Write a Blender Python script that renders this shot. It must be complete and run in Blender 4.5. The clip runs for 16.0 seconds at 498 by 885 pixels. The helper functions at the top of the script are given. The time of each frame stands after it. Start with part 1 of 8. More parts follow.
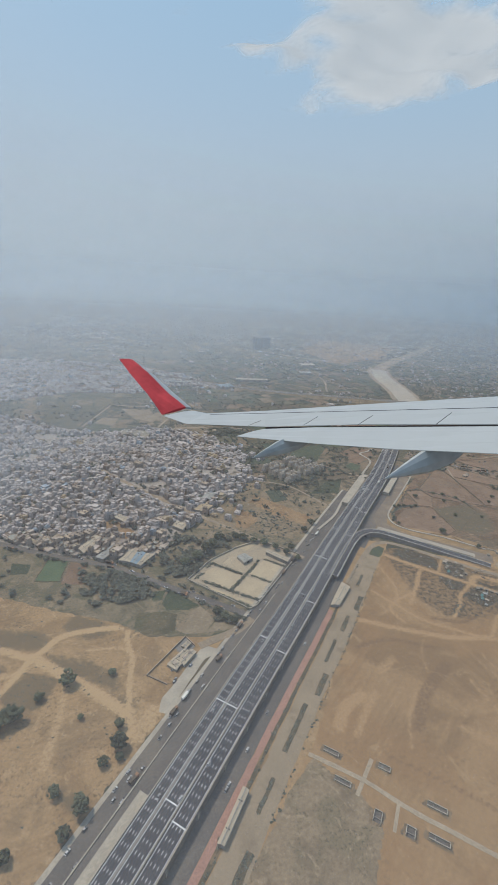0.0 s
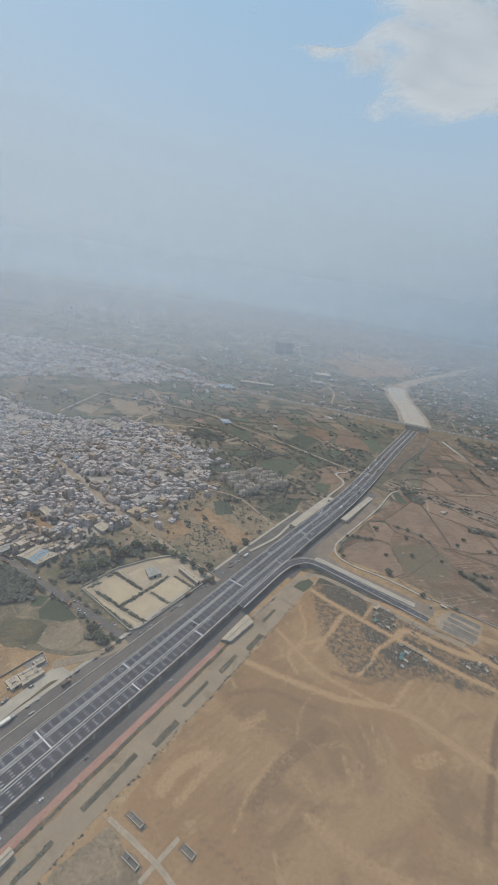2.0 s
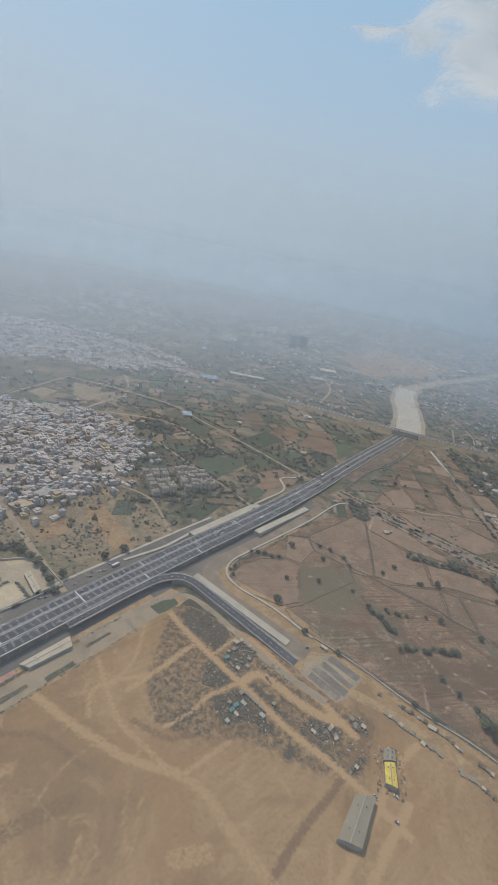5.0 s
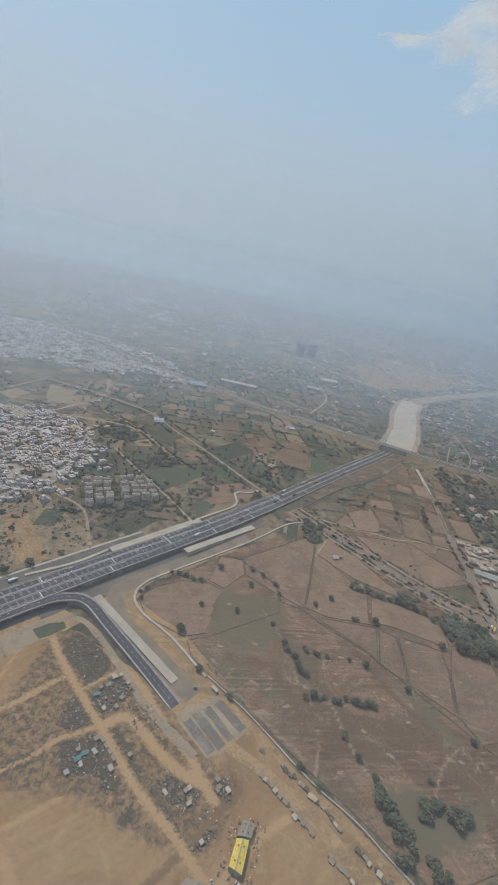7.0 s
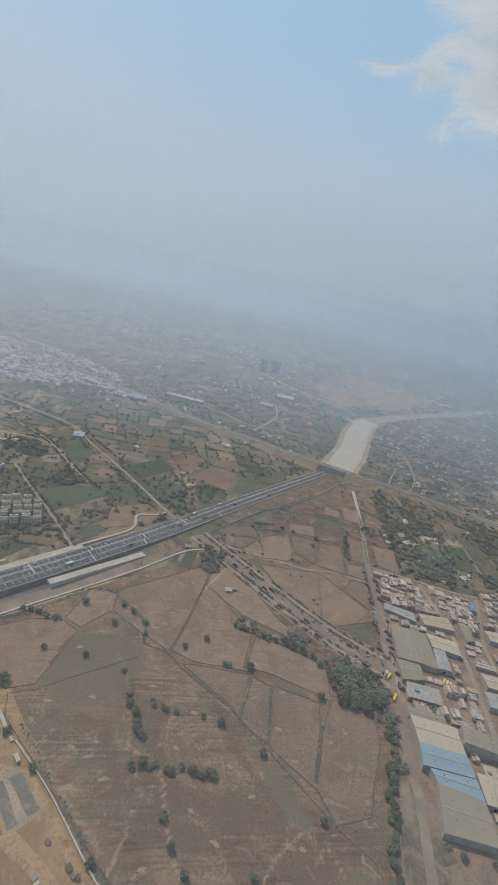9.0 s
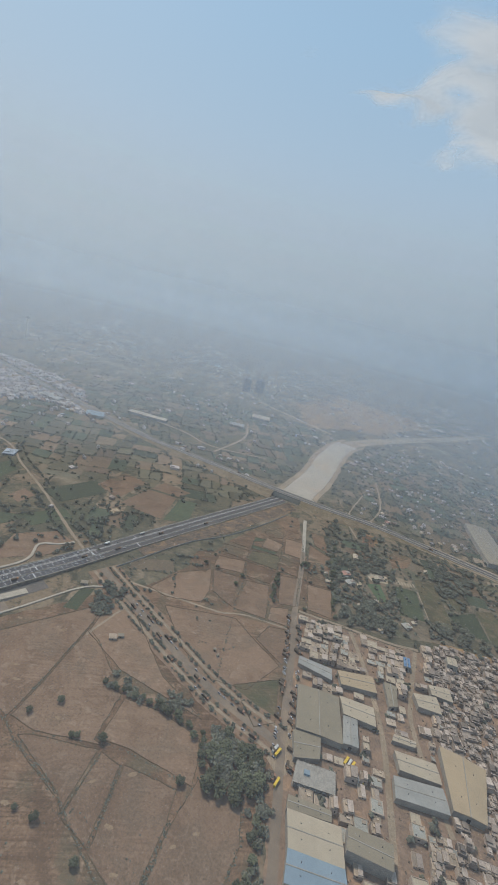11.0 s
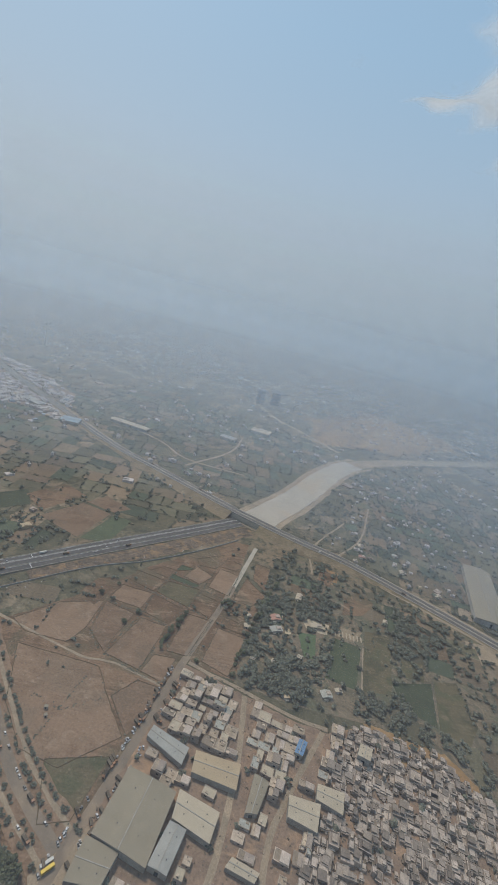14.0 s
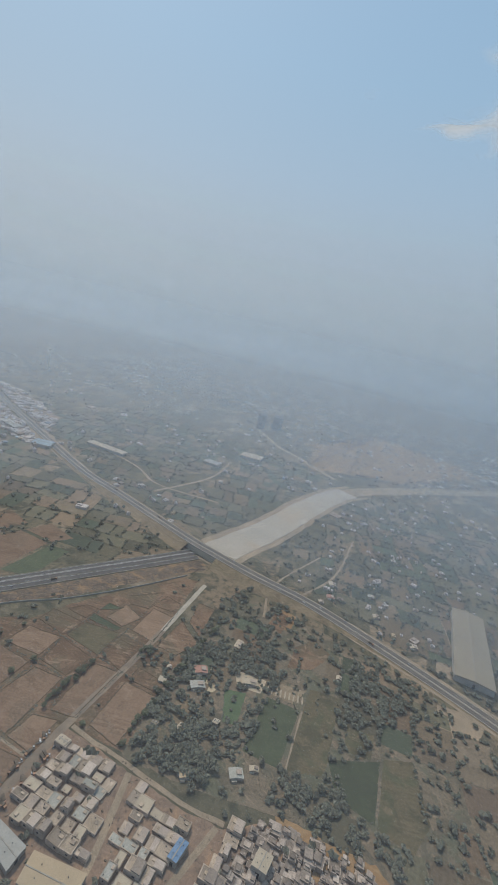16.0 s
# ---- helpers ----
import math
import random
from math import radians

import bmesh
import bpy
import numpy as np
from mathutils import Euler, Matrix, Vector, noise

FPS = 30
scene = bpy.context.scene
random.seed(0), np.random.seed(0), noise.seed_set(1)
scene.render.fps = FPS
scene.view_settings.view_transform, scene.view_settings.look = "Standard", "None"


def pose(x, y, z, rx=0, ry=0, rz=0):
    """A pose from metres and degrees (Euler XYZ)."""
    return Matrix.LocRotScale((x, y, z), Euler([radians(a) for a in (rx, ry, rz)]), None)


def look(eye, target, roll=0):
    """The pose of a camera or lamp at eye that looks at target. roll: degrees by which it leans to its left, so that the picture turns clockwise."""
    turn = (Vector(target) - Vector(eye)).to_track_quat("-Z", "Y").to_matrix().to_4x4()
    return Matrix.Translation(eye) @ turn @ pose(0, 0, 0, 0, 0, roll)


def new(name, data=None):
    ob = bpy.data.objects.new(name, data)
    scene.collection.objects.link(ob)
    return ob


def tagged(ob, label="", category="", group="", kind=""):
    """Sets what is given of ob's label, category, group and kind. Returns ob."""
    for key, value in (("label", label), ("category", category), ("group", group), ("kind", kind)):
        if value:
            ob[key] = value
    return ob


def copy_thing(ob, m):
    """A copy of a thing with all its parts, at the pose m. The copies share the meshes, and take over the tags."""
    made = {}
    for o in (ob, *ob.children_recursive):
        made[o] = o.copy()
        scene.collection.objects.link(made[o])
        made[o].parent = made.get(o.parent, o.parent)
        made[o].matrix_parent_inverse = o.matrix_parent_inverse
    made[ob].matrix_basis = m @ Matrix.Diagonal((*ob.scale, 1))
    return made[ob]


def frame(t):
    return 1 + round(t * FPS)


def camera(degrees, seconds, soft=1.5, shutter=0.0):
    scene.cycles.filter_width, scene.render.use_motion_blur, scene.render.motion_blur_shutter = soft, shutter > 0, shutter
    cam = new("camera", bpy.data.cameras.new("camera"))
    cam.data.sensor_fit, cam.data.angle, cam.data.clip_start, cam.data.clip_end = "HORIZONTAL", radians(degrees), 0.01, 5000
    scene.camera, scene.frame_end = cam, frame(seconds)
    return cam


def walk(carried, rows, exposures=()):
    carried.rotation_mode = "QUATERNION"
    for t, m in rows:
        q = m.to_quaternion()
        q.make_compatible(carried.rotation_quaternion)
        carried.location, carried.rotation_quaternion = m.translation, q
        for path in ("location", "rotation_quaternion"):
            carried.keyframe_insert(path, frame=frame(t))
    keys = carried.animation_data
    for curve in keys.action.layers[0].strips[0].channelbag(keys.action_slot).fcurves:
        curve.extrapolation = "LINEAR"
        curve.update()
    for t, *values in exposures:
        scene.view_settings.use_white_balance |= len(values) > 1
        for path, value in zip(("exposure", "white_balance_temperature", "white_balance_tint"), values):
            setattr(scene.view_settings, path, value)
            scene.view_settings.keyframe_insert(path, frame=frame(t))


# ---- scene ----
cam = camera(58.7, 16.0)
PATH = [
    (0, (0.203, -1.975, 153.329), (0.254, -0.09, 152.665), 3.6),
    (0.5, (15.369, 3.826, 154.126), (15.371, 5.718, 153.477), 4.6),
    (1, (30.516, 10.022, 154.583), (30.482, 11.916, 153.939), 6.4),
    (1.5, (45.012, 16.389, 155.252), (44.944, 18.278, 154.599), 8.1),
    (2, (59.677, 23.536, 156.152), (59.575, 25.417, 155.482), 9.0),
    (2.5, (74.228, 31.608, 156.988), (74.093, 33.482, 156.302), 9.9),
    (3, (88.434, 39.381, 157.586), (88.265, 41.248, 156.89), 10.3),
    (3.5, (102.388, 47.189, 158.228), (102.187, 49.049, 157.521), 10.7),
    (4, (116.185, 55.024, 159.066), (115.956, 56.876, 158.346), 10.9),
    (4.2, (121.671, 58.38, 159.3), (121.432, 60.229, 158.577), 11.0),
    (6.3, (177.452, 92.599, 166.972), (177.096, 94.428, 166.245), 11.1),
    (6.5, (182.552, 96.338, 167.265), (182.18, 98.165, 166.541), 11.4),
    (7, (195.044, 105.914, 168.015), (194.641, 107.736, 167.296), 11.7),
    (7.5, (207.985, 115.767, 169.155), (207.553, 117.581, 168.433), 11.9),
    (8, (220.602, 125.532, 170.382), (220.177, 127.354, 169.675), 12.1),
    (8.5, (233.65, 135.737, 171.824), (233.259, 137.578, 171.15), 12.6),
    (9, (246.546, 146.893, 173.395), (246.18, 148.752, 172.752), 13.3),
    (9.5, (258.986, 158.257, 175.648), (258.623, 160.123, 175.026), 13.9),
    (10, (271.757, 170.04, 177.675), (271.381, 171.91, 177.073), 14.1),
    (10.2, (276.817, 175.319, 178.094), (276.434, 177.19, 177.5), 14.2),
    (12.3, (330.086, 222.552, 185.053), (329.549, 224.397, 184.497), 14.1),
    (12.5, (334.963, 227.726, 185.35), (334.407, 229.565, 184.793), 14.2),
    (13, (346.932, 241.724, 186.707), (346.338, 243.548, 186.143), 14.1),
    (13.5, (358.311, 255.784, 188.239), (357.681, 257.596, 187.672), 14.2),
    (14, (369.278, 270.217, 189.184), (368.611, 272.015, 188.617), 14.6),
    (14.5, (379.8, 284.902, 190.006), (379.1, 286.688, 189.441), 14.9),
    (15, (390.164, 299.571, 190.544), (389.429, 301.347, 189.991), 14.8),
    (15.5, (401.018, 314.306, 190.935), (400.239, 316.072, 190.409), 14.3),
    (16, (411.848, 327.983, 191.206), (411.026, 329.741, 190.723), 13.6),
]
walk(cam, [(t, look(eye, aim, roll)) for t, eye, aim, roll in PATH], ((0, 0.02), (10, 0.0), (12.5, -0.07), (16, -0.1)))

# ---------------------------------------------------------------- sky, sun
CLOUD = (680.0, 2480.0, 1190.0)
SUN_DIR = Vector((-0.55, 0.35, 0.95)).normalized()   # towards the sun
world = bpy.data.worlds.new("sky")
scene.world = world
world.use_nodes = True
wn, wl = world.node_tree.nodes, world.node_tree.links
bg = wn["Background"]
sky = wn.new("ShaderNodeTexSky")
sky.sky_type, sky.sun_disc = "NISHITA", False
sky.sun_elevation = math.asin(SUN_DIR.z)
sky.sun_rotation = math.atan2(SUN_DIR.x, SUN_DIR.y)
sky.air_density, sky.dust_density, sky.ozone_density = 1.0, 3.5, 1.0
geo = wn.new("ShaderNodeTexCoord")
sep = wn.new("ShaderNodeSeparateXYZ")
wl.new(geo.outputs["Generated"], sep.inputs[0])
ramp = wn.new("ShaderNodeValToRGB")           # dust haze thickens towards the horizon
cr = ramp.color_ramp
cr.elements[0].position, cr.elements[0].color = 0.0, (0.40, 0.455, 0.495, 1)
cr.elements[1].position, cr.elements[1].color = 0.62, (0.30, 0.50, 0.72, 1)
for pos, col in ((0.07, (0.44, 0.51, 0.56, 1)), (0.16, (0.44, 0.53, 0.61, 1)), (0.30, (0.39, 0.535, 0.675, 1)), (0.45, (0.34, 0.53, 0.72, 1))):
    e = cr.elements.new(pos)
    e.color = col
wl.new(sep.outputs["Z"], ramp.inputs[0])
skymul = wn.new("ShaderNodeMix")
skymul.data_type, skymul.blend_type = "RGBA", "MULTIPLY"
skymul.inputs[0].default_value = 1.0
skymul.inputs[7].default_value = (0.1, 0.1, 0.1, 1)
wl.new(sky.outputs[0], skymul.inputs[6])
mixsky = wn.new("ShaderNodeMix")
mixsky.data_type = "RGBA"
mixsky.inputs[0].default_value = 0.85
wl.new(skymul.outputs[2], mixsky.inputs[6])
wl.new(ramp.outputs[0], mixsky.inputs[7])


wl.new(mixsky.outputs[2], bg.inputs[0])
bg.inputs[1].default_value = 1.0

sun = new("sun", bpy.data.lights.new("sun", "SUN"))
sun.data.energy, sun.data.angle, sun.data.color = 2.5, radians(6.0), (1.0, 0.905, 0.77)
sun.matrix_world = look(SUN_DIR * 900 + Vector((200, 250, 0)), (200, 250, 0))


# ---------------------------------------------------------------- materials
def node(nt, kind, **inputs):
    n = nt.nodes.new(kind)
    for key, value in inputs.items():
        n.inputs[key.replace("_", " ")].default_value = value
    return n


def mixed(nt, fac, a, b, blend="MIX"):
    n = nt.nodes.new("ShaderNodeMix")
    n.data_type, n.blend_type = "RGBA", blend
    for sock, value in ((0, fac), (6, a), (7, b)):
        if hasattr(value, "links"):
            nt.links.new(value, n.inputs[sock])
        else:
            n.inputs[sock].default_value = value if sock == 0 else (*value, 1)
    return n.outputs[2]


def ranged(nt, value, lo, hi, out_lo=0.0, out_hi=1.0, curve="LINEAR"):
    n = nt.nodes.new("ShaderNodeMapRange")
    n.interpolation_type = curve
    n.inputs[1].default_value, n.inputs[2].default_value = lo, hi
    n.inputs[3].default_value, n.inputs[4].default_value = out_lo, out_hi
    nt.links.new(value, n.inputs[0])
    return n.outputs[0]


def noise_at(nt, scale, detail=4, rough=0.6, distort=0.0):
    pos = nt.nodes.new("ShaderNodeNewGeometry")
    n = node(nt, "ShaderNodeTexNoise", Scale=scale, Detail=detail, Roughness=rough, Distortion=distort)
    nt.links.new(pos.outputs["Position"], n.inputs["Vector"])
    return n.outputs["Fac"]


GAIN = 1.12      # base colours raised to make up for the weaker sun


def brightened(c):
    return tuple(min(0.85, v * GAIN) for v in c)


def mat(name, light, dark, size, grain=1.2, rough=0.9, metal=0.0, third=None, third_size=None, vary="", bump=0.15, spread=0.25, rough_grain=(0.78, 1.2), furrow=0.0):
    """A surface whose colour drifts between light and dark over `size` metres, with finer grain, optional patches of a third colour,
    and a shift from piece to piece (vary: "object" or "island")."""
    m = bpy.data.materials.new(name)
    m.use_nodes = True
    nt = m.node_tree
    bsdf = nt.nodes["Principled BSDF"]
    big = ranged(nt, noise_at(nt, 1.0 / size, 5, 0.62, 0.3), 0.33, 0.67)
    light, dark, third = brightened(light), brightened(dark), third and brightened(third)
    col = mixed(nt, big, dark, light)
    if third:
        patch = ranged(nt, noise_at(nt, 1.0 / (third_size or size * 2.7), 4, 0.6, 0.8), 0.52, 0.66)
        col = mixed(nt, patch, col, third)
    fine = noise_at(nt, grain, 3, 0.7)
    shade = ranged(nt, fine, 0.3, 0.7, *rough_grain)
    sc = nt.nodes.new("ShaderNodeCombineColor")
    for i in range(3):
        nt.links.new(shade, sc.inputs[i])
    col = mixed(nt, 1.0, col, sc.outputs[0], "MULTIPLY")
    if furrow:
        pos = nt.nodes.new("ShaderNodeNewGeometry")
        mp = nt.nodes.new("ShaderNodeMapping")
        mp.vector_type = "TEXTURE"
        mp.inputs["Rotation"].default_value = (0, 0, -1.15)
        mp.inputs["Scale"].default_value = (18.0, 1.3, 1.0)
        nt.links.new(pos.outputs["Position"], mp.inputs[0])
        fn = node(nt, "ShaderNodeTexNoise", Scale=1.0, Detail=4, Roughness=0.65)
        nt.links.new(mp.outputs[0], fn.inputs["Vector"])
        fs = nt.nodes.new("ShaderNodeCombineColor")
        rows = ranged(nt, fn.outputs["Fac"], 0.35, 0.68, 1 - furrow, 1 + furrow * 0.6)
        for i in range(3):
            nt.links.new(rows, fs.inputs[i])
        col = mixed(nt, 1.0, col, fs.outputs[0], "MULTIPLY")
    if vary:
        if vary == "object":
            rnd = nt.nodes.new("ShaderNodeObjectInfo").outputs["Random"]
        else:
            rnd = nt.nodes.new("ShaderNodeNewGeometry").outputs["Random Per Island"]
        hs = nt.nodes.new("ShaderNodeHueSaturation")
        nt.links.new(ranged(nt, rnd, 0, 1, 1 - spread, 1 + spread), hs.inputs["Value"])
        mul = nt.nodes.new("ShaderNodeMath")
        mul.operation = "MULTIPLY"
        mul.inputs[1].default_value = 7.31
        nt.links.new(rnd, mul.inputs[0])
        fr = nt.nodes.new("ShaderNodeMath")
        fr.operation = "FRACT"
        nt.links.new(mul.outputs[0], fr.inputs[0])
        nt.links.new(ranged(nt, fr.outputs[0], 0, 1, 0.498, 0.502), hs.inputs["Hue"])
        nt.links.new(ranged(nt, fr.outputs[0], 0, 1, 0.94, 1.06), hs.inputs["Saturation"])
        nt.links.new(col, hs.inputs["Color"])
        col = hs.outputs[0]
    nt.links.new(col, bsdf.inputs["Base Color"])
    bsdf.inputs["Roughness"].default_value, bsdf.inputs["Metallic"].default_value = rough, metal
    bsdf.inputs["Specular IOR Level"].default_value = 0.2
    if bump:
        b = node(nt, "ShaderNodeBump", Strength=bump, Distance=0.4)
        nt.links.new(fine, b.inputs["Height"])
        nt.links.new(b.outputs[0], bsdf.inputs["Normal"])
    return m


def soil(name, base, dark, pale, tint, big=40.0, mid=13.0, turn=0.0, streak=0.15, tufts=0.0, tuft_size=1.1, vary=0.0, wet=0.55, crust=0.56, worn=None, grain=(0.74, 1.2)):
    """Bare or thinly grown earth: broad darker stains, pale crusts, patches of a second tint, drag streaks one way and small tufts."""
    m = bpy.data.materials.new(name)
    m.use_nodes = True
    nt = m.node_tree
    bsdf = nt.nodes["Principled BSDF"]

    def grey(value):
        c = nt.nodes.new("ShaderNodeCombineColor")
        for i in range(3):
            nt.links.new(value, c.inputs[i])
        return c.outputs[0]

    base, dark, pale, tint = brightened(base), brightened(dark), brightened(pale), brightened(tint)
    col = mixed(nt, ranged(nt, noise_at(nt, 1 / big, 7, 0.62, 1.1), wet - 0.06, wet + 0.05), base, dark)
    col = mixed(nt, ranged(nt, noise_at(nt, 1 / (big * 0.7), 6, 0.6, 0.6), 0.50, 0.60, 0.0, 0.85), col, tint)
    col = mixed(nt, ranged(nt, noise_at(nt, 1 / mid, 7, 0.66, 1.6), crust, crust + 0.09, 0.0, 0.8), col, pale)
    pos = nt.nodes.new("ShaderNodeNewGeometry")
    mp = nt.nodes.new("ShaderNodeMapping")
    mp.vector_type = "TEXTURE"
    mp.inputs["Rotation"].default_value = (0, 0, turn)
    mp.inputs["Scale"].default_value = (26.0, 1.5, 1.0)
    nt.links.new(pos.outputs["Position"], mp.inputs[0])
    fn = node(nt, "ShaderNodeTexNoise", Scale=1.0, Detail=5, Roughness=0.65, Distortion=0.3)
    nt.links.new(mp.outputs[0], fn.inputs["Vector"])
    where = ranged(nt, noise_at(nt, 1 / (big * 0.8), 3, 0.55, 0.4), 0.42, 0.6)
    line = mixed(nt, where, (1, 1, 1), grey(ranged(nt, fn.outputs["Fac"], 0.36, 0.66, 1 - streak, 1 + streak * 0.7)))
    col = mixed(nt, 1.0, col, line, "MULTIPLY")
    fine = noise_at(nt, 0.9, 6, 0.72)
    col = mixed(nt, 1.0, col, grey(ranged(nt, fine, 0.3, 0.7, *grain)), "MULTIPLY")
    if tufts:
        many = ranged(nt, noise_at(nt, 1 / (mid * 1.6), 4, 0.6, 0.5), 0.36, 0.62)
        spot = ranged(nt, noise_at(nt, 1 / tuft_size, 3, 0.6, 0.2), 0.55, 0.63, 0.0, tufts)
        both = nt.nodes.new("ShaderNodeMath")
        both.operation = "MULTIPLY"
        nt.links.new(many, both.inputs[0])
        nt.links.new(spot, both.inputs[1])
        col = mixed(nt, both.outputs[0], col, (0.062, 0.055, 0.036))
    for layer, tone in zip(("rough", "rut", "wear"), worn or ()):
        at = nt.nodes.new("ShaderNodeAttribute")
        at.attribute_name = layer
        brk = ranged(nt, noise_at(nt, 0.45 if layer == "rough" else 0.8, 5, 0.7, 0.4), 0.3, 0.6, -0.45, 0.35)
        add = nt.nodes.new("ShaderNodeMath")
        nt.links.new(at.outputs["Fac"], add.inputs[0])
        nt.links.new(brk, add.inputs[1])
        here = nt.nodes.new("ShaderNodeMath")
        here.operation = "MULTIPLY"
        here.use_clamp = True
        nt.links.new(ranged(nt, add.outputs[0], 0.12, 0.75), here.inputs[0])
        nt.links.new(ranged(nt, at.outputs["Fac"], 0.0, 0.3), here.inputs[1])
        col = mixed(nt, here.outputs[0], col, brightened(tone))
    if vary:
        hs = nt.nodes.new("ShaderNodeHueSaturation")
        rnd = nt.nodes.new("ShaderNodeObjectInfo").outputs["Random"]
        nt.links.new(ranged(nt, rnd, 0, 1, 1 - vary, 1 + vary), hs.inputs["Value"])
        nt.links.new(col, hs.inputs["Color"])
        col = hs.outputs[0]
    nt.links.new(col, bsdf.inputs["Base Color"])
    bsdf.inputs["Roughness"].default_value = 0.95
    bsdf.inputs["Specular IOR Level"].default_value = 0.12
    b = node(nt, "ShaderNodeBump", Strength=0.25, Distance=0.4)
    nt.links.new(fine, b.inputs["Height"])
    nt.links.new(b.outputs[0], bsdf.inputs["Normal"])
    return m


def farmland():
    """Small fields, green and fallow, with dark hedges between them."""
    m = bpy.data.materials.new("farmland")
    m.use_nodes = True
    nt = m.node_tree
    bsdf = nt.nodes["Principled BSDF"]
    pos = nt.nodes.new("ShaderNodeNewGeometry")
    warp = node(nt, "ShaderNodeTexNoise", Scale=0.006, Detail=2)
    nt.links.new(pos.outputs["Position"], warp.inputs["Vector"])
    add = nt.nodes.new("ShaderNodeVectorMath")
    add.operation = "MULTIPLY_ADD"
    add.inputs[1].default_value = (60, 60, 0)
    nt.links.new(warp.outputs["Color"], add.inputs[0])
    nt.links.new(pos.outputs["Position"], add.inputs[2])
    mp = nt.nodes.new("ShaderNodeMapping")
    mp.inputs["Rotation"].default_value = (0, 0, radians(-24))
    mp.inputs["Scale"].default_value = (1.0, 0.62, 0.0)
    nt.links.new(add.outputs[0], mp.inputs[0])
    cells = []
    for feature in ("F1", "DISTANCE_TO_EDGE"):
        v = node(nt, "ShaderNodeTexVoronoi", Scale=0.034, Randomness=0.75)
        v.feature = feature
        if feature == "F1":
            v.distance = "CHEBYCHEV"
        nt.links.new(mp.outputs[0], v.inputs["Vector"])
        cells.append(v)
    sepc = nt.nodes.new("ShaderNodeSeparateColor")
    nt.links.new(cells[0].outputs["Color"], sepc.inputs[0])
    cr = nt.nodes.new("ShaderNodeValToRGB")
    cr.color_ramp.interpolation = "CONSTANT"
    stops = ((0.0, (0.155, 0.118, 0.078)), (0.16, (0.10, 0.088, 0.058)), (0.34, (0.165, 0.122, 0.08)), (0.5, (0.088, 0.08, 0.053)),
             (0.66, (0.12, 0.102, 0.066)), (0.8, (0.20, 0.15, 0.10)), (0.9, (0.075, 0.078, 0.05)))
    cr.color_ramp.elements[0].color = (*stops[0][1], 1)
    cr.color_ramp.elements[1].position, cr.color_ramp.elements[1].color = stops[1][0], (*stops[1][1], 1)
    for p, c in stops[2:]:
        cr.color_ramp.elements.new(p).color = (*c, 1)
    nt.links.new(sepc.outputs[0], cr.inputs[0])
    scrub = ranged(nt, noise_at(nt, 0.05, 6, 0.7, 0.5), 0.48, 0.6)
    col = mixed(nt, scrub, cr.outputs[0], (0.078, 0.072, 0.048))
    gaps = ranged(nt, noise_at(nt, 0.12, 3, 0.6), 0.42, 0.55, 0.0, 0.9)
    edge = ranged(nt, cells[1].outputs["Distance"], 0.03, 0.075, 1.0, 0.0)
    hedge = nt.nodes.new("ShaderNodeMath")
    hedge.operation = "MULTIPLY"
    nt.links.new(gaps, hedge.inputs[0])
    nt.links.new(edge, hedge.inputs[1])
    col = mixed(nt, hedge.outputs[0], col, (0.05, 0.05, 0.035))
    shrubs = ranged(nt, noise_at(nt, 0.22, 4, 0.7, 0.3), 0.55, 0.62, 0.0, 0.8)
    col = mixed(nt, shrubs, col, (0.06, 0.057, 0.039))
    bare = ranged(nt, noise_at(nt, 0.011, 5, 0.65), 0.56, 0.68)
    col = mixed(nt, bare, col, (0.21, 0.165, 0.115))
    fine = ranged(nt, noise_at(nt, 0.5, 5, 0.75), 0.25, 0.75, 0.85, 1.6)
    sc = nt.nodes.new("ShaderNodeCombineColor")
    for i in range(3):
        nt.links.new(fine, sc.inputs[i])
    col = mixed(nt, 1.0, col, sc.outputs[0], "MULTIPLY")
    nt.links.new(col, bsdf.inputs["Base Color"])
    bsdf.inputs["Roughness"].default_value = 0.95
    bsdf.inputs["Specular IOR Level"].default_value = 0.1
    return m


def haze_mat(name, base_z, full_z, top_z, end_z, density, albedo):
    """Dusty air: a thin scattering sheet, clear at its foot and above its top."""
    m = bpy.data.materials.new(name)
    m.use_nodes = True
    nt = m.node_tree
    nt.nodes.remove(nt.nodes["Principled BSDF"])
    out = nt.nodes["Material Output"]
    pos = nt.nodes.new("ShaderNodeNewGeometry")
    sp = nt.nodes.new("ShaderNodeSeparateXYZ")
    nt.links.new(pos.outputs["Position"], sp.inputs[0])
    up = ranged(nt, sp.outputs["Z"], base_z, full_z, 0, density)
    down = ranged(nt, sp.outputs["Z"], top_z, end_z, 1, 0, "SMOOTHSTEP")
    mul = nt.nodes.new("ShaderNodeMath")
    mul.operation = "MULTIPLY"
    nt.links.new(up, mul.inputs[0])
    nt.links.new(down, mul.inputs[1])
    dif = node(nt, "ShaderNodeBsdfDiffuse", Color=(*albedo, 1))
    tra = node(nt, "ShaderNodeBsdfTranslucent", Color=(*albedo, 1))
    both = node(nt, "ShaderNodeMixShader", Fac=0.5)
    nt.links.new(dif.outputs[0], both.inputs[1])
    nt.links.new(tra.outputs[0], both.inputs[2])
    clear = nt.nodes.new("ShaderNodeBsdfTransparent")
    fin = nt.nodes.new("ShaderNodeMixShader")
    nt.links.new(mul.outputs[0], fin.inputs[0])
    nt.links.new(clear.outputs[0], fin.inputs[1])
    nt.links.new(both.outputs[0], fin.inputs[2])
    nt.links.new(fin.outputs[0], out.inputs["Surface"])
    return m


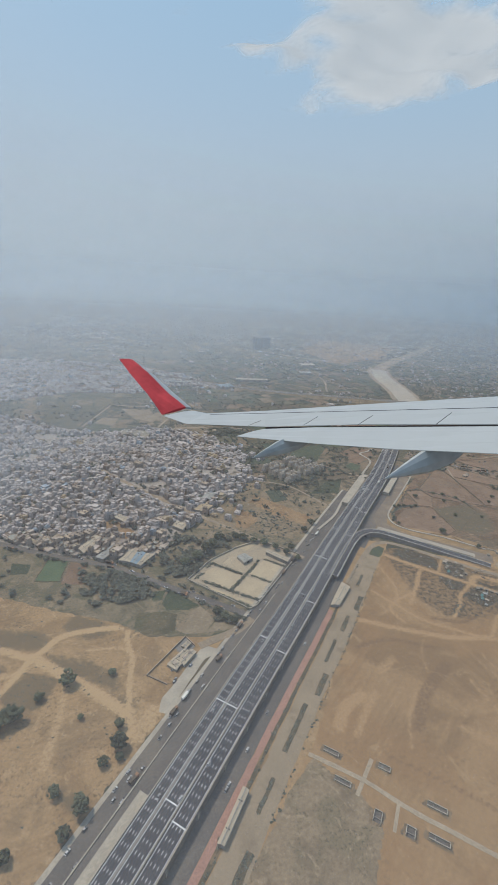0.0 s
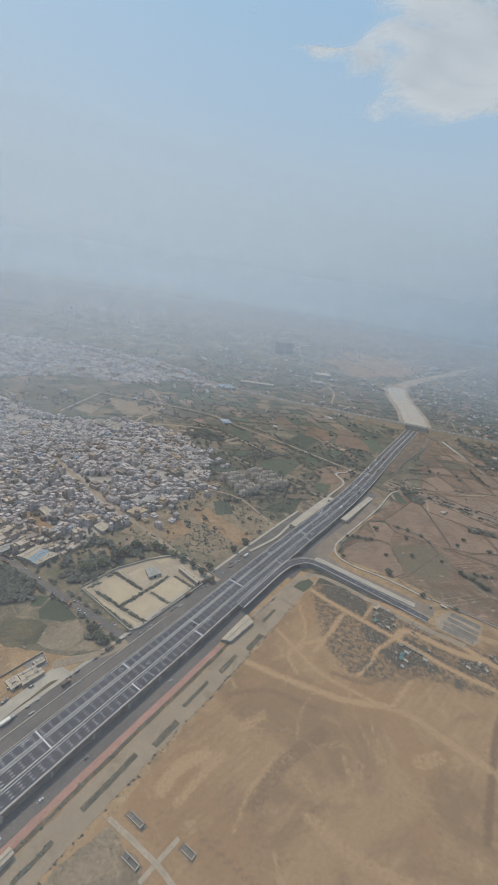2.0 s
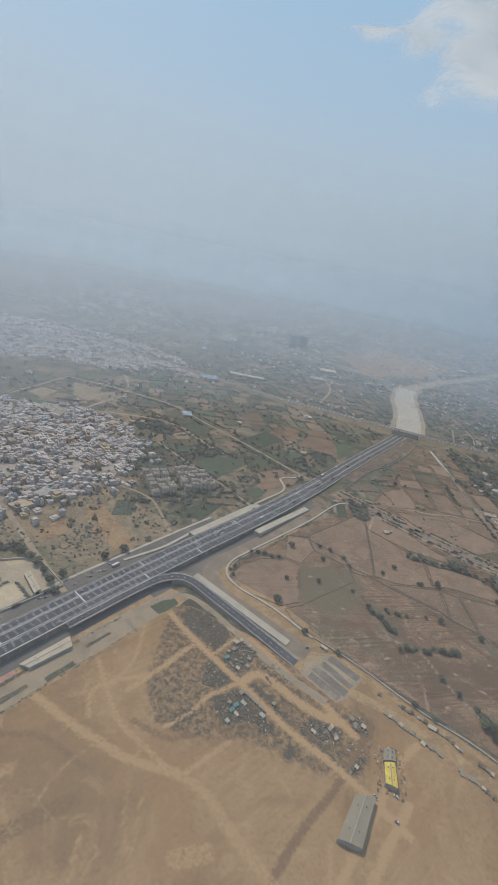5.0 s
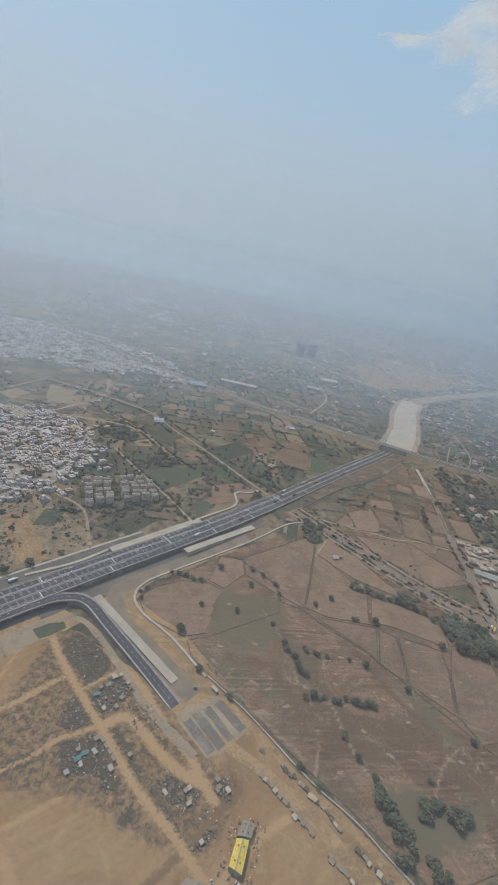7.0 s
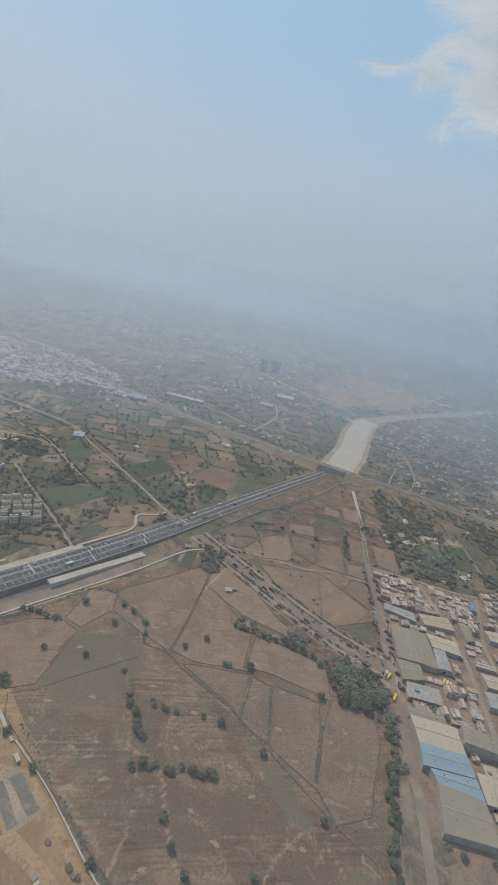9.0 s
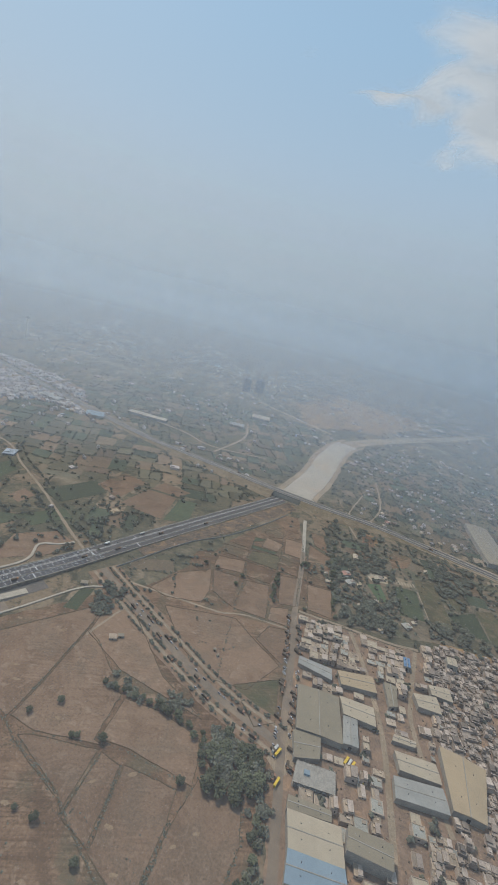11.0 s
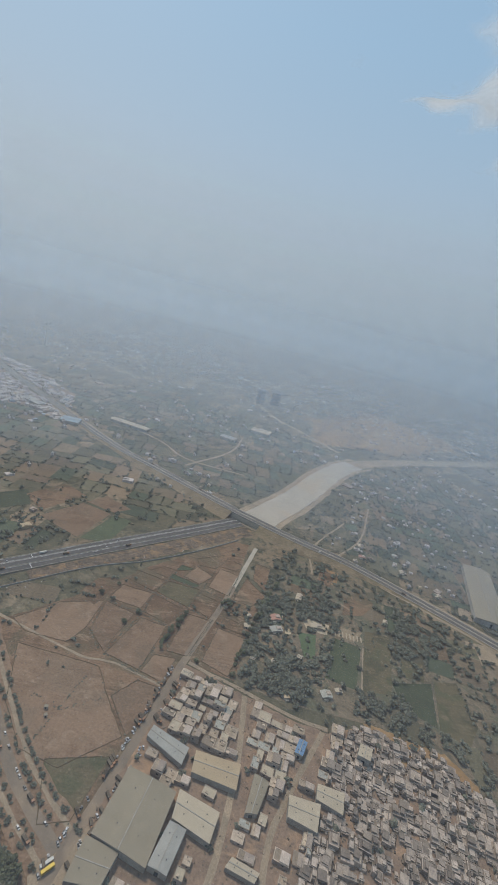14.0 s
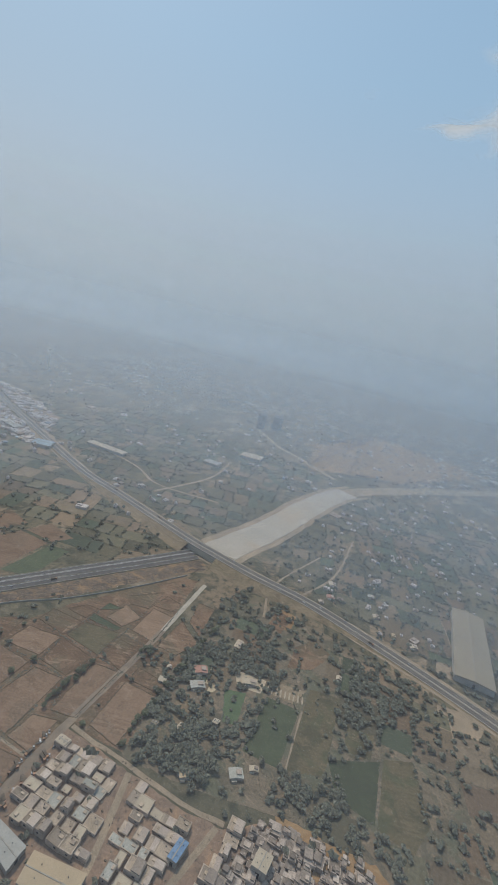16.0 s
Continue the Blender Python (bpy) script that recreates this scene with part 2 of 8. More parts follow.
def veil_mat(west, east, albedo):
    """Painted haze on a flat sheet: lifts dark tones, thicker west, thinning out eastwards."""
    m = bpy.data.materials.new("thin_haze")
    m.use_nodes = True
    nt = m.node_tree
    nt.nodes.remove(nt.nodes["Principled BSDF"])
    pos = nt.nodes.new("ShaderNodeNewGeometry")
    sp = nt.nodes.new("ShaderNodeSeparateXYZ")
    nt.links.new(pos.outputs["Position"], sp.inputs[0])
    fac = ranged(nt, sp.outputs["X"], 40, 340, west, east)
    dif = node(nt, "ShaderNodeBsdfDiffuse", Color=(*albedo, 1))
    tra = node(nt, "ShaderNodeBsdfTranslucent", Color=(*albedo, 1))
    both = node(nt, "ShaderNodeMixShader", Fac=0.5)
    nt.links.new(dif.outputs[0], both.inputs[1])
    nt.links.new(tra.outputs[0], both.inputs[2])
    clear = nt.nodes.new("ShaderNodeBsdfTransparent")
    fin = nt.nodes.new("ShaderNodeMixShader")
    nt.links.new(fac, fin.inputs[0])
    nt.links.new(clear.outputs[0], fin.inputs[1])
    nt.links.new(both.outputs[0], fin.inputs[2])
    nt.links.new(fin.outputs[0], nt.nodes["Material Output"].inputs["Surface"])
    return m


def cloud_mat():
    """A broken, wispy cloud: white scattering sheet with holes."""
    m = bpy.data.materials.new("cloud_veil")
    m.use_nodes = True
    nt = m.node_tree
    nt.nodes.remove(nt.nodes["Principled BSDF"])
    out = nt.nodes["Material Output"]
    pos = nt.nodes.new("ShaderNodeNewGeometry")
    wisp = noise_at(nt, 0.0025, 5, 0.48, 0.35)
    dense = nt.nodes.new("ShaderNodeVectorMath")
    dense.operation = "MULTIPLY_ADD"
    dense.inputs[1].default_value = (1 / 660, 1 / 560, 0)
    dense.inputs[2].default_value = (-CLOUD[0] / 660, -CLOUD[1] / 560, 0)
    nt.links.new(pos.outputs["Position"], dense.inputs[0])
    ln = nt.nodes.new("ShaderNodeVectorMath")
    ln.operation = "LENGTH"
    nt.links.new(dense.outputs[0], ln.inputs[0])
    body = ranged(nt, ln.outputs["Value"], 0.5, 1.5, 0.24, -0.26)
    add = nt.nodes.new("ShaderNodeMath")
    nt.links.new(wisp, add.inputs[0])
    nt.links.new(body, add.inputs[1])
    fac = ranged(nt, add.outputs[0], 0.42, 0.68, 0.0, 0.9, "SMOOTHSTEP")
    dif = node(nt, "ShaderNodeBsdfDiffuse", Color=(0.88, 0.88, 0.88, 1))
    tra = node(nt, "ShaderNodeBsdfTranslucent", Color=(0.88, 0.88, 0.88, 1))
    both = node(nt, "ShaderNodeMixShader", Fac=0.5)
    nt.links.new(dif.outputs[0], both.inputs[1])
    nt.links.new(tra.outputs[0], both.inputs[2])
    clear = nt.nodes.new("ShaderNodeBsdfTransparent")
    fin = nt.nodes.new("ShaderNodeMixShader")
    nt.links.new(fac, fin.inputs[0])
    nt.links.new(clear.outputs[0], fin.inputs[1])
    nt.links.new(both.outputs[0], fin.inputs[2])
    nt.links.new(fin.outputs[0], out.inputs["Surface"])
    return m


M = {}
M["farmland"] = farmland()
M["sand"] = soil("sand", (0.275, 0.175, 0.091), (0.206, 0.130, 0.067), (0.308, 0.203, 0.108), (0.245, 0.148, 0.073), 52, 15, 0.9, 0.08, 0.2, 1.6, crust=0.58, worn=((0.081, 0.064, 0.043), (0.156, 0.098, 0.055), (0.322, 0.206, 0.108)), grain=(0.88, 1.08))
M["works"] = soil("churned_dark_earth", (0.135, 0.102, 0.076), (0.088, 0.072, 0.058), (0.225, 0.172, 0.122), (0.250, 0.158, 0.088), 11, 4, 0.4, 0.25, 0.8, 1.4, grain=(0.55, 1.35))
M["scrubland"] = soil("scrubland", (0.301, 0.198, 0.105), (0.240, 0.155, 0.081), (0.352, 0.242, 0.134), (0.219, 0.148, 0.082), 26, 9, 0.5, 0.12, 0.6, 1.0, worn=((0.148, 0.110, 0.066), (0.178, 0.108, 0.053), (0.372, 0.255, 0.141)), grain=(0.82, 1.12))
M["scrub"] = mat("scrub_growth", (0.118, 0.094, 0.058), (0.072, 0.062, 0.040), 3, 1.5, third=(0.17, 0.122, 0.073), third_size=5, bump=0.4)
M["fallow"] = soil("fallow_earth", (0.202, 0.134, 0.089), (0.164, 0.108, 0.071), (0.236, 0.165, 0.114), (0.170, 0.120, 0.082), 26, 9, 0.42, 0.15, 0.35, 0.9, vary=0.13)
M["stubble"] = soil("stubble", (0.188, 0.121, 0.077), (0.124, 0.080, 0.051), (0.238, 0.164, 0.109), (0.120, 0.096, 0.062), 38, 10, 0.42, 0.32, 0.75, 0.9, vary=0.05, wet=0.5, worn=((0.112, 0.094, 0.060), (0.106, 0.070, 0.045), (0.236, 0.164, 0.111)), grain=(0.7, 1.24))
M["bund"] = mat("earth_bund", (0.10, 0.082, 0.058), (0.075, 0.068, 0.048), 3, 1.6)
M["chaff"] = mat("chaff_heap", (0.245, 0.172, 0.108), (0.195, 0.134, 0.083), 1.5, 2.0)
M["green"] = mat("green_crop", (0.070, 0.082, 0.047), (0.056, 0.064, 0.039), 10, 0.8, vary="object", spread=0.2)
M["lawn"] = mat("lawn", (0.088, 0.118, 0.062), (0.072, 0.098, 0.052), 6, 1.4)
M["olive"] = soil("dry_olive_grass", (0.112, 0.094, 0.057), (0.078, 0.070, 0.044), (0.158, 0.122, 0.077), (0.084, 0.084, 0.049), 18, 7, 0.42, 0.2, 0.5, 0.8, vary=0.08)
M["asphalt"] = mat("fresh_asphalt", (0.062, 0.062, 0.067), (0.048, 0.048, 0.053), 18, 2.0, rough=0.8, third=(0.075, 0.073, 0.075), bump=0.05)
M["asphalt_dusty"] = mat("unopened_asphalt", (0.090, 0.083, 0.078), (0.072, 0.068, 0.065), 14, 1.6, rough=0.85, third=(0.105, 0.095, 0.085), bump=0.05)
M["asphalt_old"] = mat("dusty_asphalt", (0.125, 0.110, 0.096), (0.098, 0.088, 0.079), 13, 1.6, rough=0.85, third=(0.15, 0.128, 0.104), bump=0.05)
M["toll"] = mat("dust_strewn_asphalt", (0.155, 0.135, 0.112), (0.115, 0.103, 0.088), 6, 1.2, rough=0.9, third=(0.21, 0.172, 0.130), third_size=9, bump=0.05)
M["concrete"] = mat("pale_concrete", (0.37, 0.325, 0.255), (0.29, 0.255, 0.205), 8, 1.8, bump=0.05)
M["concrete_dark"] = mat("weathered_concrete", (0.22, 0.20, 0.175), (0.165, 0.152, 0.135), 6, 1.8, bump=0.05)
M["earthroad"] = mat("packed_earth_road", (0.265, 0.205, 0.142), (0.205, 0.16, 0.112), 9, 1.3, third=(0.295, 0.222, 0.15))
M["white_ground"] = mat("graded_pale_subbase", (0.37, 0.325, 0.265), (0.30, 0.26, 0.21), 20, 0.7, third=(0.34, 0.275, 0.205))
M["pink"] = mat("red_earth_verge", (0.33, 0.185, 0.14), (0.28, 0.16, 0.12), 7, 1.5)
M["paint"] = mat("white_road_paint", (0.62, 0.61, 0.59), (0.50, 0.49, 0.475), 3, 2.0, rough=0.7, bump=0)
M["paving"] = mat("school_court_paving", (0.40, 0.32, 0.215), (0.33, 0.265, 0.18), 7, 1.5, vary="object", spread=0.06, bump=0.05)
M["town_ground"] = mat("dusty_yard_ground", (0.235, 0.158, 0.109), (0.150, 0.108, 0.079), 8, 1.0, third=(0.290, 0.185, 0.113), third_size=12, rough_grain=(0.75, 1.2))
M["house"] = mat("painted_plaster_wall", (0.360, 0.292, 0.236), (0.272, 0.222, 0.181), 5, 1.8, vary="object", spread=0.33, bump=0.05)
M["roof"] = mat("cement_roof_terrace", (0.365, 0.286, 0.210), (0.262, 0.209, 0.155), 4, 2.0, vary="object", spread=0.36, bump=0.05)
M["house_far"] = mat("mixed_plaster_walls", (0.420, 0.366, 0.328), (0.330, 0.290, 0.262), 6, 1.2, vary="island", spread=0.2, bump=0)
M["slum"] = mat("grimy_plaster_walls", (0.315, 0.255, 0.205), (0.209, 0.171, 0.139), 5, 1.2, vary="island", spread=0.5, bump=0)
M["town_grey"] = mat("grey_street_ground", (0.325, 0.28, 0.235), (0.24, 0.207, 0.176), 7, 1.0, third=(0.20, 0.162, 0.122), third_size=11)
M["tin"] = mat("grey_sheet_roof", (0.228, 0.192, 0.136), (0.198, 0.168, 0.120), 7, 1.3, rough=0.6, third=(0.205, 0.172, 0.124), bump=0.02, rough_grain=(0.95, 1.05))
M["tin_cream"] = mat("cream_sheet_roof", (0.375, 0.312, 0.225), (0.325, 0.27, 0.196), 7, 1.3, rough=0.6, bump=0.02, rough_grain=(0.94, 1.06))
M["tin_blue"] = mat("blue_sheet_roof", (0.20, 0.255, 0.29), (0.17, 0.22, 0.255), 6, 1.3, rough=0.55, bump=0.02, rough_grain=(0.94, 1.06))
M["tin_bluegrey"] = mat("blue_grey_sheet_roof", (0.28, 0.27, 0.24), (0.23, 0.223, 0.20), 6, 1.3, rough=0.6, bump=0.02, rough_grain=(0.94, 1.06))
M["tin_pale"] = mat("pale_green_sheet_roof", (0.29, 0.278, 0.238), (0.245, 0.237, 0.203), 5, 1.3, rough=0.6, bump=0.02, vary="object", spread=0.15)
M["tin_bright"] = mat("bright_blue_roof", (0.13, 0.21, 0.31), (0.105, 0.175, 0.27), 4, 1.5, rough=0.55, bump=0.03)
M["yellow"] = mat("yellow_sheet_roof", (0.55, 0.40, 0.07), (0.47, 0.34, 0.06), 3, 1.5, rough=0.6, bump=0.03)
M["wall_shed"] = mat("shed_wall", (0.30, 0.275, 0.235), (0.23, 0.21, 0.18), 3, 2.0, bump=0.05)
M["apartment"] = mat("ochre_rendered_wall", (0.43, 0.365, 0.285), (0.34, 0.29, 0.23), 4, 2.0, vary="object", spread=0.12, bump=0.05)
M["dark_window"] = mat("dark_window_glass", (0.03, 0.035, 0.04), (0.02, 0.025, 0.03), 2, 2.0, rough=0.15, bump=0)
M["leaf"] = mat("tree_leaves", (0.10, 0.104, 0.061), (0.064, 0.07, 0.043), 2.0, 2.5, vary="object", spread=0.3, bump=0.4)
M["leaf_far"] = mat("far_tree_leaves", (0.125, 0.124, 0.092), (0.086, 0.088, 0.066), 3.0, 2.0, vary="island", spread=0.35, bump=0.3)
M["bark"] = mat("tree_bark", (0.12, 0.09, 0.065), (0.08, 0.06, 0.045), 0.5, 6.0)
M["car"] = mat("car_paint", (0.33, 0.32, 0.31), (0.26, 0.255, 0.25), 2, 3.0, rough=0.3, vary="object", spread=0.8, bump=0)
M["truck_red"] = mat("orange_truck_paint", (0.27, 0.145, 0.08), (0.21, 0.11, 0.065), 1, 4.0, rough=0.5, vary="object", spread=0.3, bump=0)
M["bus"] = mat("bus_paint", (0.55, 0.53, 0.48), (0.48, 0.46, 0.42), 2, 3.0, rough=0.4, vary="object", spread=0.2, bump=0)
M["bus_yellow"] = mat("yellow_bus_paint", (0.62, 0.42, 0.06), (0.55, 0.37, 0.05), 2, 3.0, rough=0.4, bump=0)
M["rubber"] = mat("tyre_rubber", (0.03, 0.03, 0.03), (0.02, 0.02, 0.02), 0.5, 5.0, bump=0)
M["tank"] = mat("black_water_tank", (0.035, 0.035, 0.04), (0.025, 0.025, 0.03), 1, 4.0, rough=0.5, bump=0)
M["rubble"] = mat("rubble_and_scrap", (0.17, 0.135, 0.098), (0.09, 0.073, 0.055), 2, 2.0, vary="island", spread=0.5, bump=0.1)
M["wing"] = mat("grey_wing_paint", (0.36, 0.375, 0.38), (0.345, 0.36, 0.365), 2.5, 3.0, rough=0.4, bump=0, rough_grain=(0.98, 1.02))
M["wing_dark"] = mat("wing_underside", (0.40, 0.405, 0.40), (0.34, 0.345, 0.34), 1.0, 3.0, rough=0.5, bump=0)
M["red"] = mat("red_winglet_paint", (0.50, 0.055, 0.06), (0.44, 0.045, 0.05), 1.0, 3.0, rough=0.35, bump=0)
M["gap"] = mat("black_gap_seal", (0.02, 0.02, 0.022), (0.015, 0.015, 0.016), 1, 3, bump=0)
M["dust_road"] = mat("dusty_worn_road", (0.20, 0.155, 0.114), (0.152, 0.122, 0.093), 8, 1.4, third=(0.225, 0.17, 0.12), bump=0.05, rough_grain=(0.92, 1.07))

M["plot_fallow"] = mat("plot_fallow", (0.185, 0.132, 0.087), (0.15, 0.11, 0.074), 14, 0.7, vary="island", spread=0.26, rough_grain=(0.75, 1.2))
M["plot_stubble"] = mat("plot_stubble", (0.16, 0.122, 0.081), (0.122, 0.096, 0.065), 9, 0.7, vary="island", spread=0.26, rough_grain=(0.75, 1.2))
M["plot_olive"] = mat("plot_olive", (0.12, 0.106, 0.069), (0.094, 0.087, 0.058), 9, 0.7, vary="island", spread=0.26, rough_grain=(0.75, 1.2))
M["plot_green"] = mat("plot_green", (0.074, 0.085, 0.055), (0.058, 0.068, 0.046), 8, 0.7, vary="island", spread=0.26, rough_grain=(0.75, 1.2))
M["tin_teal"] = mat("teal_tarpaulin", (0.10, 0.20, 0.18), (0.08, 0.155, 0.14), 2, 2.0, rough=0.7, bump=0.05)
M["town_brick"] = mat("weathered_brick_walls", (0.30, 0.235, 0.185), (0.22, 0.175, 0.14), 5, 1.2, vary="island", spread=0.3, bump=0)
M["town_blue"] = mat("faded_blue_plaster", (0.30, 0.325, 0.35), (0.22, 0.245, 0.265), 5, 1.2, vary="island", spread=0.3, bump=0)
M["soil"] = mat("dark_bund_soil", (0.118, 0.086, 0.052), (0.078, 0.061, 0.039), 4, 1.2)
M["edge"] = soil("half_green_plots", (0.178, 0.142, 0.092), (0.120, 0.104, 0.068), (0.250, 0.190, 0.122), (0.112, 0.104, 0.064), 15, 8, 0.42, 0.15, 0.7, 1.0)
M["tan"] = soil("pale_tan_earth", (0.235, 0.182, 0.122), (0.195, 0.148, 0.098), (0.27, 0.212, 0.145), (0.20, 0.157, 0.105), 18, 7, 0.4, 0.1, 0.3, 1.0)
M["waste"] = soil("wasteland", (0.262, 0.172, 0.096), (0.190, 0.124, 0.070), (0.335, 0.230, 0.130), (0.235, 0.140, 0.072), 22, 7, -0.55, 0.16, 0.6, 1.0)
M["tin_tan"] = mat("tan_sheet_roof", (0.345, 0.262, 0.165), (0.30, 0.23, 0.147), 7, 1.3, rough=0.6, bump=0.02, rough_grain=(0.94, 1.06))
M["grounds"] = soil("shaded_garden_ground", (0.158, 0.126, 0.088), (0.108, 0.096, 0.068), (0.235, 0.175, 0.120), (0.104, 0.106, 0.071), 22, 10, 0.3, 0.12, 0.7, 1.2)
M["pane_grey"] = mat("dusty_window_glass", (0.13, 0.12, 0.105), (0.10, 0.093, 0.083), 2, 2.0, rough=0.3, bump=0)
M["leaf_mid"] = mat("grove_leaves", (0.134, 0.133, 0.097), (0.092, 0.094, 0.071), 2.5, 2.2, vary="island", spread=0.32, bump=0.3)
M["dry_grass"] = soil("dry_trodden_grass", (0.222, 0.166, 0.106), (0.166, 0.126, 0.081), (0.280, 0.208, 0.132), (0.164, 0.132, 0.082), 16, 7, 0.42, 0.12, 0.6, 0.9)
M["scrub_thin"] = mat("thin_scrub", (0.235, 0.165, 0.096), (0.135, 0.102, 0.066), 4, 1.3, third=(0.11, 0.088, 0.06), third_size=5, rough_grain=(0.7, 1.2), bump=0.3)
M["front"] = mat("tan_access_road", (0.265, 0.205, 0.138), (0.225, 0.174, 0.118), 10, 1.3, third=(0.20, 0.152, 0.10), third_size=14, rough_grain=(0.9, 1.08))
M["path"] = mat("pale_concrete_path", (0.33, 0.268, 0.19), (0.275, 0.222, 0.156), 6, 1.5, bump=0.05)


# ---------------------------------------------------------------- mesh tools
class Geo:
    """Collects vertices and faces of one mesh."""

    def __init__(self):
        self.v, self.f = [], []

    def poly_prism(self, pts, z0, z1, bottom=False):
        n, b = len(pts), len(self.v)
        area = sum(pts[i][0] * pts[(i + 1) % n][1] - pts[(i + 1) % n][0] * pts[i][1] for i in range(n))
        if area < 0:
            pts = pts[::-1]
        self.v += [(p[0], p[1], z0) for p in pts] + [(p[0], p[1], z1) for p in pts]
        self.f.append(tuple(range(b + n, b + 2 * n)))
        for i in range(n):
            j = (i + 1) % n
            self.f.append((b + i, b + j, b + n + j, b + n + i))
        if bottom:
            self.f.append(tuple(range(b + n - 1, b - 1, -1)))
        return self

    def box(self, x, y, z, sx, sy, sz, turn=0.0):
        """A box by its base's middle, sizes and turn in radians."""
        c, s = math.cos(turn), math.sin(turn)
        pts = [(x + c * a - s * b, y + s * a + c * b) for a, b in ((-sx / 2, -sy / 2), (sx / 2, -sy / 2), (sx / 2, sy / 2), (-sx / 2, sy / 2))]
        return self.poly_prism(pts, z, z + sz, True)

    def gable(self, pts, z0, rise):
        """A low pitched roof over a quad, ridge between the middles of its sides 0-1 and 2-3."""
        b = len(self.v)
        a = [Vector((*p, z0)) for p in pts]
        r0, r1 = (a[0] + a[1]) / 2, (a[2] + a[3]) / 2
        r0.z += rise
        r1.z += rise
        self.v += [tuple(p) for p in a] + [tuple(r0), tuple(r1)]
        self.f += [(b, b + 4, b + 5, b + 3), (b + 4, b + 1, b + 2, b + 5), (b, b + 1, b + 4), (b + 2, b + 3, b + 5), (b + 3, b + 2, b + 1, b)]
        return self

    def tube(self, x, y, z, r0, r1, h, n=8):
        b = len(self.v)
        for r, zz in ((r0, z), (r1, z + h)):
            self.v += [(x + r * math.cos(2 * math.pi * i / n), y + r * math.sin(2 * math.pi * i / n), zz) for i in range(n)]
        for i in range(n):
            j = (i + 1) % n
            self.f.append((b + i, b + j, b + n + j, b + n + i))
        self.f.append(tuple(range(b + n, b + 2 * n)))
        return self

    def ribbon(self, line, o0, o1, lift=0.0, foot=None, ragged=0.0):
        """A band along a line of (x, y, z) between two offsets to its right; with foot given it is a solid down to that height."""
        b, n = len(self.v), len(line)
        for i, p in enumerate(line):
            q0, q1 = line[max(i - 1, 0)], line[min(i + 1, n - 1)]
            d = Vector((q1[0] - q0[0], q1[1] - q0[1])).normalized()
            r = Vector((d.y, -d.x))
            a0 = o0 + ragged * (noise.noise((p[0] * 0.25, p[1] * 0.25, 3.0)) + 0.6 * noise.noise((p[0] * 0.8, p[1] * 0.8, 9.0)))
            a1 = o1 + ragged * (noise.noise((p[0] * 0.25, p[1] * 0.25, 17.0)) + 0.6 * noise.noise((p[0] * 0.8, p[1] * 0.8, 29.0)))
            z = p[2] + lift
            self.v += [(p[0] + r.x * a0, p[1] + r.y * a0, z), (p[0] + r.x * a1, p[1] + r.y * a1, z)]
            if foot is not None:
                self.v += [(p[0] + r.x * a0, p[1] + r.y * a0, foot), (p[0] + r.x * a1, p[1] + r.y * a1, foot)]
        k = 2 if foot is None else 4
        for i in range(n - 1):
            s, t = b + i * k, b + (i + 1) * k
            self.f.append((s, s + 1, t + 1, t))
            if foot is not None:
                self.f += [(s + 2, s, t, t + 2), (s + 1, s + 3, t + 3, t + 1)]
        if foot is not None:
            s, t = b, b + (n - 1) * k
            self.f += [(s, s + 2, s + 3, s + 1), (t, t + 1, t + 3, t + 2)]
        return self

    def mesh(self, name, material):
        me = bpy.data.meshes.new(name)
        me.from_pydata(self.v, [], self.f)
        me.materials.append(material)
        me.update()
        return me


def fast_mesh(name, verts, faces, material):
    me = bpy.data.meshes.new(name)
    k = faces.shape[1]
    me.vertices.add(len(verts))
    me.vertices.foreach_set("co", verts.astype(np.float32).ravel())
    me.loops.add(faces.size)
    me.loops.foreach_set("vertex_index", faces.astype(np.int32).ravel())
    me.polygons.add(len(faces))
    me.polygons.foreach_set("loop_start", np.arange(0, faces.size, k, dtype=np.int32))
    me.materials.append(material)
    me.update()
    me.validate()
    me.shade_flat()
    return me


def spline(points, step=4.0):
    """A smooth line through points (x, y[, z])."""
    p = [Vector((q[0], q[1], q[2] if len(q) > 2 else 0.0)) for q in points]
    p = [2 * p[0] - p[1]] + p + [2 * p[-1] - p[-2]]
    out = []
    for i in range(1, len(p) - 2):
        a, b, c, d = p[i - 1:i + 3]
        n = max(1, int((c - b).length / step))
        for k in range(n):
            t = k / n
            out.append(0.5 * ((2 * b) + (c - a) * t + (2 * a - 5 * b + 4 * c - d) * t * t + (3 * b - a - 3 * c + d) * t ** 3))
    out.append(p[-2])
    return [tuple(v) for v in out]


def along(line, s):
    """The place, heading and index at s metres along a line."""
    run = 0.0
    for a, b in zip(line, line[1:]):
        d = math.hypot(b[0] - a[0], b[1] - a[1])
        if run + d >= s:
            k = (s - run) / d
            return (a[0] + (b[0] - a[0]) * k, a[1] + (b[1] - a[1]) * k, a[2] + (b[2] - a[2]) * k), math.atan2(b[1] - a[1], b[0] - a[0])
        run += d
    return line[-1], math.atan2(line[-1][1] - line[-2][1], line[-1][0] - line[-2][0])


def length(line):
    return sum(math.hypot(b[0] - a[0], b[1] - a[1]) for a, b in zip(line, line[1:]))


def offset_line(line, o):
    g = Geo().ribbon(line, o, o + 0.1)
    return [g.v[i] for i in range(0, len(g.v), 2)]


def part(name, g, material, parent, label=""):
    ob = new(name, g.mesh(name, material))
    ob.parent = parent
    if label:
        tagged(ob, label)
    return ob


def thing(name, g, material, label, category, group="", kind=""):
    return tagged(new(name, g.mesh(name, material)), label, category, group, kind)


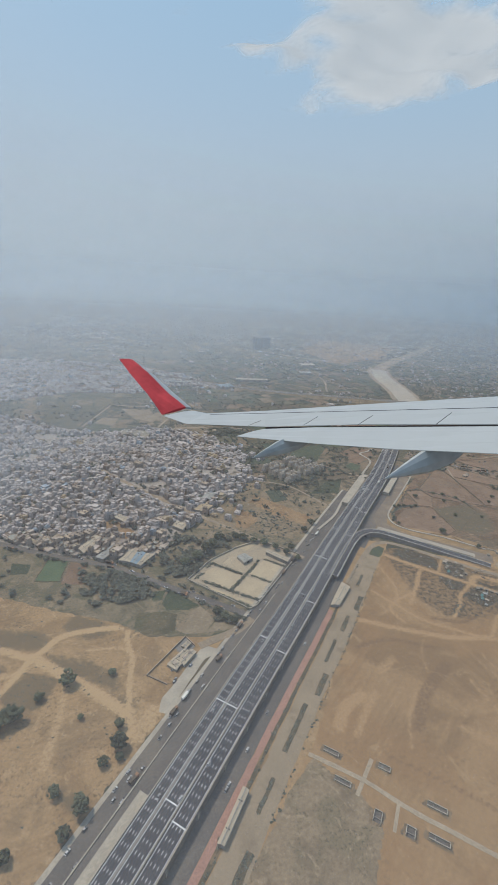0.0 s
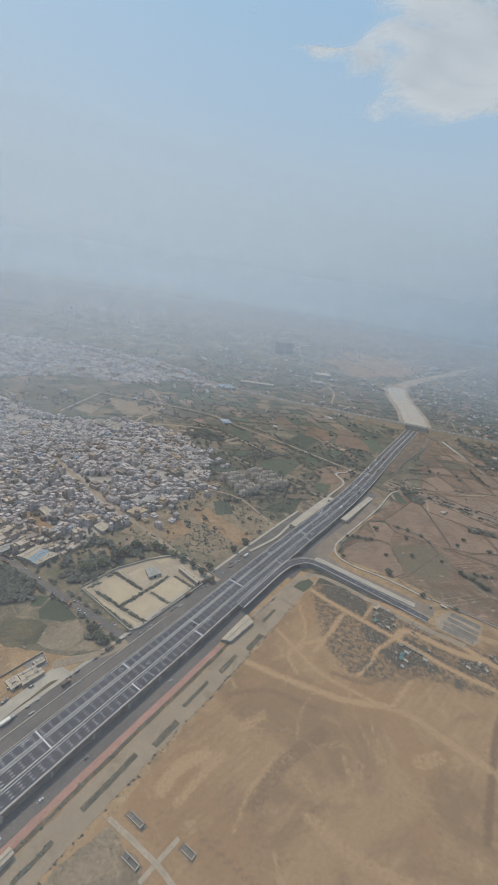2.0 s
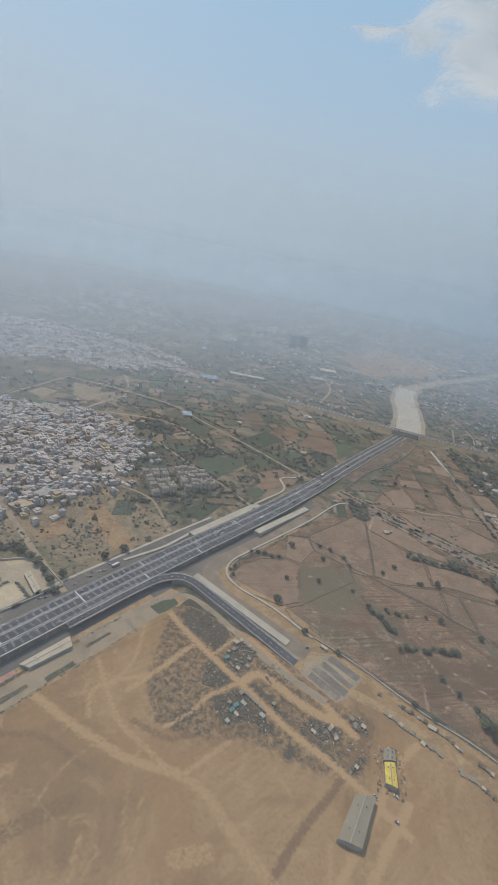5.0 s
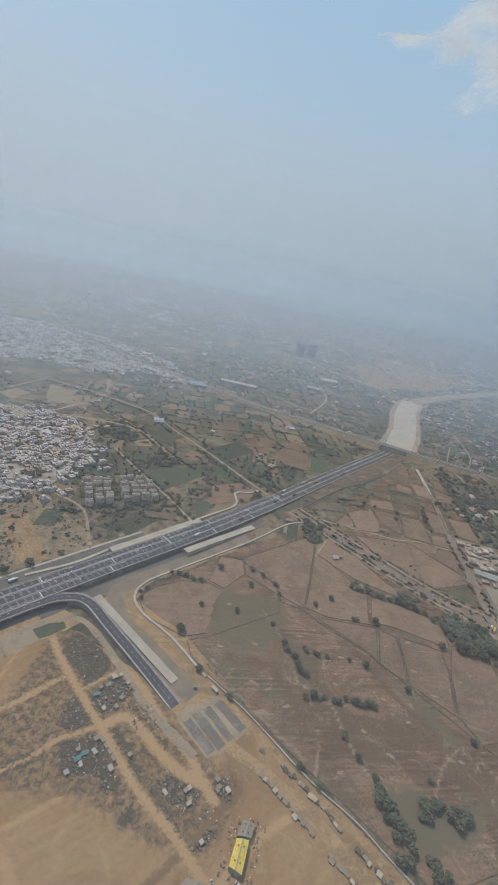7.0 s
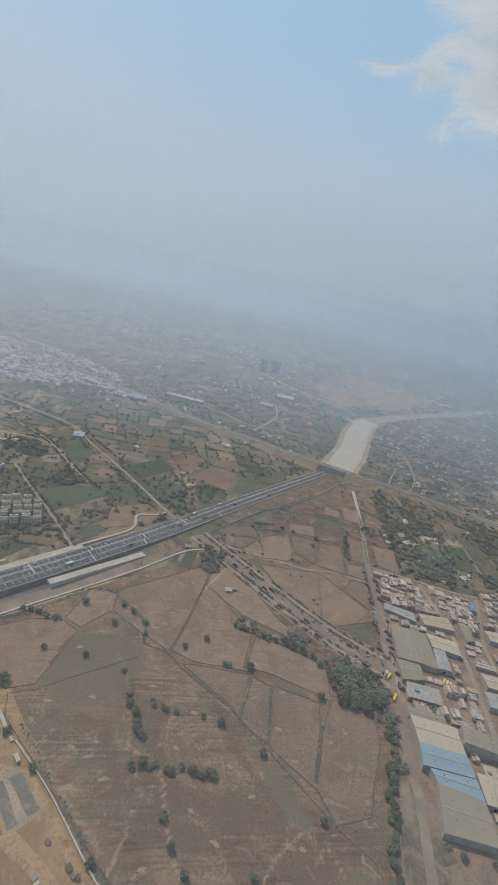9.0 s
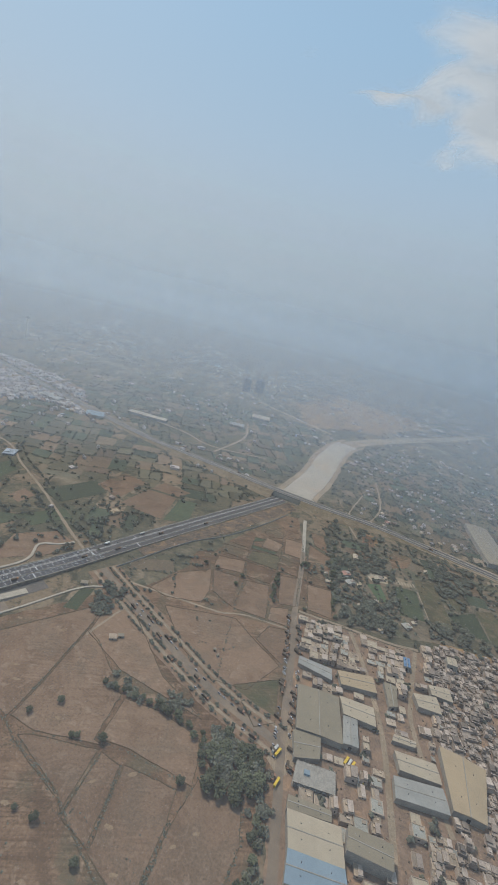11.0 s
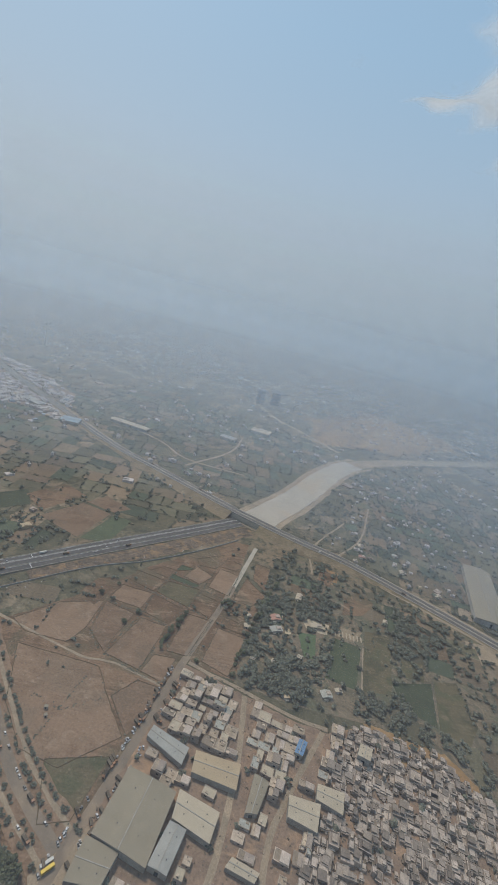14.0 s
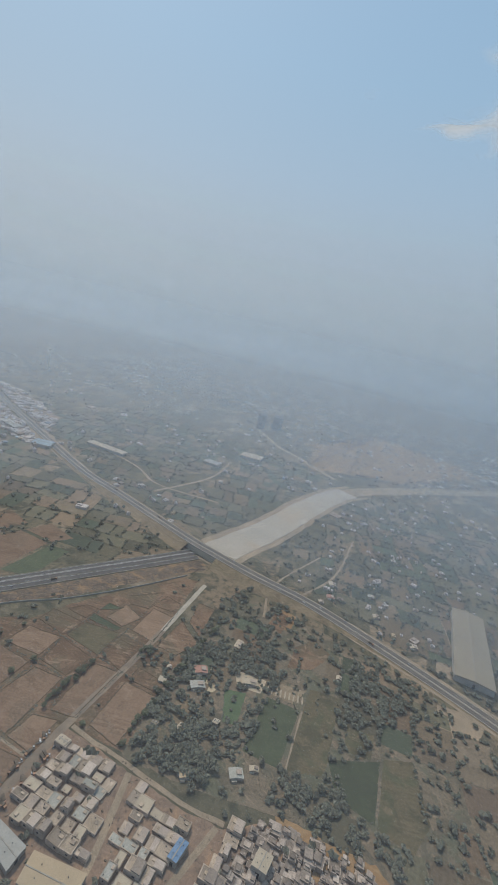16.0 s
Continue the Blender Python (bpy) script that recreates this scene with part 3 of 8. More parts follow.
def ragged_poly(pts, amount=0.8, step=3.0):
    """A polygon whose straight edges are roughened like worn ground."""
    out = []
    n = len(pts)
    for i in range(n):
        a, b = Vector(pts[i]), Vector(pts[(i + 1) % n])
        k = max(1, int((b - a).length / step))
        for j in range(k):
            p = a.lerp(b, j / k)
            out.append((p.x + amount * noise.noise((p.x * 0.3, p.y * 0.3, 1.0)), p.y + amount * noise.noise((p.x * 0.3, p.y * 0.3, 11.0))))
    return out


def inside(pts, x, y):
    hit, n = False, len(pts)
    for i in range(n):
        (x0, y0), (x1, y1) = pts[i], pts[i - 1]
        if (y0 > y) != (y1 > y) and x < (x1 - x0) * (y - y0) / (y1 - y0) + x0:
            hit = not hit
    return hit


LEVEL = {"ground": 0.02, "field": 0.06, "heap": 0.068, "scrub": 0.072, "road": 0.08}
GX, GY, CELL = -520.0, -160.0, 2.0
USED = np.zeros((680, 1000), dtype=np.uint8)   # what stands or lies on each 2 m square: 1 road, 2 field or plot, 3 building


def block_poly(pts, code):
    xs, ys = [p[0] for p in pts], [p[1] for p in pts]
    for i in range(max(0, int((min(xs) - GX) / CELL)), min(679, int((max(xs) - GX) / CELL)) + 1):
        for j in range(max(0, int((min(ys) - GY) / CELL)), min(999, int((max(ys) - GY) / CELL)) + 1):
            if (USED[i, j] == 0 or code != 2) and inside(pts, GX + (i + 0.5) * CELL, GY + (j + 0.5) * CELL):
                USED[i, j] = code


def block_line(line, o0, o1):
    for a, b in zip(line, line[1:]):
        d = math.hypot(b[0] - a[0], b[1] - a[1]) or 1.0
        rx, ry = (b[1] - a[1]) / d, -(b[0] - a[0]) / d
        for k in np.arange(0, d, 1.0):
            for o in np.arange(o0 - 0.4, o1 + 0.5, 1.0):
                i, j = int((a[0] + (b[0] - a[0]) * k / d + rx * o - GX) / CELL), int((a[1] + (b[1] - a[1]) * k / d + ry * o - GY) / CELL)
                if 0 <= i < 680 and 0 <= j < 1000:
                    USED[i, j] = 1


def used(x, y):
    i, j = int((x - GX) / CELL), int((y - GY) / CELL)
    return USED[i, j] if 0 <= i < 680 and 0 <= j < 1000 else 0


def patch(name, pts, material, label, category="ground", amount=0.8, z=None, step=3.0):
    """A sheet of worked or worn ground, laid a few centimetres over the last one."""
    LEVEL[category] += 0.0015 if category == "ground" else 0.00002
    zz = z if z is not None else LEVEL[category]
    if category == "field":
        block_poly(pts, 2)
    g = Geo().poly_prism(ragged_poly(pts, amount, step) if amount else pts, -0.4, zz)
    return thing(name, g, material, label, category, kind="structure")


def inside_all(pts, x, y):
    hit = np.zeros(x.shape, bool)
    for (x0, y0), (x1, y1) in zip(pts, pts[-1:] + pts[:-1]):
        if y0 != y1:
            hit ^= ((y0 > y) != (y1 > y)) & (x < (x1 - x0) * (y - y0) / (y1 - y0) + x0)
    return hit


def worn_sheet(name, pts, material, label, z, wear=(), ruts=(), zones=(), skip=(), step=1.3):
    """A finely divided sheet of ground that carries its wear: pale tracks, darker ruts and rough zones fade softly into it."""
    pts = [tuple(p) for p in pts]
    xs, ys = np.arange(min(p[0] for p in pts), max(p[0] for p in pts), step), np.arange(min(p[1] for p in pts), max(p[1] for p in pts), step)
    X, Y = np.meshgrid(xs, ys, indexing="ij")
    cx, cy = X[:-1, :-1] + step / 2, Y[:-1, :-1] + step / 2
    wob = np.sin(cx * 0.7 + 1.3 * np.sin(cy * 0.31)) + np.sin(cy * 0.9 + 1.7 * np.sin(cx * 0.23))
    keep = inside_all(pts, cx + 0.5 * wob, cy - 0.5 * wob)
    for q in skip:
        keep &= ~inside_all([tuple(p) for p in q], cx, cy)
    i, j = np.nonzero(keep)
    n = len(ys)
    quads = np.stack([i * n + j, (i + 1) * n + j, (i + 1) * n + j + 1, i * n + j + 1], 1)
    ids, quads = np.unique(quads, return_inverse=True)
    quads = quads.reshape(-1, 4)
    vx, vy = X.ravel()[ids], Y.ravel()[ids]
    me = fast_mesh(name, np.stack([vx, vy, np.full(len(vx), z)], 1), quads, material)
    own = np.random.default_rng(5)
    layers = {"wear": np.zeros(len(vx)), "rut": np.zeros(len(vx)), "rough": np.zeros(len(vx))}
    for layer, lines in (("wear", wear), ("rut", ruts)):
        for pts_, w, much in lines:
            ln = spline(pts_, 2.0)
            d = np.full(len(vx), 99.0)
            for a, b in zip(ln, ln[1:]):
                ax, ay, bx, by = a[0], a[1], b[0] - a[0], b[1] - a[1]
                t = np.clip(((vx - ax) * bx + (vy - ay) * by) / (bx * bx + by * by + 1e-9), 0, 1)
                d = np.minimum(d, np.hypot(vx - ax - t * bx, vy - ay - t * by))
            layers[layer] = np.maximum(layers[layer], much * np.clip((w + 0.9 - d) / 1.3, 0, 1))
    for pts_, soft, much in zones:
        hit = np.zeros(len(vx))
        for _ in range(10):
            hit += inside_all([tuple(p) for p in pts_], vx + own.normal() * soft, vy + own.normal() * soft)
        layers["rough"] = np.maximum(layers["rough"], much * hit / 10)
    for layer, values in layers.items():
        me.attributes.new(layer, "FLOAT", "POINT").data.foreach_set("value", values.astype(np.float32))
    return tagged(new(name, me), label, "ground", kind="structure")


def lane(name, line, o0, o1, material, label, z=0.0, ragged=0.0, category="road", foot=-0.3):
    LEVEL["road"] += 0.0006
    block_line(line, o0, o1)
    g = Geo().ribbon(line, o0, o1, z + LEVEL["road"], foot, ragged)
    return thing(name, g, material, label, category, kind="structure")


# ---------------------------------------------------------------- ground and haze
g = Geo()
N = 24
for i in range(N + 1):
    for j in range(N + 1):
        g.v.append((200 + (i / N - 0.5) * 9700, 300 + (j / N - 0.5) * 9700, 0.0))
g.f = [(i * (N + 1) + j, (i + 1) * (N + 1) + j, (i + 1) * (N + 1) + j + 1, i * (N + 1) + j + 1) for i in range(N) for j in range(N)]
thing("ground", g, M["farmland"], "flat hazy farmland of small green and fallow fields", "ground", kind="structure")

HAZE_AT = (320.0, 150.0)
radii = (480, 640, 850, 1150, 1650, 2500)
density = (0.225, 0.24, 0.245, 0.245, 0.245, 0.84)
for k, r in enumerate(radii):
    nxt = radii[k + 1] if k + 1 < len(radii) else 4500
    full = 170 * (1 - r / nxt)
    end = 200 + 0.26 * r if r < 2500 else 330
    g = Geo()
    for i in range(97):
        a = 2 * math.pi * i / 96
        for z in (0.02, end + 10):
            g.v.append((HAZE_AT[0] + r * math.cos(a), HAZE_AT[1] + r * math.sin(a), z))
    g.f = [(2 * i, 2 * i + 2, 2 * i + 3, 2 * i + 1) for i in range(96)]
    ob = thing("haze_bank", g, haze_mat("dusty_haze", 0, full, 150 if r < 2500 else 90, end, density[k], tuple(a + (b - a) * (k / 5) ** 3 for a, b in zip((0.735, 0.825, 0.92), (0.765, 0.82, 0.855)))),
               "pale blue-grey dusty haze in the distance", "haze", kind="structure")
    ob.visible_shadow = False
# one flat added sheet paints the haze veil between eye and ground
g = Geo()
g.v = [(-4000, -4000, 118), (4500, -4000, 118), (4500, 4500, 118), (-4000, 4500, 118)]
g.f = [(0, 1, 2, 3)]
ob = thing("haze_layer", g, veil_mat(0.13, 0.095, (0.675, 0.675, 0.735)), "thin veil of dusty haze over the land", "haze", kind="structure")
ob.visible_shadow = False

g = Geo()
N = 40
for i in range(N + 1):
    for j in range(N + 1):
        x, y = CLOUD[0] + (i / N - 0.5) * 2300, CLOUD[1] + (j / N - 0.5) * 1900
        g.v.append((x, y, CLOUD[2] + 90 * noise.noise((x * 0.002, y * 0.002, 0)) + 30 * noise.noise((x * 0.006, y * 0.006, 5))))
g.f = [(i * (N + 1) + j, (i + 1) * (N + 1) + j, (i + 1) * (N + 1) + j + 1, i * (N + 1) + j + 1) for i in range(N) for j in range(N)]
ob = thing("cloud", g, cloud_mat(), "thin broken white cloud in a pale blue sky", "cloud", kind="structure")
for poly in ob.data.polygons:
    poly.use_smooth = True
ob.visible_shadow = False

# ---------------------------------------------------------------- open ground
patch("verge_ground", [(-90, -60), (-10, 72), (17, 124), (44, 175), (70, 226), (88, 252), (102, 250), (96, 236), (60, 150), (20, 60), (-20, -60)], M["scrubland"],
      "dusty ground beside the expressway", amount=0.5)
patch("sand_field", [(-40, -120), (-8, 62), (21, 91), (34, 113), (46, 141), (69, 184), (97, 240), (103, 244), (140, 236), (165, 247), (189, 238.5), (217, 223.5), (253, 206.5),
                     (300, 183), (340, 150), (330, 100), (300, -150)], M["sand"], "bare graded sandy building ground with wheel tracks", amount=1.5)
patch("scrubland", [(-420, 120), (-190, 178), (-114, 181), (-82, 173), (-54, 168), (-37, 160), (-26, 160), (-8, 161), (0, 163), (-12, 139), (-40, 86), (-70, 28), (-130, -80), (-420, -80)],
      M["scrubland"], "dry sandy scrubland with bushes and footpaths", amount=1.5)
patch("olive_ground", [(32, 107), (22, 94), (8, 70), (-10, 30), (30, 20), (45, 72), (52, 88), (46, 96)], M["dry_grass"], "dry olive grass on levelled ground", amount=1.2)
TOWN = [(-140, 227), (-101, 219), (-64, 214), (-48, 215), (-30, 253), (-11, 296), (6, 338), (3, 395), (-22, 443), (-94, 467), (-131, 436), (-185, 440), (-300, 490), (-420, 520),
        (-900, 560), (-900, 260), (-300, 240)]
TOWN_FAR = [(-800, 640), (-420, 570), (-300, 530), (-229, 607), (-150, 616), (-100, 680), (-20, 672), (-60, 720), (-118, 787), (-254, 828), (-388, 835), (-471, 800), (-800, 860)]
patch("town_ground", TOWN, M["town_grey"], "dusty grey ground between crowded houses", amount=2.5, step=6)
patch("far_town_ground", TOWN_FAR, M["town_ground"], "dusty ground of the far town", amount=3, step=8)
patch("waste_ground", [(-26, 252), (-6, 300), (12, 335), (24, 325), (58, 312), (76, 305), (52, 264), (43, 232), (8, 250)], M["dry_grass"],
      "dry waste ground with scattered bushes beside the highway", amount=1.5)
patch("bare_plot", [(2, 261), (0, 290), (10, 284), (18, 272), (9, 260)], M["waste"], "bare orange earth plot", amount=2.2, step=1.5)
patch("bare_plot", [(11, 298), (17, 310), (36, 296), (57, 278), (50, 267), (29, 279)], M["waste"], "bare tan earth plot", amount=2.2, step=1.5)
SLUM = [(296, 453), (324, 455), (346, 456), (363, 457.5), (379, 462), (394, 476), (431, 484), (460, 470), (470, 380), (430, 300), (345, 262), (318, 285), (310, 330), (304, 400)]
patch("industrial_ground", SLUM, M["town_ground"], "dusty yards and lanes of the industrial quarter", amount=1.5)
patch("farm_soil", [(112, 276), (142, 334), (192, 408), (204, 420), (222, 470), (230, 510), (258, 590), (272, 596), (290, 530), (330, 520), (326, 460), (298, 455), (304, 400), (312, 340),
                     (310, 240), (262, 206), (190, 238), (150, 260)], M["stubble"], "dry brown soil of bunds between fallow fields", amount=1.0)
patch("ramp_ground", [(98, 292), (104, 258), (165, 224), (178, 246), (150, 264), (116, 274), (118, 292), (150, 345), (140, 345)], M["scrubland"], "dusty tan ground round the flyover ramp", amount=0.8, z=0.074)
patch("bare_lot", [(393, 480), (417, 490), (434, 489), (450, 486), (452, 474), (437, 470), (422, 468), (404, 467)], M["sand"], "bare sandy lot behind packed houses", amount=1.0)
patch("villa_grounds", [(312, 505), (314, 610), (400, 614), (470, 602), (545, 575), (540, 470), (470, 470), (436, 488), (400, 482), (364, 468), (326, 458), (318, 490)], M["grounds"],
      "brown grounds of gardens and orchards", amount=1.5)
patch("town_edge_ground", [(-150, 178), (-114, 181), (-82, 173), (-54, 168), (-37, 160), (-8, 161), (10, 172), (45, 230), (40, 250), (8, 256), (-30, 256), (-48, 215), (-64, 214), (-101, 219), (-150, 230)],
      M["edge"], "brown ground of small plots at the town's edge", amount=1.2)
patch("construction_ground", [(155, 1160), (212, 1500), (485, 1420), (345, 1120), (218, 1005)], M["waste"], "far sandy construction ground", amount=26, step=9)

# ---------------------------------------------------------------- fields
FIELDS = []
FIELD_LABEL = {"fallow": "bare brown ploughed field with earth bunds", "stubble": "dry brown stubble field with rough grass", "olive": "fallow field grown over with olive grass",
               "green": "small dark green crop field", "lawn": "mown green lawn", "tan": "bare pale tan plot"}


def field(kind, *xy):
    """One field by its corners, drawn in a little to leave room for the bund."""
    pts = [(xy[i], xy[i + 1]) for i in range(0, len(xy), 2)]
    c = Vector((sum(p[0] for p in pts) / len(pts), sum(p[1] for p in pts) / len(pts)))
    pts = [tuple(Vector(p) + (c - Vector(p)).normalized() * 0.3) for p in pts]
    FIELDS.append(pts)
    ob = patch("field", pts, M[kind], FIELD_LABEL[kind], "field", amount=0.45)
    if len(FIELDS) <= 37:
        ring = ragged_poly(pts, 0.45, 2.5)
        part("bund", Geo().ribbon([(x, y, 0) for x, y in ring + ring[:1]], -0.2, 0.12, 0.2, 0.0, 0.22), M["soil"], ob, "dark weedy earth bund")


# the broad fields east of the flyover
field("stubble", 158, 268, 187.5, 303, 184, 311, 199, 311, 208, 306, 237, 296, 262, 282, 288, 267, 302, 262, 312, 240, 262, 206, 240, 216, 190, 238, 156, 254, 150, 262)
field("fallow", 116, 276, 120, 287, 130, 299, 143, 306, 154, 303, 157, 270, 148, 263, 126, 266)
field("fallow", 144, 307, 142, 333, 156, 336, 161, 323, 154, 305)
field("fallow", 156, 339, 193, 392, 196, 372, 199, 331, 199, 312, 179, 317, 161, 323)
field("fallow", 200, 313, 213, 312, 241, 319.5, 236, 320, 234, 344, 223, 345, 224, 352, 206, 366, 197, 371, 199.5, 331)
field("fallow", 208, 308, 237, 297, 241.5, 291, 240, 317.5, 213, 311)
field("fallow", 242.5, 291, 256, 287, 251, 316, 241, 317.5)
field("fallow", 257, 286, 277, 278, 277, 306, 275, 318, 252, 317)
field("fallow", 278, 278, 287, 268, 300, 276, 301, 288, 304, 310, 299, 328, 281, 325, 278, 306)
field("fallow", 237, 321, 250, 323, 280, 321, 279, 329, 275, 341, 254, 345, 236, 343)
field("fallow", 198, 368, 192, 405, 204, 400, 246, 362, 272, 350, 226, 355)
field("fallow", 206, 420, 214, 445, 232, 463, 240, 440, 240, 425, 218, 417)
field("fallow", 246, 384, 222, 410, 242, 417, 264, 424, 279, 413, 298, 401, 286, 376, 268, 373)
field("fallow", 280, 414, 284, 429, 296, 432, 301, 415, 299, 402)
field("olive", 279, 376, 300, 392, 304, 365, 295, 358)
# the tiled fields between the expressway and the lane
field("fallow", 260, 432, 258, 466, 274, 470, 281, 434)
field("fallow", 282, 434, 281, 448, 292, 453, 295, 435)
field("fallow", 285, 454, 277, 488, 292, 492, 296, 458)
field("stubble", 256, 471, 251, 489, 274, 490, 274, 472)
field("fallow", 232, 467, 230, 483, 250, 489, 253, 472)
field("stubble", 229, 490, 227, 502, 249, 506, 249, 491)
field("olive", 250, 492, 250, 507, 271, 514, 275, 493)
field("stubble", 277, 495, 275, 511, 287, 512, 291, 493)
field("fallow", 242, 440, 233, 464, 253, 466, 258, 433)
field("stubble", 215, 460, 214, 477, 223, 487, 230, 465, 230, 456)
field("green", 248, 510, 247, 516, 269, 518, 268, 514)
field("green", 247, 521, 246, 530, 255, 532, 254, 528)
field("fallow", 255, 519, 255, 537, 271, 534, 268, 519)
field("fallow", 274, 521, 270, 547, 285, 549, 290, 522)
field("stubble", 268, 549, 268, 564, 281, 564, 281, 553)
field("stubble", 256, 539, 250, 545, 264, 566, 268, 544)
field("stubble", 294, 521, 291, 551, 311, 540, 307, 523)
field("fallow", 304, 460, 299, 490, 317, 493, 321, 460)
field("stubble", 299, 492, 297, 502, 316, 503, 316, 495)
field("stubble", 233, 508, 238, 519, 246, 521, 247, 509)
field("stubble", 295, 553, 288, 575, 300, 577, 308, 546)
# plots beside the town, the highway and the villas
field("lawn", -104, 214, -92, 214, -90, 195, -103, 194)
field("green", -122, 209, -111, 209, -109, 200, -118, 199)
field("olive", -43.8, 164, -44, 174.5, -31, 176.5, -24.8, 174.7, -24, 163.5, -34, 157.8)
field("olive", -53, 199, -41, 197, -42, 185, -48, 186)
field("green", -34, 182, -31.7, 193.5, -14.4, 182, -19.6, 178, -30.6, 177)
field("green", -39.3, 183.6, -39.6, 191, -33, 192.5, -34.2, 184.2)
field("green", 175, 376, 173, 395, 180, 399, 183, 378)
field("green", 363, 534, 382, 538, 386, 499, 368, 496)
field("lawn", 342, 522, 353, 528, 359, 506, 352, 503)
field("olive", 383, 539, 381, 557, 398, 563, 406, 510, 389, 500)
field("green", 83, 231, 86, 240, 95, 245.5, 98, 243, 94, 235, 88, 229)
field("green", 404, 520, 427, 537, 432, 503, 413, 504)
field("olive", 428, 540, 442, 549, 454, 520, 449, 502, 433, 502)
field("olive", 407, 546, 421, 552, 423, 534, 409, 530)
field("tan", 364, 548, 380, 553, 377, 539, 365, 537)
field("stubble", 360, 584, 368, 602, 383, 594, 376, 571, 363, 562)
field("stubble", 336, 592, 334, 612, 347, 610, 347, 588)
field("fallow", -91, 213, -81, 212, -77, 193, -89, 193)
field("tan", -24.2, 164.5, -19.2, 176.8, -14.1, 181.5, -5.6, 172.9, -10, 163.2, -19.9, 161.8)
field("tan", -9.6, 163, -5, 172.6, 1.3, 168.6, -0.4, 166)
field("tan", -30.3, 228, -28.7, 237, -18, 238.5, -17, 227.5)
field("tan", -17, 244, -15.3, 255, -5, 250.5, -10, 243)
field("fallow", 113, 387, 103, 417, 122, 437, 140, 433, 137, 411)
field("green", 72, 480, 91, 527, 112, 511, 95, 470)
field("green", 87, 438, 105, 466, 119, 458, 104, 431)
field("green", 52, 402, 56, 425, 96, 441, 75, 386)
field("green", 12, 485, 15, 508, 32, 495, 35, 463)
field("green", 101, 380, 109, 391, 118, 385, 109, 370)
field("tan", 9, 454, 18, 467, 30, 455, 19, 445)
field("tan", -147, 534, -113, 538, -97, 506, -97, 485, -120, 492)
field("tan", -160, 470, -158, 494, -139, 493, -137, 464)
field("fallow", 60, 454, 61, 472, 75, 468, 74, 451)
field("fallow", -35, 503, -34, 517, -23, 517, -23, 498)
field("tan", -60, 698, -58, 729, -28, 709, -25, 677)
field("fallow", 130, 504, 135, 545, 163, 548, 170, 502)
field("fallow", 136, 548, 139, 570, 169, 567, 163, 551)
field("green", 172, 503, 166, 548, 182, 552, 190, 512)
field("stubble", 96, 520, 100, 560, 128, 556, 124, 510)
field("green", 60, 318, 78, 344, 92, 350, 84, 322)

# pale strewn chaff on the brown fields
random.seed(4)
for x, y in ((163, 358), (186, 362), (205, 365), (183, 334), (189, 328), (217, 321), (242, 333), (257, 315), (245, 306), (259, 296), (288, 307), (282, 300), (201, 291), (181, 275), (166, 266),
             (161, 295), (222, 270), (244, 272), (255, 265), (203, 249), (186, 254), (247, 246), (276, 256), (228, 231), (223, 287), (209, 262), (268, 285), (236, 252)):
    a0, long, wide = random.uniform(-0.2, 0.7), random.uniform(1.5, 2.4), random.uniform(0.7, 1.0)
    ring = []
    for i in range(18):
        a = 2 * math.pi * i / 18
        r = 0.8 + 0.35 * noise.noise((x + 1.3 * math.cos(a), y + 1.3 * math.sin(a), 5.0)) + random.uniform(-0.1, 0.1)
        px, py = long * r * math.cos(a), wide * r * math.sin(a)
        ring.append((x + px * math.cos(a0) - py * math.sin(a0), y + px * math.sin(a0) + py * math.cos(a0)))
    patch("chaff_patch", ring, M["chaff"], "pale strewn chaff on a brown field", "heap", amount=0.1, step=0.8)

# ---------------------------------------------------------------- roads
MAIN = spline([(-75, -46, 3), (-14, 72, 3), (14, 126, 3), (41, 177, 3), (67, 228, 3), (98, 287, 3), (118, 324, 2.8), (139, 366, 2.2), (160, 412, 1.3), (177, 452, 0.6), (193, 489, 0.3),
               (215, 538, 0.2), (238, 588, 0.2), (254, 624, 0.2)], 5)
AT_GRADE = [(x, y, 0) for x, y, z in MAIN]
FAR = next(i for i, p in enumerate(MAIN) if p[1] > 415)
g = Geo().ribbon(MAIN, -15.4, 0.4, 0.0, -0.3)
block_line(MAIN, -15.5, 0.5)
road = thing("expressway", g, M["concrete_dark"], "long raised multi-lane expressway with dark new asphalt", "expressway", kind="structure")
for a, b in ((-15.0, -11.1), (-10.4, -5.7), (-5.0, -0.1)):
    part("carriageway", Geo().ribbon(MAIN[:FAR + 1], a, b, 0.06), M["asphalt"], road, "dark new asphalt carriageway")
    part("carriageway", Geo().ribbon(MAIN[FAR:], a, b, 0.06), M["asphalt_dusty"], road, "dusty grey carriageway not yet opened")
for a, b, h in ((-15.4, -15.1, 0.45), (0.15, 0.4, 0.45), (-5.45, -5.25, 0.4)):
    part("parapet", Geo().ribbon(MAIN, a, b, h, 0.0), M["concrete"], road, "pale concrete crash barrier")
for o in (-14.8, -11.35, -10.2, -5.9, -4.8, -0.35):
    part("edge_line", Geo().ribbon(MAIN, o, o + 0.16, 0.075), M["paint"], road, "white painted edge line")
total = length(MAIN)
for o in (-14.0, -13.05, -12.1, -9.2, -8.05, -6.9, -3.85, -2.7, -1.55):
    g = Geo()
    s = 0.0
    while s < total - 215:
        seg = [along(MAIN, s + d)[0] for d in (0, 1.0)]
        g.ribbon(seg, o, o + 0.16, 0.08)
        s += 3.4
    part("lane_dashes", g, M["paint"], road, "row of white lane dashes")
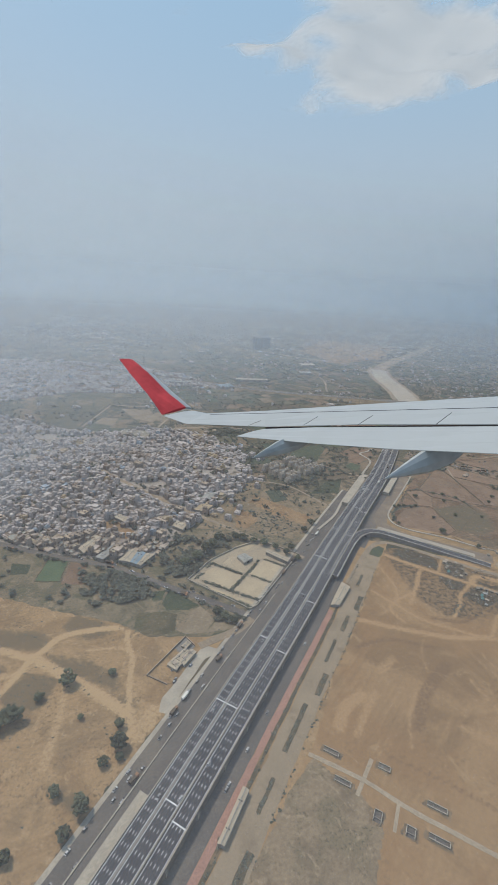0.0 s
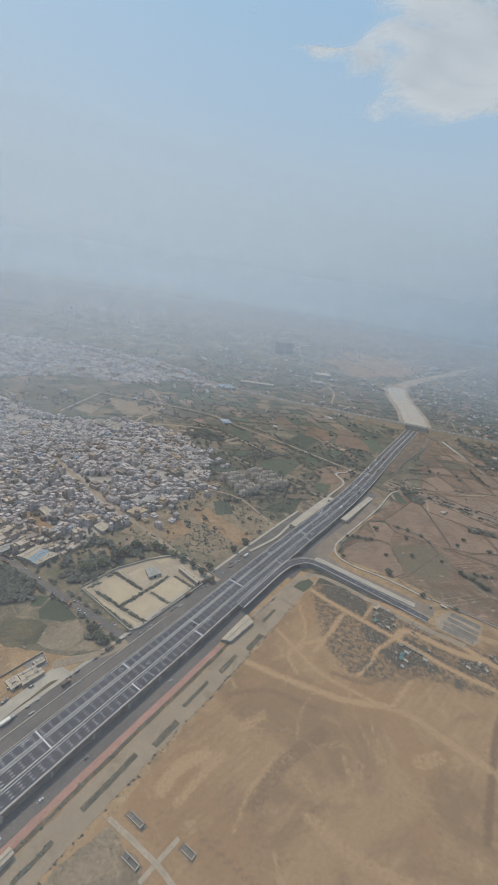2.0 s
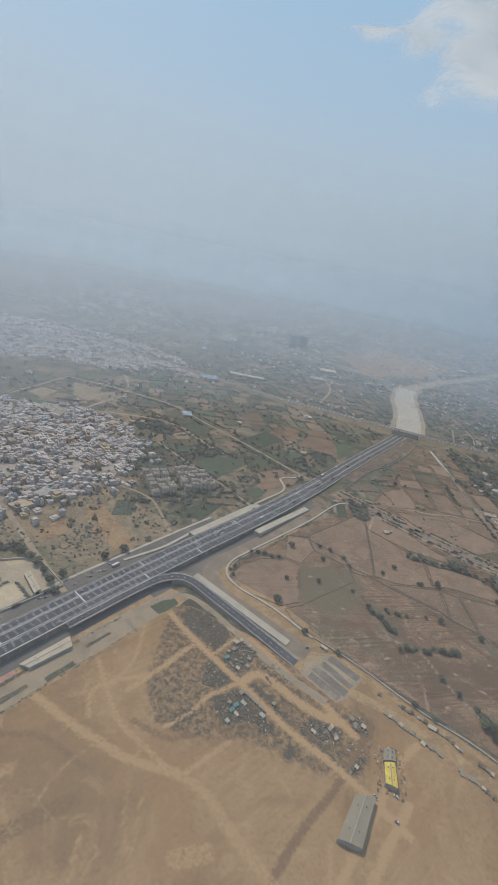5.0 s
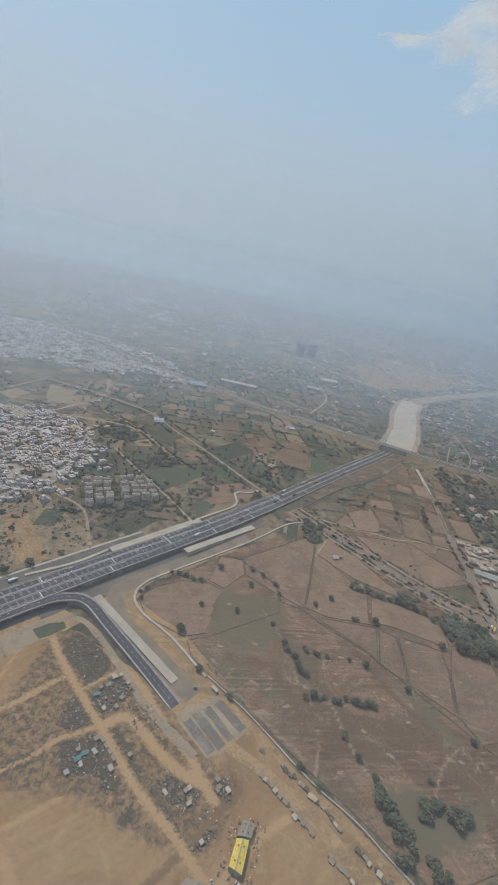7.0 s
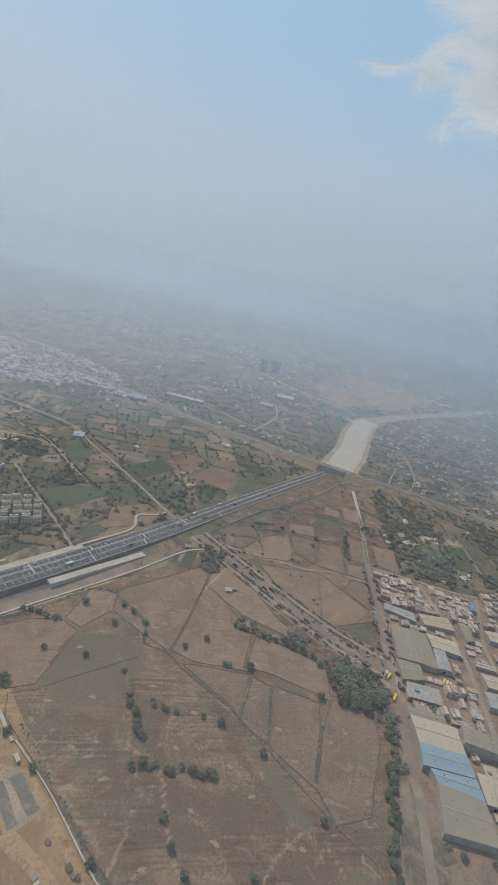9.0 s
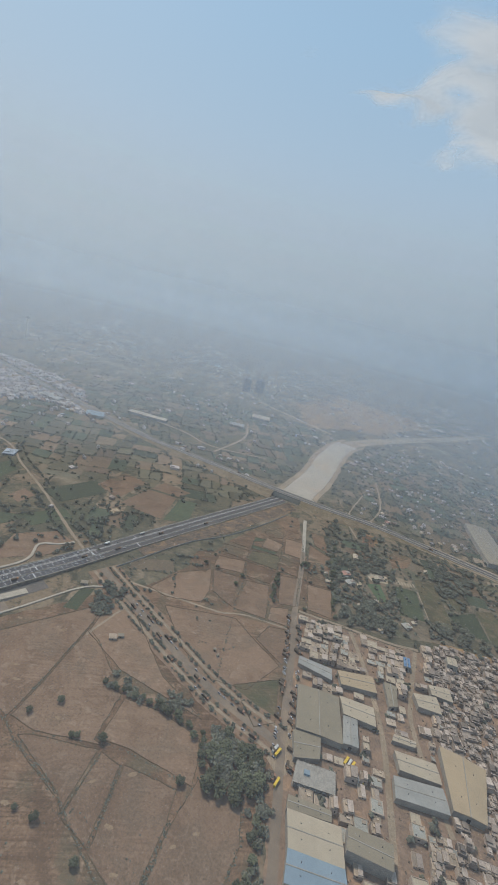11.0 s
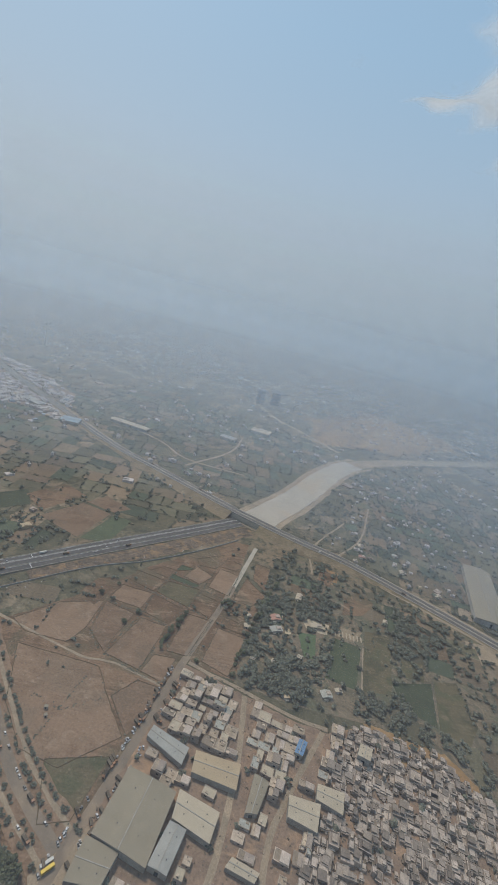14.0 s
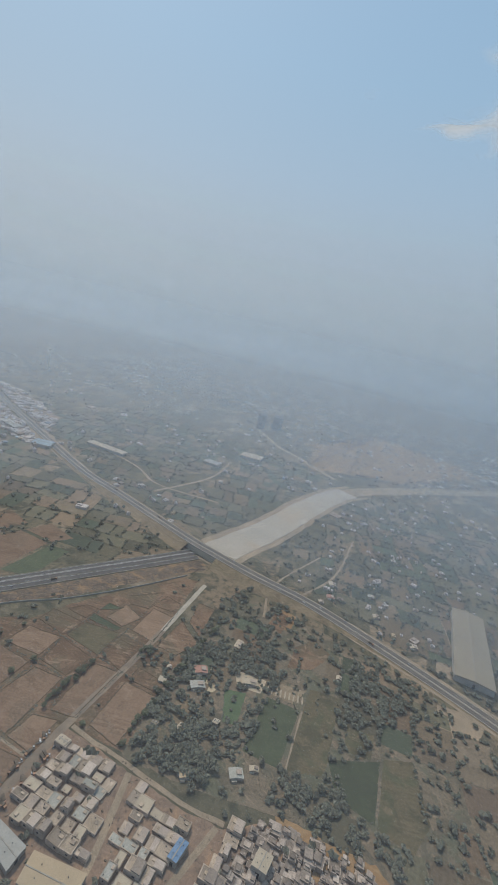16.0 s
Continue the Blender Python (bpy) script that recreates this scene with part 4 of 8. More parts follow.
for s in range(30, int(total) - 150, 38):
    for a, b in ((-15.0, -11.1), (-10.4, -5.7), (-5.0, -0.1)):
        if (s + int(a)) % 3 != 0:
            part("joint", Geo().ribbon([along(MAIN, s + (0 if a > -8 else 4))[0], along(MAIN, s + (0.45 if a > -8 else 4.45))[0]], a, b, 0.085), M["paint"], road,
                 "pale expansion joint across the lanes")

for s in range(16, 330, 16):
    (x, y, z), a = along(MAIN, s + 70)
    if z > 1.5:
        part("pier", Geo().box(x + math.sin(a) * 0.6, y - math.cos(a) * 0.6, 0, 0.9, 0.5, z - 0.5, a), M["concrete"], road, "pale concrete edge pier")
lane("service_road_north", AT_GRADE[50:80], -21.5, -15.6, M["asphalt_old"], "dusty grey service road widening beside the expressway")
lane("service_road_north", AT_GRADE[:80], -27.5, -21.5, M["asphalt_old"], "dusty grey service road with parked cars", 0.0)
lane("verge", AT_GRADE[:80], -29.0, -27.4, M["concrete"], "pale paved verge", 0.05)
lane("ramp_strip", [(x, y, 1.2) for x, y, z in AT_GRADE[:51]], -21.5, -15.5, M["asphalt_old"], "dusty grey ramp beside the expressway")
lane("ramp_slab", [(x, y, 1.22) for x, y, z in AT_GRADE[:51] if y < 88], -19.4, -15.6, M["concrete"], "pale concrete slab on the ramp")
lane("kerb", AT_GRADE[:51], -21.9, -21.5, M["concrete"], "pale concrete kerb wall", 1.5)
lane("service_road_south", AT_GRADE[:66], 0.5, 6.4, M["asphalt_old"], "shaded asphalt service road under the expressway's edge")
lane("red_verge", AT_GRADE[:52], 6.4, 9.0, M["pink"], "reddish earth verge", ragged=0.5)
lane("verge_strip", AT_GRADE[:58], 9.0, 10.6, M["scrub"], "scrubby strip with bushes", ragged=0.6)
lane("front_road", AT_GRADE[:64], 11.0, 20.5, M["front"], "pale packed-earth access road", ragged=0.7)
ISLANDS = ((90, 104, 16.0), (108, 132, 15.0), (140, 150, 17), (160, 172, 15.2), (182, 204, 14.6), (210, 222, 16.8), (228, 243, 14.8), (250, 262, 15.5), (268, 280, 17.5),
                                 (288, 300, 14.0))
for k, (s0, s1, o) in enumerate(ISLANDS):
    lane("planted_island", [(*along(AT_GRADE, s0 + d)[0][:2], 0) for d in np.linspace(0, s1 - s0, 8)], o, o + 1.5 + (k % 3) * 0.5, M["scrub"], "narrow planted island of dry bushes", 0.05, 0.4)
lane("underside_road", AT_GRADE[64:96], 0.5, 9.5, M["asphalt_old"], "dusty slip road beside the expressway")
N_SLAB = spline([(84, 300, 2.6), (97, 324, 2.0), (116, 362, 0.4)], 4)
S_SLAB = spline([(122, 322, 2.6), (136, 348, 1.7), (151, 376, 0.3)], 4)
for ln in (N_SLAB, S_SLAB):
    lane("ramp_slab", ln, -2.3, 2.3, M["concrete"], "pale concrete ramp slab leading up to the expressway", 0.15)
NORTH_RIM = spline([(58, 262), (73, 283), (83, 305), (100, 338), (118, 372), (130, 398), (124, 416), (134, 424), (140, 432)], 4)
lane("frontage_wall", NORTH_RIM, -0.9, 0.9, M["concrete"], "pale concrete frontage path along the expressway", 0.5)
SOUTH_RIM = spline([(166, 247), (143, 260), (123, 267.5), (114, 276), (114, 288), (122, 303), (137, 328), (156, 361), (170, 390), (178, 400), (187, 405)], 4)
lane("boundary_kerb", SOUTH_RIM, -0.6, 0.6, M["concrete"], "pale curving concrete boundary wall", 0.5)
SIDE = spline([(150, 362), (128, 320), (108, 285), (106, 272), (118, 258), (140, 248), (165, 236)], 4)
lane("slip_road", SIDE, -4.6, 4.6, M["dust_road"], "wide dusty slip road beside the ramp")
RAMP = spline([(58, 208, 3.0), (78, 246, 3.0), (88, 257, 3.0), (98, 259, 3.0), (115, 251, 2.6), (137, 240.5, 1.4), (160, 229, 0.2)], 3)
block_line(RAMP, -3, 3)
ramp_ob = thing("flyover_ramp", Geo().ribbon(RAMP[18:], -2.7, 2.7, 0.0, -0.2), M["concrete_dark"], "curved flyover ramp with dark asphalt coming down to the ground", "flyover", kind="structure")
deck = Geo()
for i, (a, b) in enumerate(zip(RAMP[:19], RAMP[1:20])):
    deck.ribbon([a, b], -2.7, 2.7, 0.0, min(a[2], b[2]) - 0.55)
part("deck", deck, M["concrete_dark"], ramp_ob, "concrete bridge deck")
part("carriageway", Geo().ribbon(RAMP, -2.3, 2.3, 0.05), M["asphalt"], ramp_ob, "dark asphalt ramp carriageway")
for a, b in ((-2.7, -2.45), (2.45, 2.7)):
    part("parapet", Geo().ribbon(RAMP, a, b, 0.5, None).ribbon(RAMP, a, a + 0.02, 0.5), M["concrete"], ramp_ob, "pale concrete parapet")
for o in (-2.2, 2.05):
    part("edge_line", Geo().ribbon(RAMP, o, o + 0.15, 0.07), M["paint"], ramp_ob)
g, s = Geo(), 0
while s < length(RAMP) - 2:
    g.ribbon([along(RAMP, s)[0], along(RAMP, s + 1)[0]], -0.08, 0.08, 0.075)
    s += 3.4
part("lane_dashes", g, M["paint"], ramp_ob)
for s in range(4, 74, 14):
    (x, y, z), a = along(RAMP, s)
    part("pier", Geo().box(x, y, 0, 0.8, 2.2, z - 0.5, a), M["concrete"], ramp_ob, "concrete bridge pier")
lane("ramp_slab", spline([(99, 264.5, 2.4), (126, 252, 1.6), (155, 239, 0.3)], 4), -2.0, 2.0, M["concrete"], "pale concrete embankment slab beside the ramp", 0.1)
LOWER = spline([(66, 205), (88, 242), (100, 250), (116, 244), (150, 224), (175, 214)], 4)
lane("lower_road", LOWER, -1.6, 1.6, M["earthroad"], "dusty road curving under the flyover", ragged=0.4)
patch("toll_apron", [(163, 224), (164, 231), (176, 242), (191, 235), (190, 231), (184, 219), (179, 215.5)], M["earthroad"], "dusty concrete toll plaza apron", amount=0.5, z=0.076)
for x0, y0, x1, y1, wide in ((166.8, 225.5, 180.3, 217.9, 1.9), (168.5, 229.9, 183.3, 221.2, 1.9), (171.8, 233.8, 185.6, 225.4, 1.7), (175.2, 238.2, 188.7, 231.2, 1.9)):
    lane("toll_lane", [(x0 + (x1 - x0) * k / 6, y0 + (y1 - y0) * k / 6, 0) for k in range(7)], -wide, wide, M["toll"], "dusty grey unfinished toll lane", 0.02, 0.5)
EAST = spline([(176, 224), (194, 221), (215, 214), (231, 206), (262, 190), (330, 155)], 4)
lane("earth_road", EAST, -2.4, 2.4, M["scrubland"], "broad dusty earth road between rows of stalls", ragged=0.6)
EAST_WALL = spline([(167, 247.5), (189, 238), (217, 223), (235, 216), (253, 206), (300, 183)], 4)
lane("earth_road", EAST_WALL, 1.2, 4.0, M["scrubland"], "dusty track along the field wall", ragged=0.4)
lane("boundary_wall", EAST_WALL, -0.25, 0.25, M["concrete"], "low pale boundary wall along the field", 0.8)
UNBUILT = spline([(256, 628, 0.2), (263, 680, 0.2), (271, 750, 0.2), (276, 850, 0.2), (290, 935, 0.2), (325, 1010, 0.2), (400, 1135, 0.2), (515, 1310, 0.2), (640, 1520, 0.2)], 12)
lane("unfinished_road", UNBUILT[:26], -16, 17, M["white_ground"], "wide pale graded bed of the unfinished expressway", 0.1, 1.2)
lane("unfinished_road", UNBUILT[25:], -13, 13, M["earthroad"], "brown graded bed of the unfinished expressway", 0.1, 1.2)
for o, wide in ((-10.5, 0.5), (-4.0, 0.8), (2.5, 0.5), (9.0, 0.6)):
    lane("paving_strip", UNBUILT[:24], o, o + wide, M["concrete"], "slightly darker strip between graded lanes", 0.13, 0.35)
lane("embankment", [(x, y, 0) for x, y, z in UNBUILT[:28]], 17, 23, M["earthroad"], "tan earth embankment", 0.05, 2.0)
lane("embankment", [(x, y, 0) for x, y, z in UNBUILT[:28]], -23, -16, M["earthroad"], "tan earth embankment", 0.05, 2.5)
DIRT = spline([(172, 419), (186, 411), (229, 388), (273, 366), (307, 356)], 4)
lane("road_ground", DIRT, -10.5, 10.0, M["fallow"], "brown dusty ground along a tree-lined road", ragged=0.8)
lane("dirt_road", DIRT, -2.3, 2.3, M["dust_road"], "dusty asphalt road between bare roadside trees", ragged=0.3)
lane("dirt_road", DIRT, 5.0, 6.8, M["earthroad"], "pale earth track beside the road", ragged=0.5)
lane("dirt_road", DIRT, -7.6, -5.8, M["earthroad"], "pale earth track beside the road", ragged=0.5)
patch("junction", [(296, 366), (300, 350), (312, 340), (318, 352), (312, 368)], M["earthroad"], "dusty road junction", amount=0.8)
STREET = spline([(279, 596), (290, 519), (296, 457), (304, 401), (309, 357), (314, 326), (319, 290), (322, 240)], 4)
lane("street", STREET[:16], -1.6, 1.6, M["concrete"], "pale narrow lane through the fields", ragged=0.3)
lane("street", STREET[15:], -2.0, 2.0, M["dust_road"], "dusty street lined with parked trucks", ragged=0.4)
lane("lane", spline([(299, 455), (313, 455.5), (324, 457), (346, 458), (363, 459.5), (378, 463)], 4), -1.1, 1.1, M["earthroad"], "dusty lane past walled plots", ragged=0.4)
lane("lane", spline([(334, 455), (345, 425), (354, 390), (357, 368), (360, 330)], 4), -1.4, 1.4, M["earthroad"], "dusty lane between workshops", ragged=0.3)
lane("lane", spline([(376, 460), (371, 420), (371, 395), (384, 350)], 4), -1.3, 1.3, M["earthroad"], "dusty lane between houses", ragged=0.3)
DIAGONAL = spline([(-420, 846, 0.3), (-247, 777, 0.3), (-94, 724, 0.5), (53, 674, 1.5), (130, 657, 3.5), (227, 637, 5.5), (262, 633, 5.5), (300, 631, 5.0), (350, 634, 3.0), (400, 629, 1.0), (467, 615, 0.4), (560, 590, 0.3)], 6)
g, slope = Geo(), Geo()
for stretch in ([p for p in DIAGONAL if p[0] < 240], [p for p in DIAGONAL if p[0] > 268]):
    g.ribbon(stretch, -5.4, 5.4, 0.0, -0.3)
    for side in (-1, 1):
        q = len(slope.v)
        for i, p in enumerate(stretch):
            c0, c1 = stretch[max(i - 1, 0)], stretch[min(i + 1, len(stretch) - 1)]
            d = Vector((c1[0] - c0[0], c1[1] - c0[1])).normalized()
            for o, z in ((5.2, p[2] - 0.05), (5.4 + 0.8 * p[2], 0.55 * p[2]), (5.8 + 1.9 * p[2] + 0.8 * noise.noise((p[0] * 0.1, p[1] * 0.1, side)), 0.0)):
                slope.v.append((p[0] + d.y * o * side, p[1] - d.x * o * side, z))
        for i in range(len(stretch) - 1):
            for k in (0, 1):
                c = q + 3 * i + k
                slope.f.append((c, c + 1, c + 4, c + 3) if side < 0 else (c, c + 3, c + 4, c + 1))
crossing = [[p for p in DIAGONAL if p[0] < 240][-1]] + [p for p in DIAGONAL if 240 <= p[0] <= 268] + [[p for p in DIAGONAL if p[0] > 268][0]]
g.ribbon(crossing, -5.4, 5.4, 0.0, min(p[2] for p in crossing) - 0.45)
block_line(DIAGONAL, -6, 6)
hw = thing("highway_bridge", g, M["concrete_dark"], "older dual highway crossing over the expressway on a bridge", "highway", kind="structure")
part("embankment_slope", slope, M["dry_grass"], hw, "dry grassy embankment slope")
for a, b in ((-4.9, -0.7), (0.7, 4.9)):
    part("carriageway", Geo().ribbon(DIAGONAL, a, b, 0.06), M["asphalt_old"], hw, "worn grey carriageway")
for o in (-5.2, -0.5, 0.3, 5.0):
    part("edge_line", Geo().ribbon(DIAGONAL, o - 0.1, o + 0.35, 0.25, 0.0), M["concrete"], hw, "pale kerb")
for x in (240, 252, 264):
    part("pier", Geo().box(x, 634.5, 0, 1.0, 9, 4.6, 0.05), M["concrete"], hw, "concrete bridge pier")
for o in (-9.0, 6.6):
    lane("service_lane", [(x, y, 0) for x, y, z in DIAGONAL], o, o + 2.5, M["earthroad"], "dusty lane along the highway", ragged=0.6)
NLANE = spline([(-140, 228), (-101, 217.5), (-66, 210), (-32, 195), (10, 176.5)], 4)
lane("town_road", NLANE, -2.0, 2.0, M["asphalt_old"], "tree-lined town road full of parked vehicles", ragged=0.4)
lane("town_road", spline([(-114, 343), (-60, 300), (-26, 275), (13, 248), (44, 228)], 4), -1.6, 1.6, M["earthroad"], "dusty town road", ragged=0.5)
LANE_A = [(117, 354), (78, 381), (42, 404), (6, 428)]
LANE_B = [(160, 424), (135, 438), (99, 462), (68, 482), (24, 508), (-21, 537), (-100, 548), (-160, 549)]
LANE_C = [(67, 438), (33, 459), (-8, 486), (-45, 500), (-88, 512)]
for pts, w in (([(70, 300), (44, 330), (16, 338)], 1.0), (LANE_A, 1.0), (LANE_B, 1.1), (LANE_C, 0.9), ([(-90, 456), (-86, 490), (-80, 533), (-100, 580), (-121, 611)], 1.2), ([(-168, 455), (-166, 500), (-164, 549)], 1.2),
               ([(193, 417), (240, 421.5), (256, 424), (268, 430), (297, 433.5)], 0.7), ([(204, 398), (198, 366)], 0.7),
               ([(-110, 440), (-60, 470), (0, 480), (60, 440)], 1.6), ([(31, 1160), (117, 1073), (174, 1043), (260, 990)], 5.0), ([(130, 886), (150, 800), (140, 700)], 1.6),
               ([(330, 596), (318, 640), (330, 720)], 0.9), ([(340, 640), (352, 700), (345, 790)], 1.0), ([(383, 538), (389, 501)], 0.5),
               ([(20, 750), (80, 740), (130, 720), (200, 740)], 1.5)):
    lane("lane", spline(pts, 5), -w, w, M["earthroad"], "pale narrow earth lane", ragged=0.4)
SCRUB = ([(104, 231), (104, 239), (114, 245), (124, 237), (127, 230), (124, 222)], [(101, 234), (106, 244), (109, 241), (103, 233)], [(128, 219), (132, 233), (142, 228), (138, 214), (132, 215)],
         [(141, 211), (144, 212), (162, 200), (160, 199)], [(128, 199), (139, 207), (157, 194), (152, 191), (148, 195), (136, 190)], [(167, 201), (170, 205), (181, 204), (182, 200), (174, 196)],
         [(164, 198), (166, 200), (181, 190.5), (181, 189)], [(123, 204), (121, 216), (135, 210), (128, 203)], [(185, 210), (189, 212), (192, 208), (192, 204), (186, 206)],
         [(184, 188), (189, 196), (191, 194), (187, 188)], [(116, 185), (124, 194), (126, 191), (119, 182)], [(160, 186), (162, 193), (165, 189), (163, 185)])
OLIVE = [(32, 107), (22, 94), (8, 70), (-10, 30), (30, 20), (45, 72), (52, 88), (46, 96)]
GREEN = [(83, 231), (86, 240), (95, 245.5), (98, 243), (94, 235), (88, 229)]
WASTE = [(97, 248), (108, 252), (128, 243), (150, 232), (168, 222), (184, 214), (196, 214), (194, 196), (188, 184), (172, 182), (158, 184), (142, 184), (126, 178), (110, 180), (100, 196), (98, 215), (94, 232)]
worn_sheet("sand_field", [(0, 52), (21, 91), (34, 113), (46, 141), (69, 184), (97, 240), (103, 244), (140, 236), (165, 247), (189, 238.5), (217, 223.5), (253, 206.5), (262, 190), (240, 130), (200, 52)], M["sand"],
           "bare graded sand with soft wheel tracks and scrapes", 0.07, (
    ([(76, 202), (88, 189), (99, 178), (111, 173), (121, 169)], 0.5, 0.75), ([(64, 177), (82, 172), (96, 169), (109, 167), (126, 168)], 1.3, 0.7), ([(126, 168), (137, 165), (147, 158), (157, 152), (172, 142), (186, 128)], 1.6, 0.5),
    ([(105, 143), (108, 133), (110, 126)], 0.2, 0.6), ([(118, 158), (120, 150), (121, 143)], 0.2, 0.5), ([(80, 137), (77, 132), (72, 123), (69, 112)], 0.3, 0.5), ([(88, 176), (84, 186), (90, 193), (103, 202), (113, 221)], 0.6, 0.7),
    ([(179, 164), (179, 153), (180, 143)], 0.4, 0.6), ([(110, 173), (112, 160), (118, 146), (130, 132)], 0.2, 0.45), ([(96, 169), (90, 158), (88, 146)], 0.2, 0.45), ([(90, 196), (84, 186), (76, 180)], 0.4, 0.5),
    ([(206, 184), (196, 166), (190, 153), (184, 140), (176, 120)], 1.2, 0.8), ([(88, 226), (92, 206), (90, 190)], 0.4, 0.6), ([(96, 236), (101, 232), (115, 223), (138, 210), (162, 196), (181, 188), (205, 174)], 1.1, 0.9),
    ([(115, 223), (109, 215), (102, 200), (96, 190)], 0.6, 0.7), ([(138, 210), (127, 199), (124, 192), (116, 182)], 0.6, 0.75), ([(105, 250), (122, 240), (142, 232), (160, 220), (171, 215), (180, 208), (187, 203)], 1.3, 0.9),
    ([(138, 210), (146, 217), (163, 210), (174, 207), (182, 207)], 1.6, 0.85), ([(124, 221), (132, 236)], 0.5, 0.7), ([(212, 208), (204, 198), (196, 182), (180, 150)], 1.0, 0.8), ([(128, 168), (134, 176), (140, 184)], 0.6, 0.6),
    ([(44, 119), (48, 127), (56, 133)], 2.2, 0.6), ([(50, 116), (56, 126), (62, 134)], 1.2, 0.5), ([(68, 146), (74, 152)], 2.0, 0.4), ([(134, 146), (142, 150)], 2.6, 0.4), ([(92, 120), (106, 112), (122, 108)], 1.8, 0.35)),
    (([(194, 210), (186, 193), (180, 181), (170, 165), (160, 145), (150, 124)], 1.0, 0.75), ([(172, 168), (181, 184), (188, 197)], 0.4, 0.7), ([(60, 108), (80, 98), (104, 82)], 0.1, 0.7), ([(60, 158), (76, 164), (96, 160)], 1.2, 0.4),
     ([(74, 120), (84, 136), (98, 150)], 2.4, 0.4), ([(104, 180), (118, 178), (126, 182)], 1.0, 0.5)),
    [(WASTE, 2.5, 0.4)] + [(q, 0.9, 1.0) for q in SCRUB], (OLIVE, GREEN))
worn_sheet("scrubland_paths", [(-170, 176), (-114, 180), (-82, 172), (-54, 167), (-37, 159.5), (-26, 159.5), (-14, 139), (-40, 86), (-58, 50), (-170, 50)], M["scrubland"],
           "dry sandy scrubland with worn footpaths", 0.07, (
    ([(-150, 152), (-130, 150), (-97, 148), (-82, 145), (-74, 157), (-61, 162), (-46, 165)], 1.3, 0.9), ([(-82, 145), (-72, 140), (-64, 136), (-52, 130), (-36, 121)], 1.8, 0.85), ([(-92, 112), (-86, 127), (-83, 138), (-82, 145)], 1.0, 0.85),
    ([(-46, 180), (-46, 164), (-44, 155), (-40, 147), (-38, 134), (-35, 122), (-32, 113)], 0.6, 1.0), ([(-110, 120), (-98, 128), (-82, 138)], 0.6, 0.7), ([(-60, 150), (-46, 152), (-40, 147)], 0.4, 0.7), ([(-64, 136), (-60, 120), (-58, 100)], 1.4, 0.4),
    ([(-36, 121), (-30, 112), (-26, 122)], 3.0, 0.5)), (),
    [(q, 1.3, 0.85) for q in ([(-78, 146), (-56, 143), (-42, 134), (-42, 129), (-53, 134), (-67, 138)], [(-86, 126), (-81, 137), (-67, 134), (-70, 120), (-82, 120)], [(-104, 159), (-82, 158), (-77, 150), (-87, 148), (-99, 150)],
     [(-56, 95), (-50, 94), (-39, 89), (-40, 84), (-47, 90)], [(-120, 140), (-100, 143), (-90, 138), (-96, 126), (-118, 124)], [(-74, 172), (-60, 169), (-52, 160), (-62, 156), (-76, 162)], [(-40, 128), (-34, 128), (-32, 118), (-38, 116)])])
BIG = [(158, 268), (152, 300), (174, 311), (184, 315), (199, 311), (208, 306), (237, 296), (262, 282), (288, 267), (302, 262), (312, 240), (262, 206), (240, 216), (190, 238), (156, 254), (150, 262)]
worn_sheet("stubble_ground", BIG, M["stubble"], "rough stubble with olive growth, faint trails and dark patches", 0.0645,
           (([(218, 244), (219, 227), (219, 220)], 0.3, 0.6), ([(223, 256), (229, 246), (236, 237), (241, 232), (246, 222)], 0.4, 0.6), ([(204, 262), (216, 262), (223, 256)], 0.3, 0.5), ([(178, 300), (190, 288), (206, 262)], 0.2, 0.5),
            ([(262, 232), (268, 250), (276, 262)], 0.3, 0.5), ([(160, 256), (190, 241), (214, 230)], 0.6, 0.45), ([(284, 262), (296, 248), (304, 242)], 0.3, 0.5)),
           (([(226, 252), (240, 256), (254, 256)], 4.5, 0.55), ([(232, 243), (246, 246)], 3.5, 0.5), ([(196, 262), (206, 252), (212, 240)], 2.5, 0.45), ([(240, 282), (252, 274), (266, 264)], 1.5, 0.5), ([(172, 262), (186, 262)], 2.5, 0.4), ([(276, 246), (290, 254)], 3.0, 0.4)),
           (([(152, 305), (173, 309), (186, 311), (194, 295), (187, 272), (174, 266), (157, 267)], 3.0, 0.62), ([(243, 230), (252, 236), (268, 232), (280, 240), (276, 228), (258, 214), (244, 220)], 2.5, 0.8), ([(252, 278), (258, 280), (280, 264), (276, 260)], 1.2, 0.7),
            ([(194, 284), (206, 286), (214, 266), (202, 262)], 2.5, 0.5), ([(286, 250), (298, 258), (304, 246), (294, 240)], 2.5, 0.7)), step=1.5)
lane("crossing_path", spline([(31, 108), (48, 100), (60, 92), (73, 85), (90, 76)], 3), -0.8, 0.8, M["path"], "pale concrete path between sunken bays", ragged=0.2)
lane("crossing_path", [(53, 107, 0), (45, 95, 0)], -0.7, 0.7, M["path"], "pale concrete cross path")
lane("crossing_path", [(58, 93, 0), (54, 85, 0)], -0.55, 0.55, M["path"], "pale concrete cross path")
patch("factory_apron", [(436, 736), (449, 736), (456, 634), (446, 634)], M["earthroad"], "pale concrete apron beside the factory", amount=0.4)
patch("factory_yard", [(449, 602), (478, 612), (473, 585), (452, 579)], M["earthroad"], "pale earth factory yard", amount=0.6)
DIRTWORKS = [(196, 488), (218, 526), (234, 570), (259, 615), (268, 616), (244, 563), (225, 518), (201, 484)]
patch("earthworks", DIRTWORKS, M["works"], "brown and orange earthworks beside the expressway", amount=1.6, step=1.5)
lane("earthworks_strip", AT_GRADE[108:], 1.0, 11.0, M["works"], "rough earth strip with building debris", ragged=1.2)
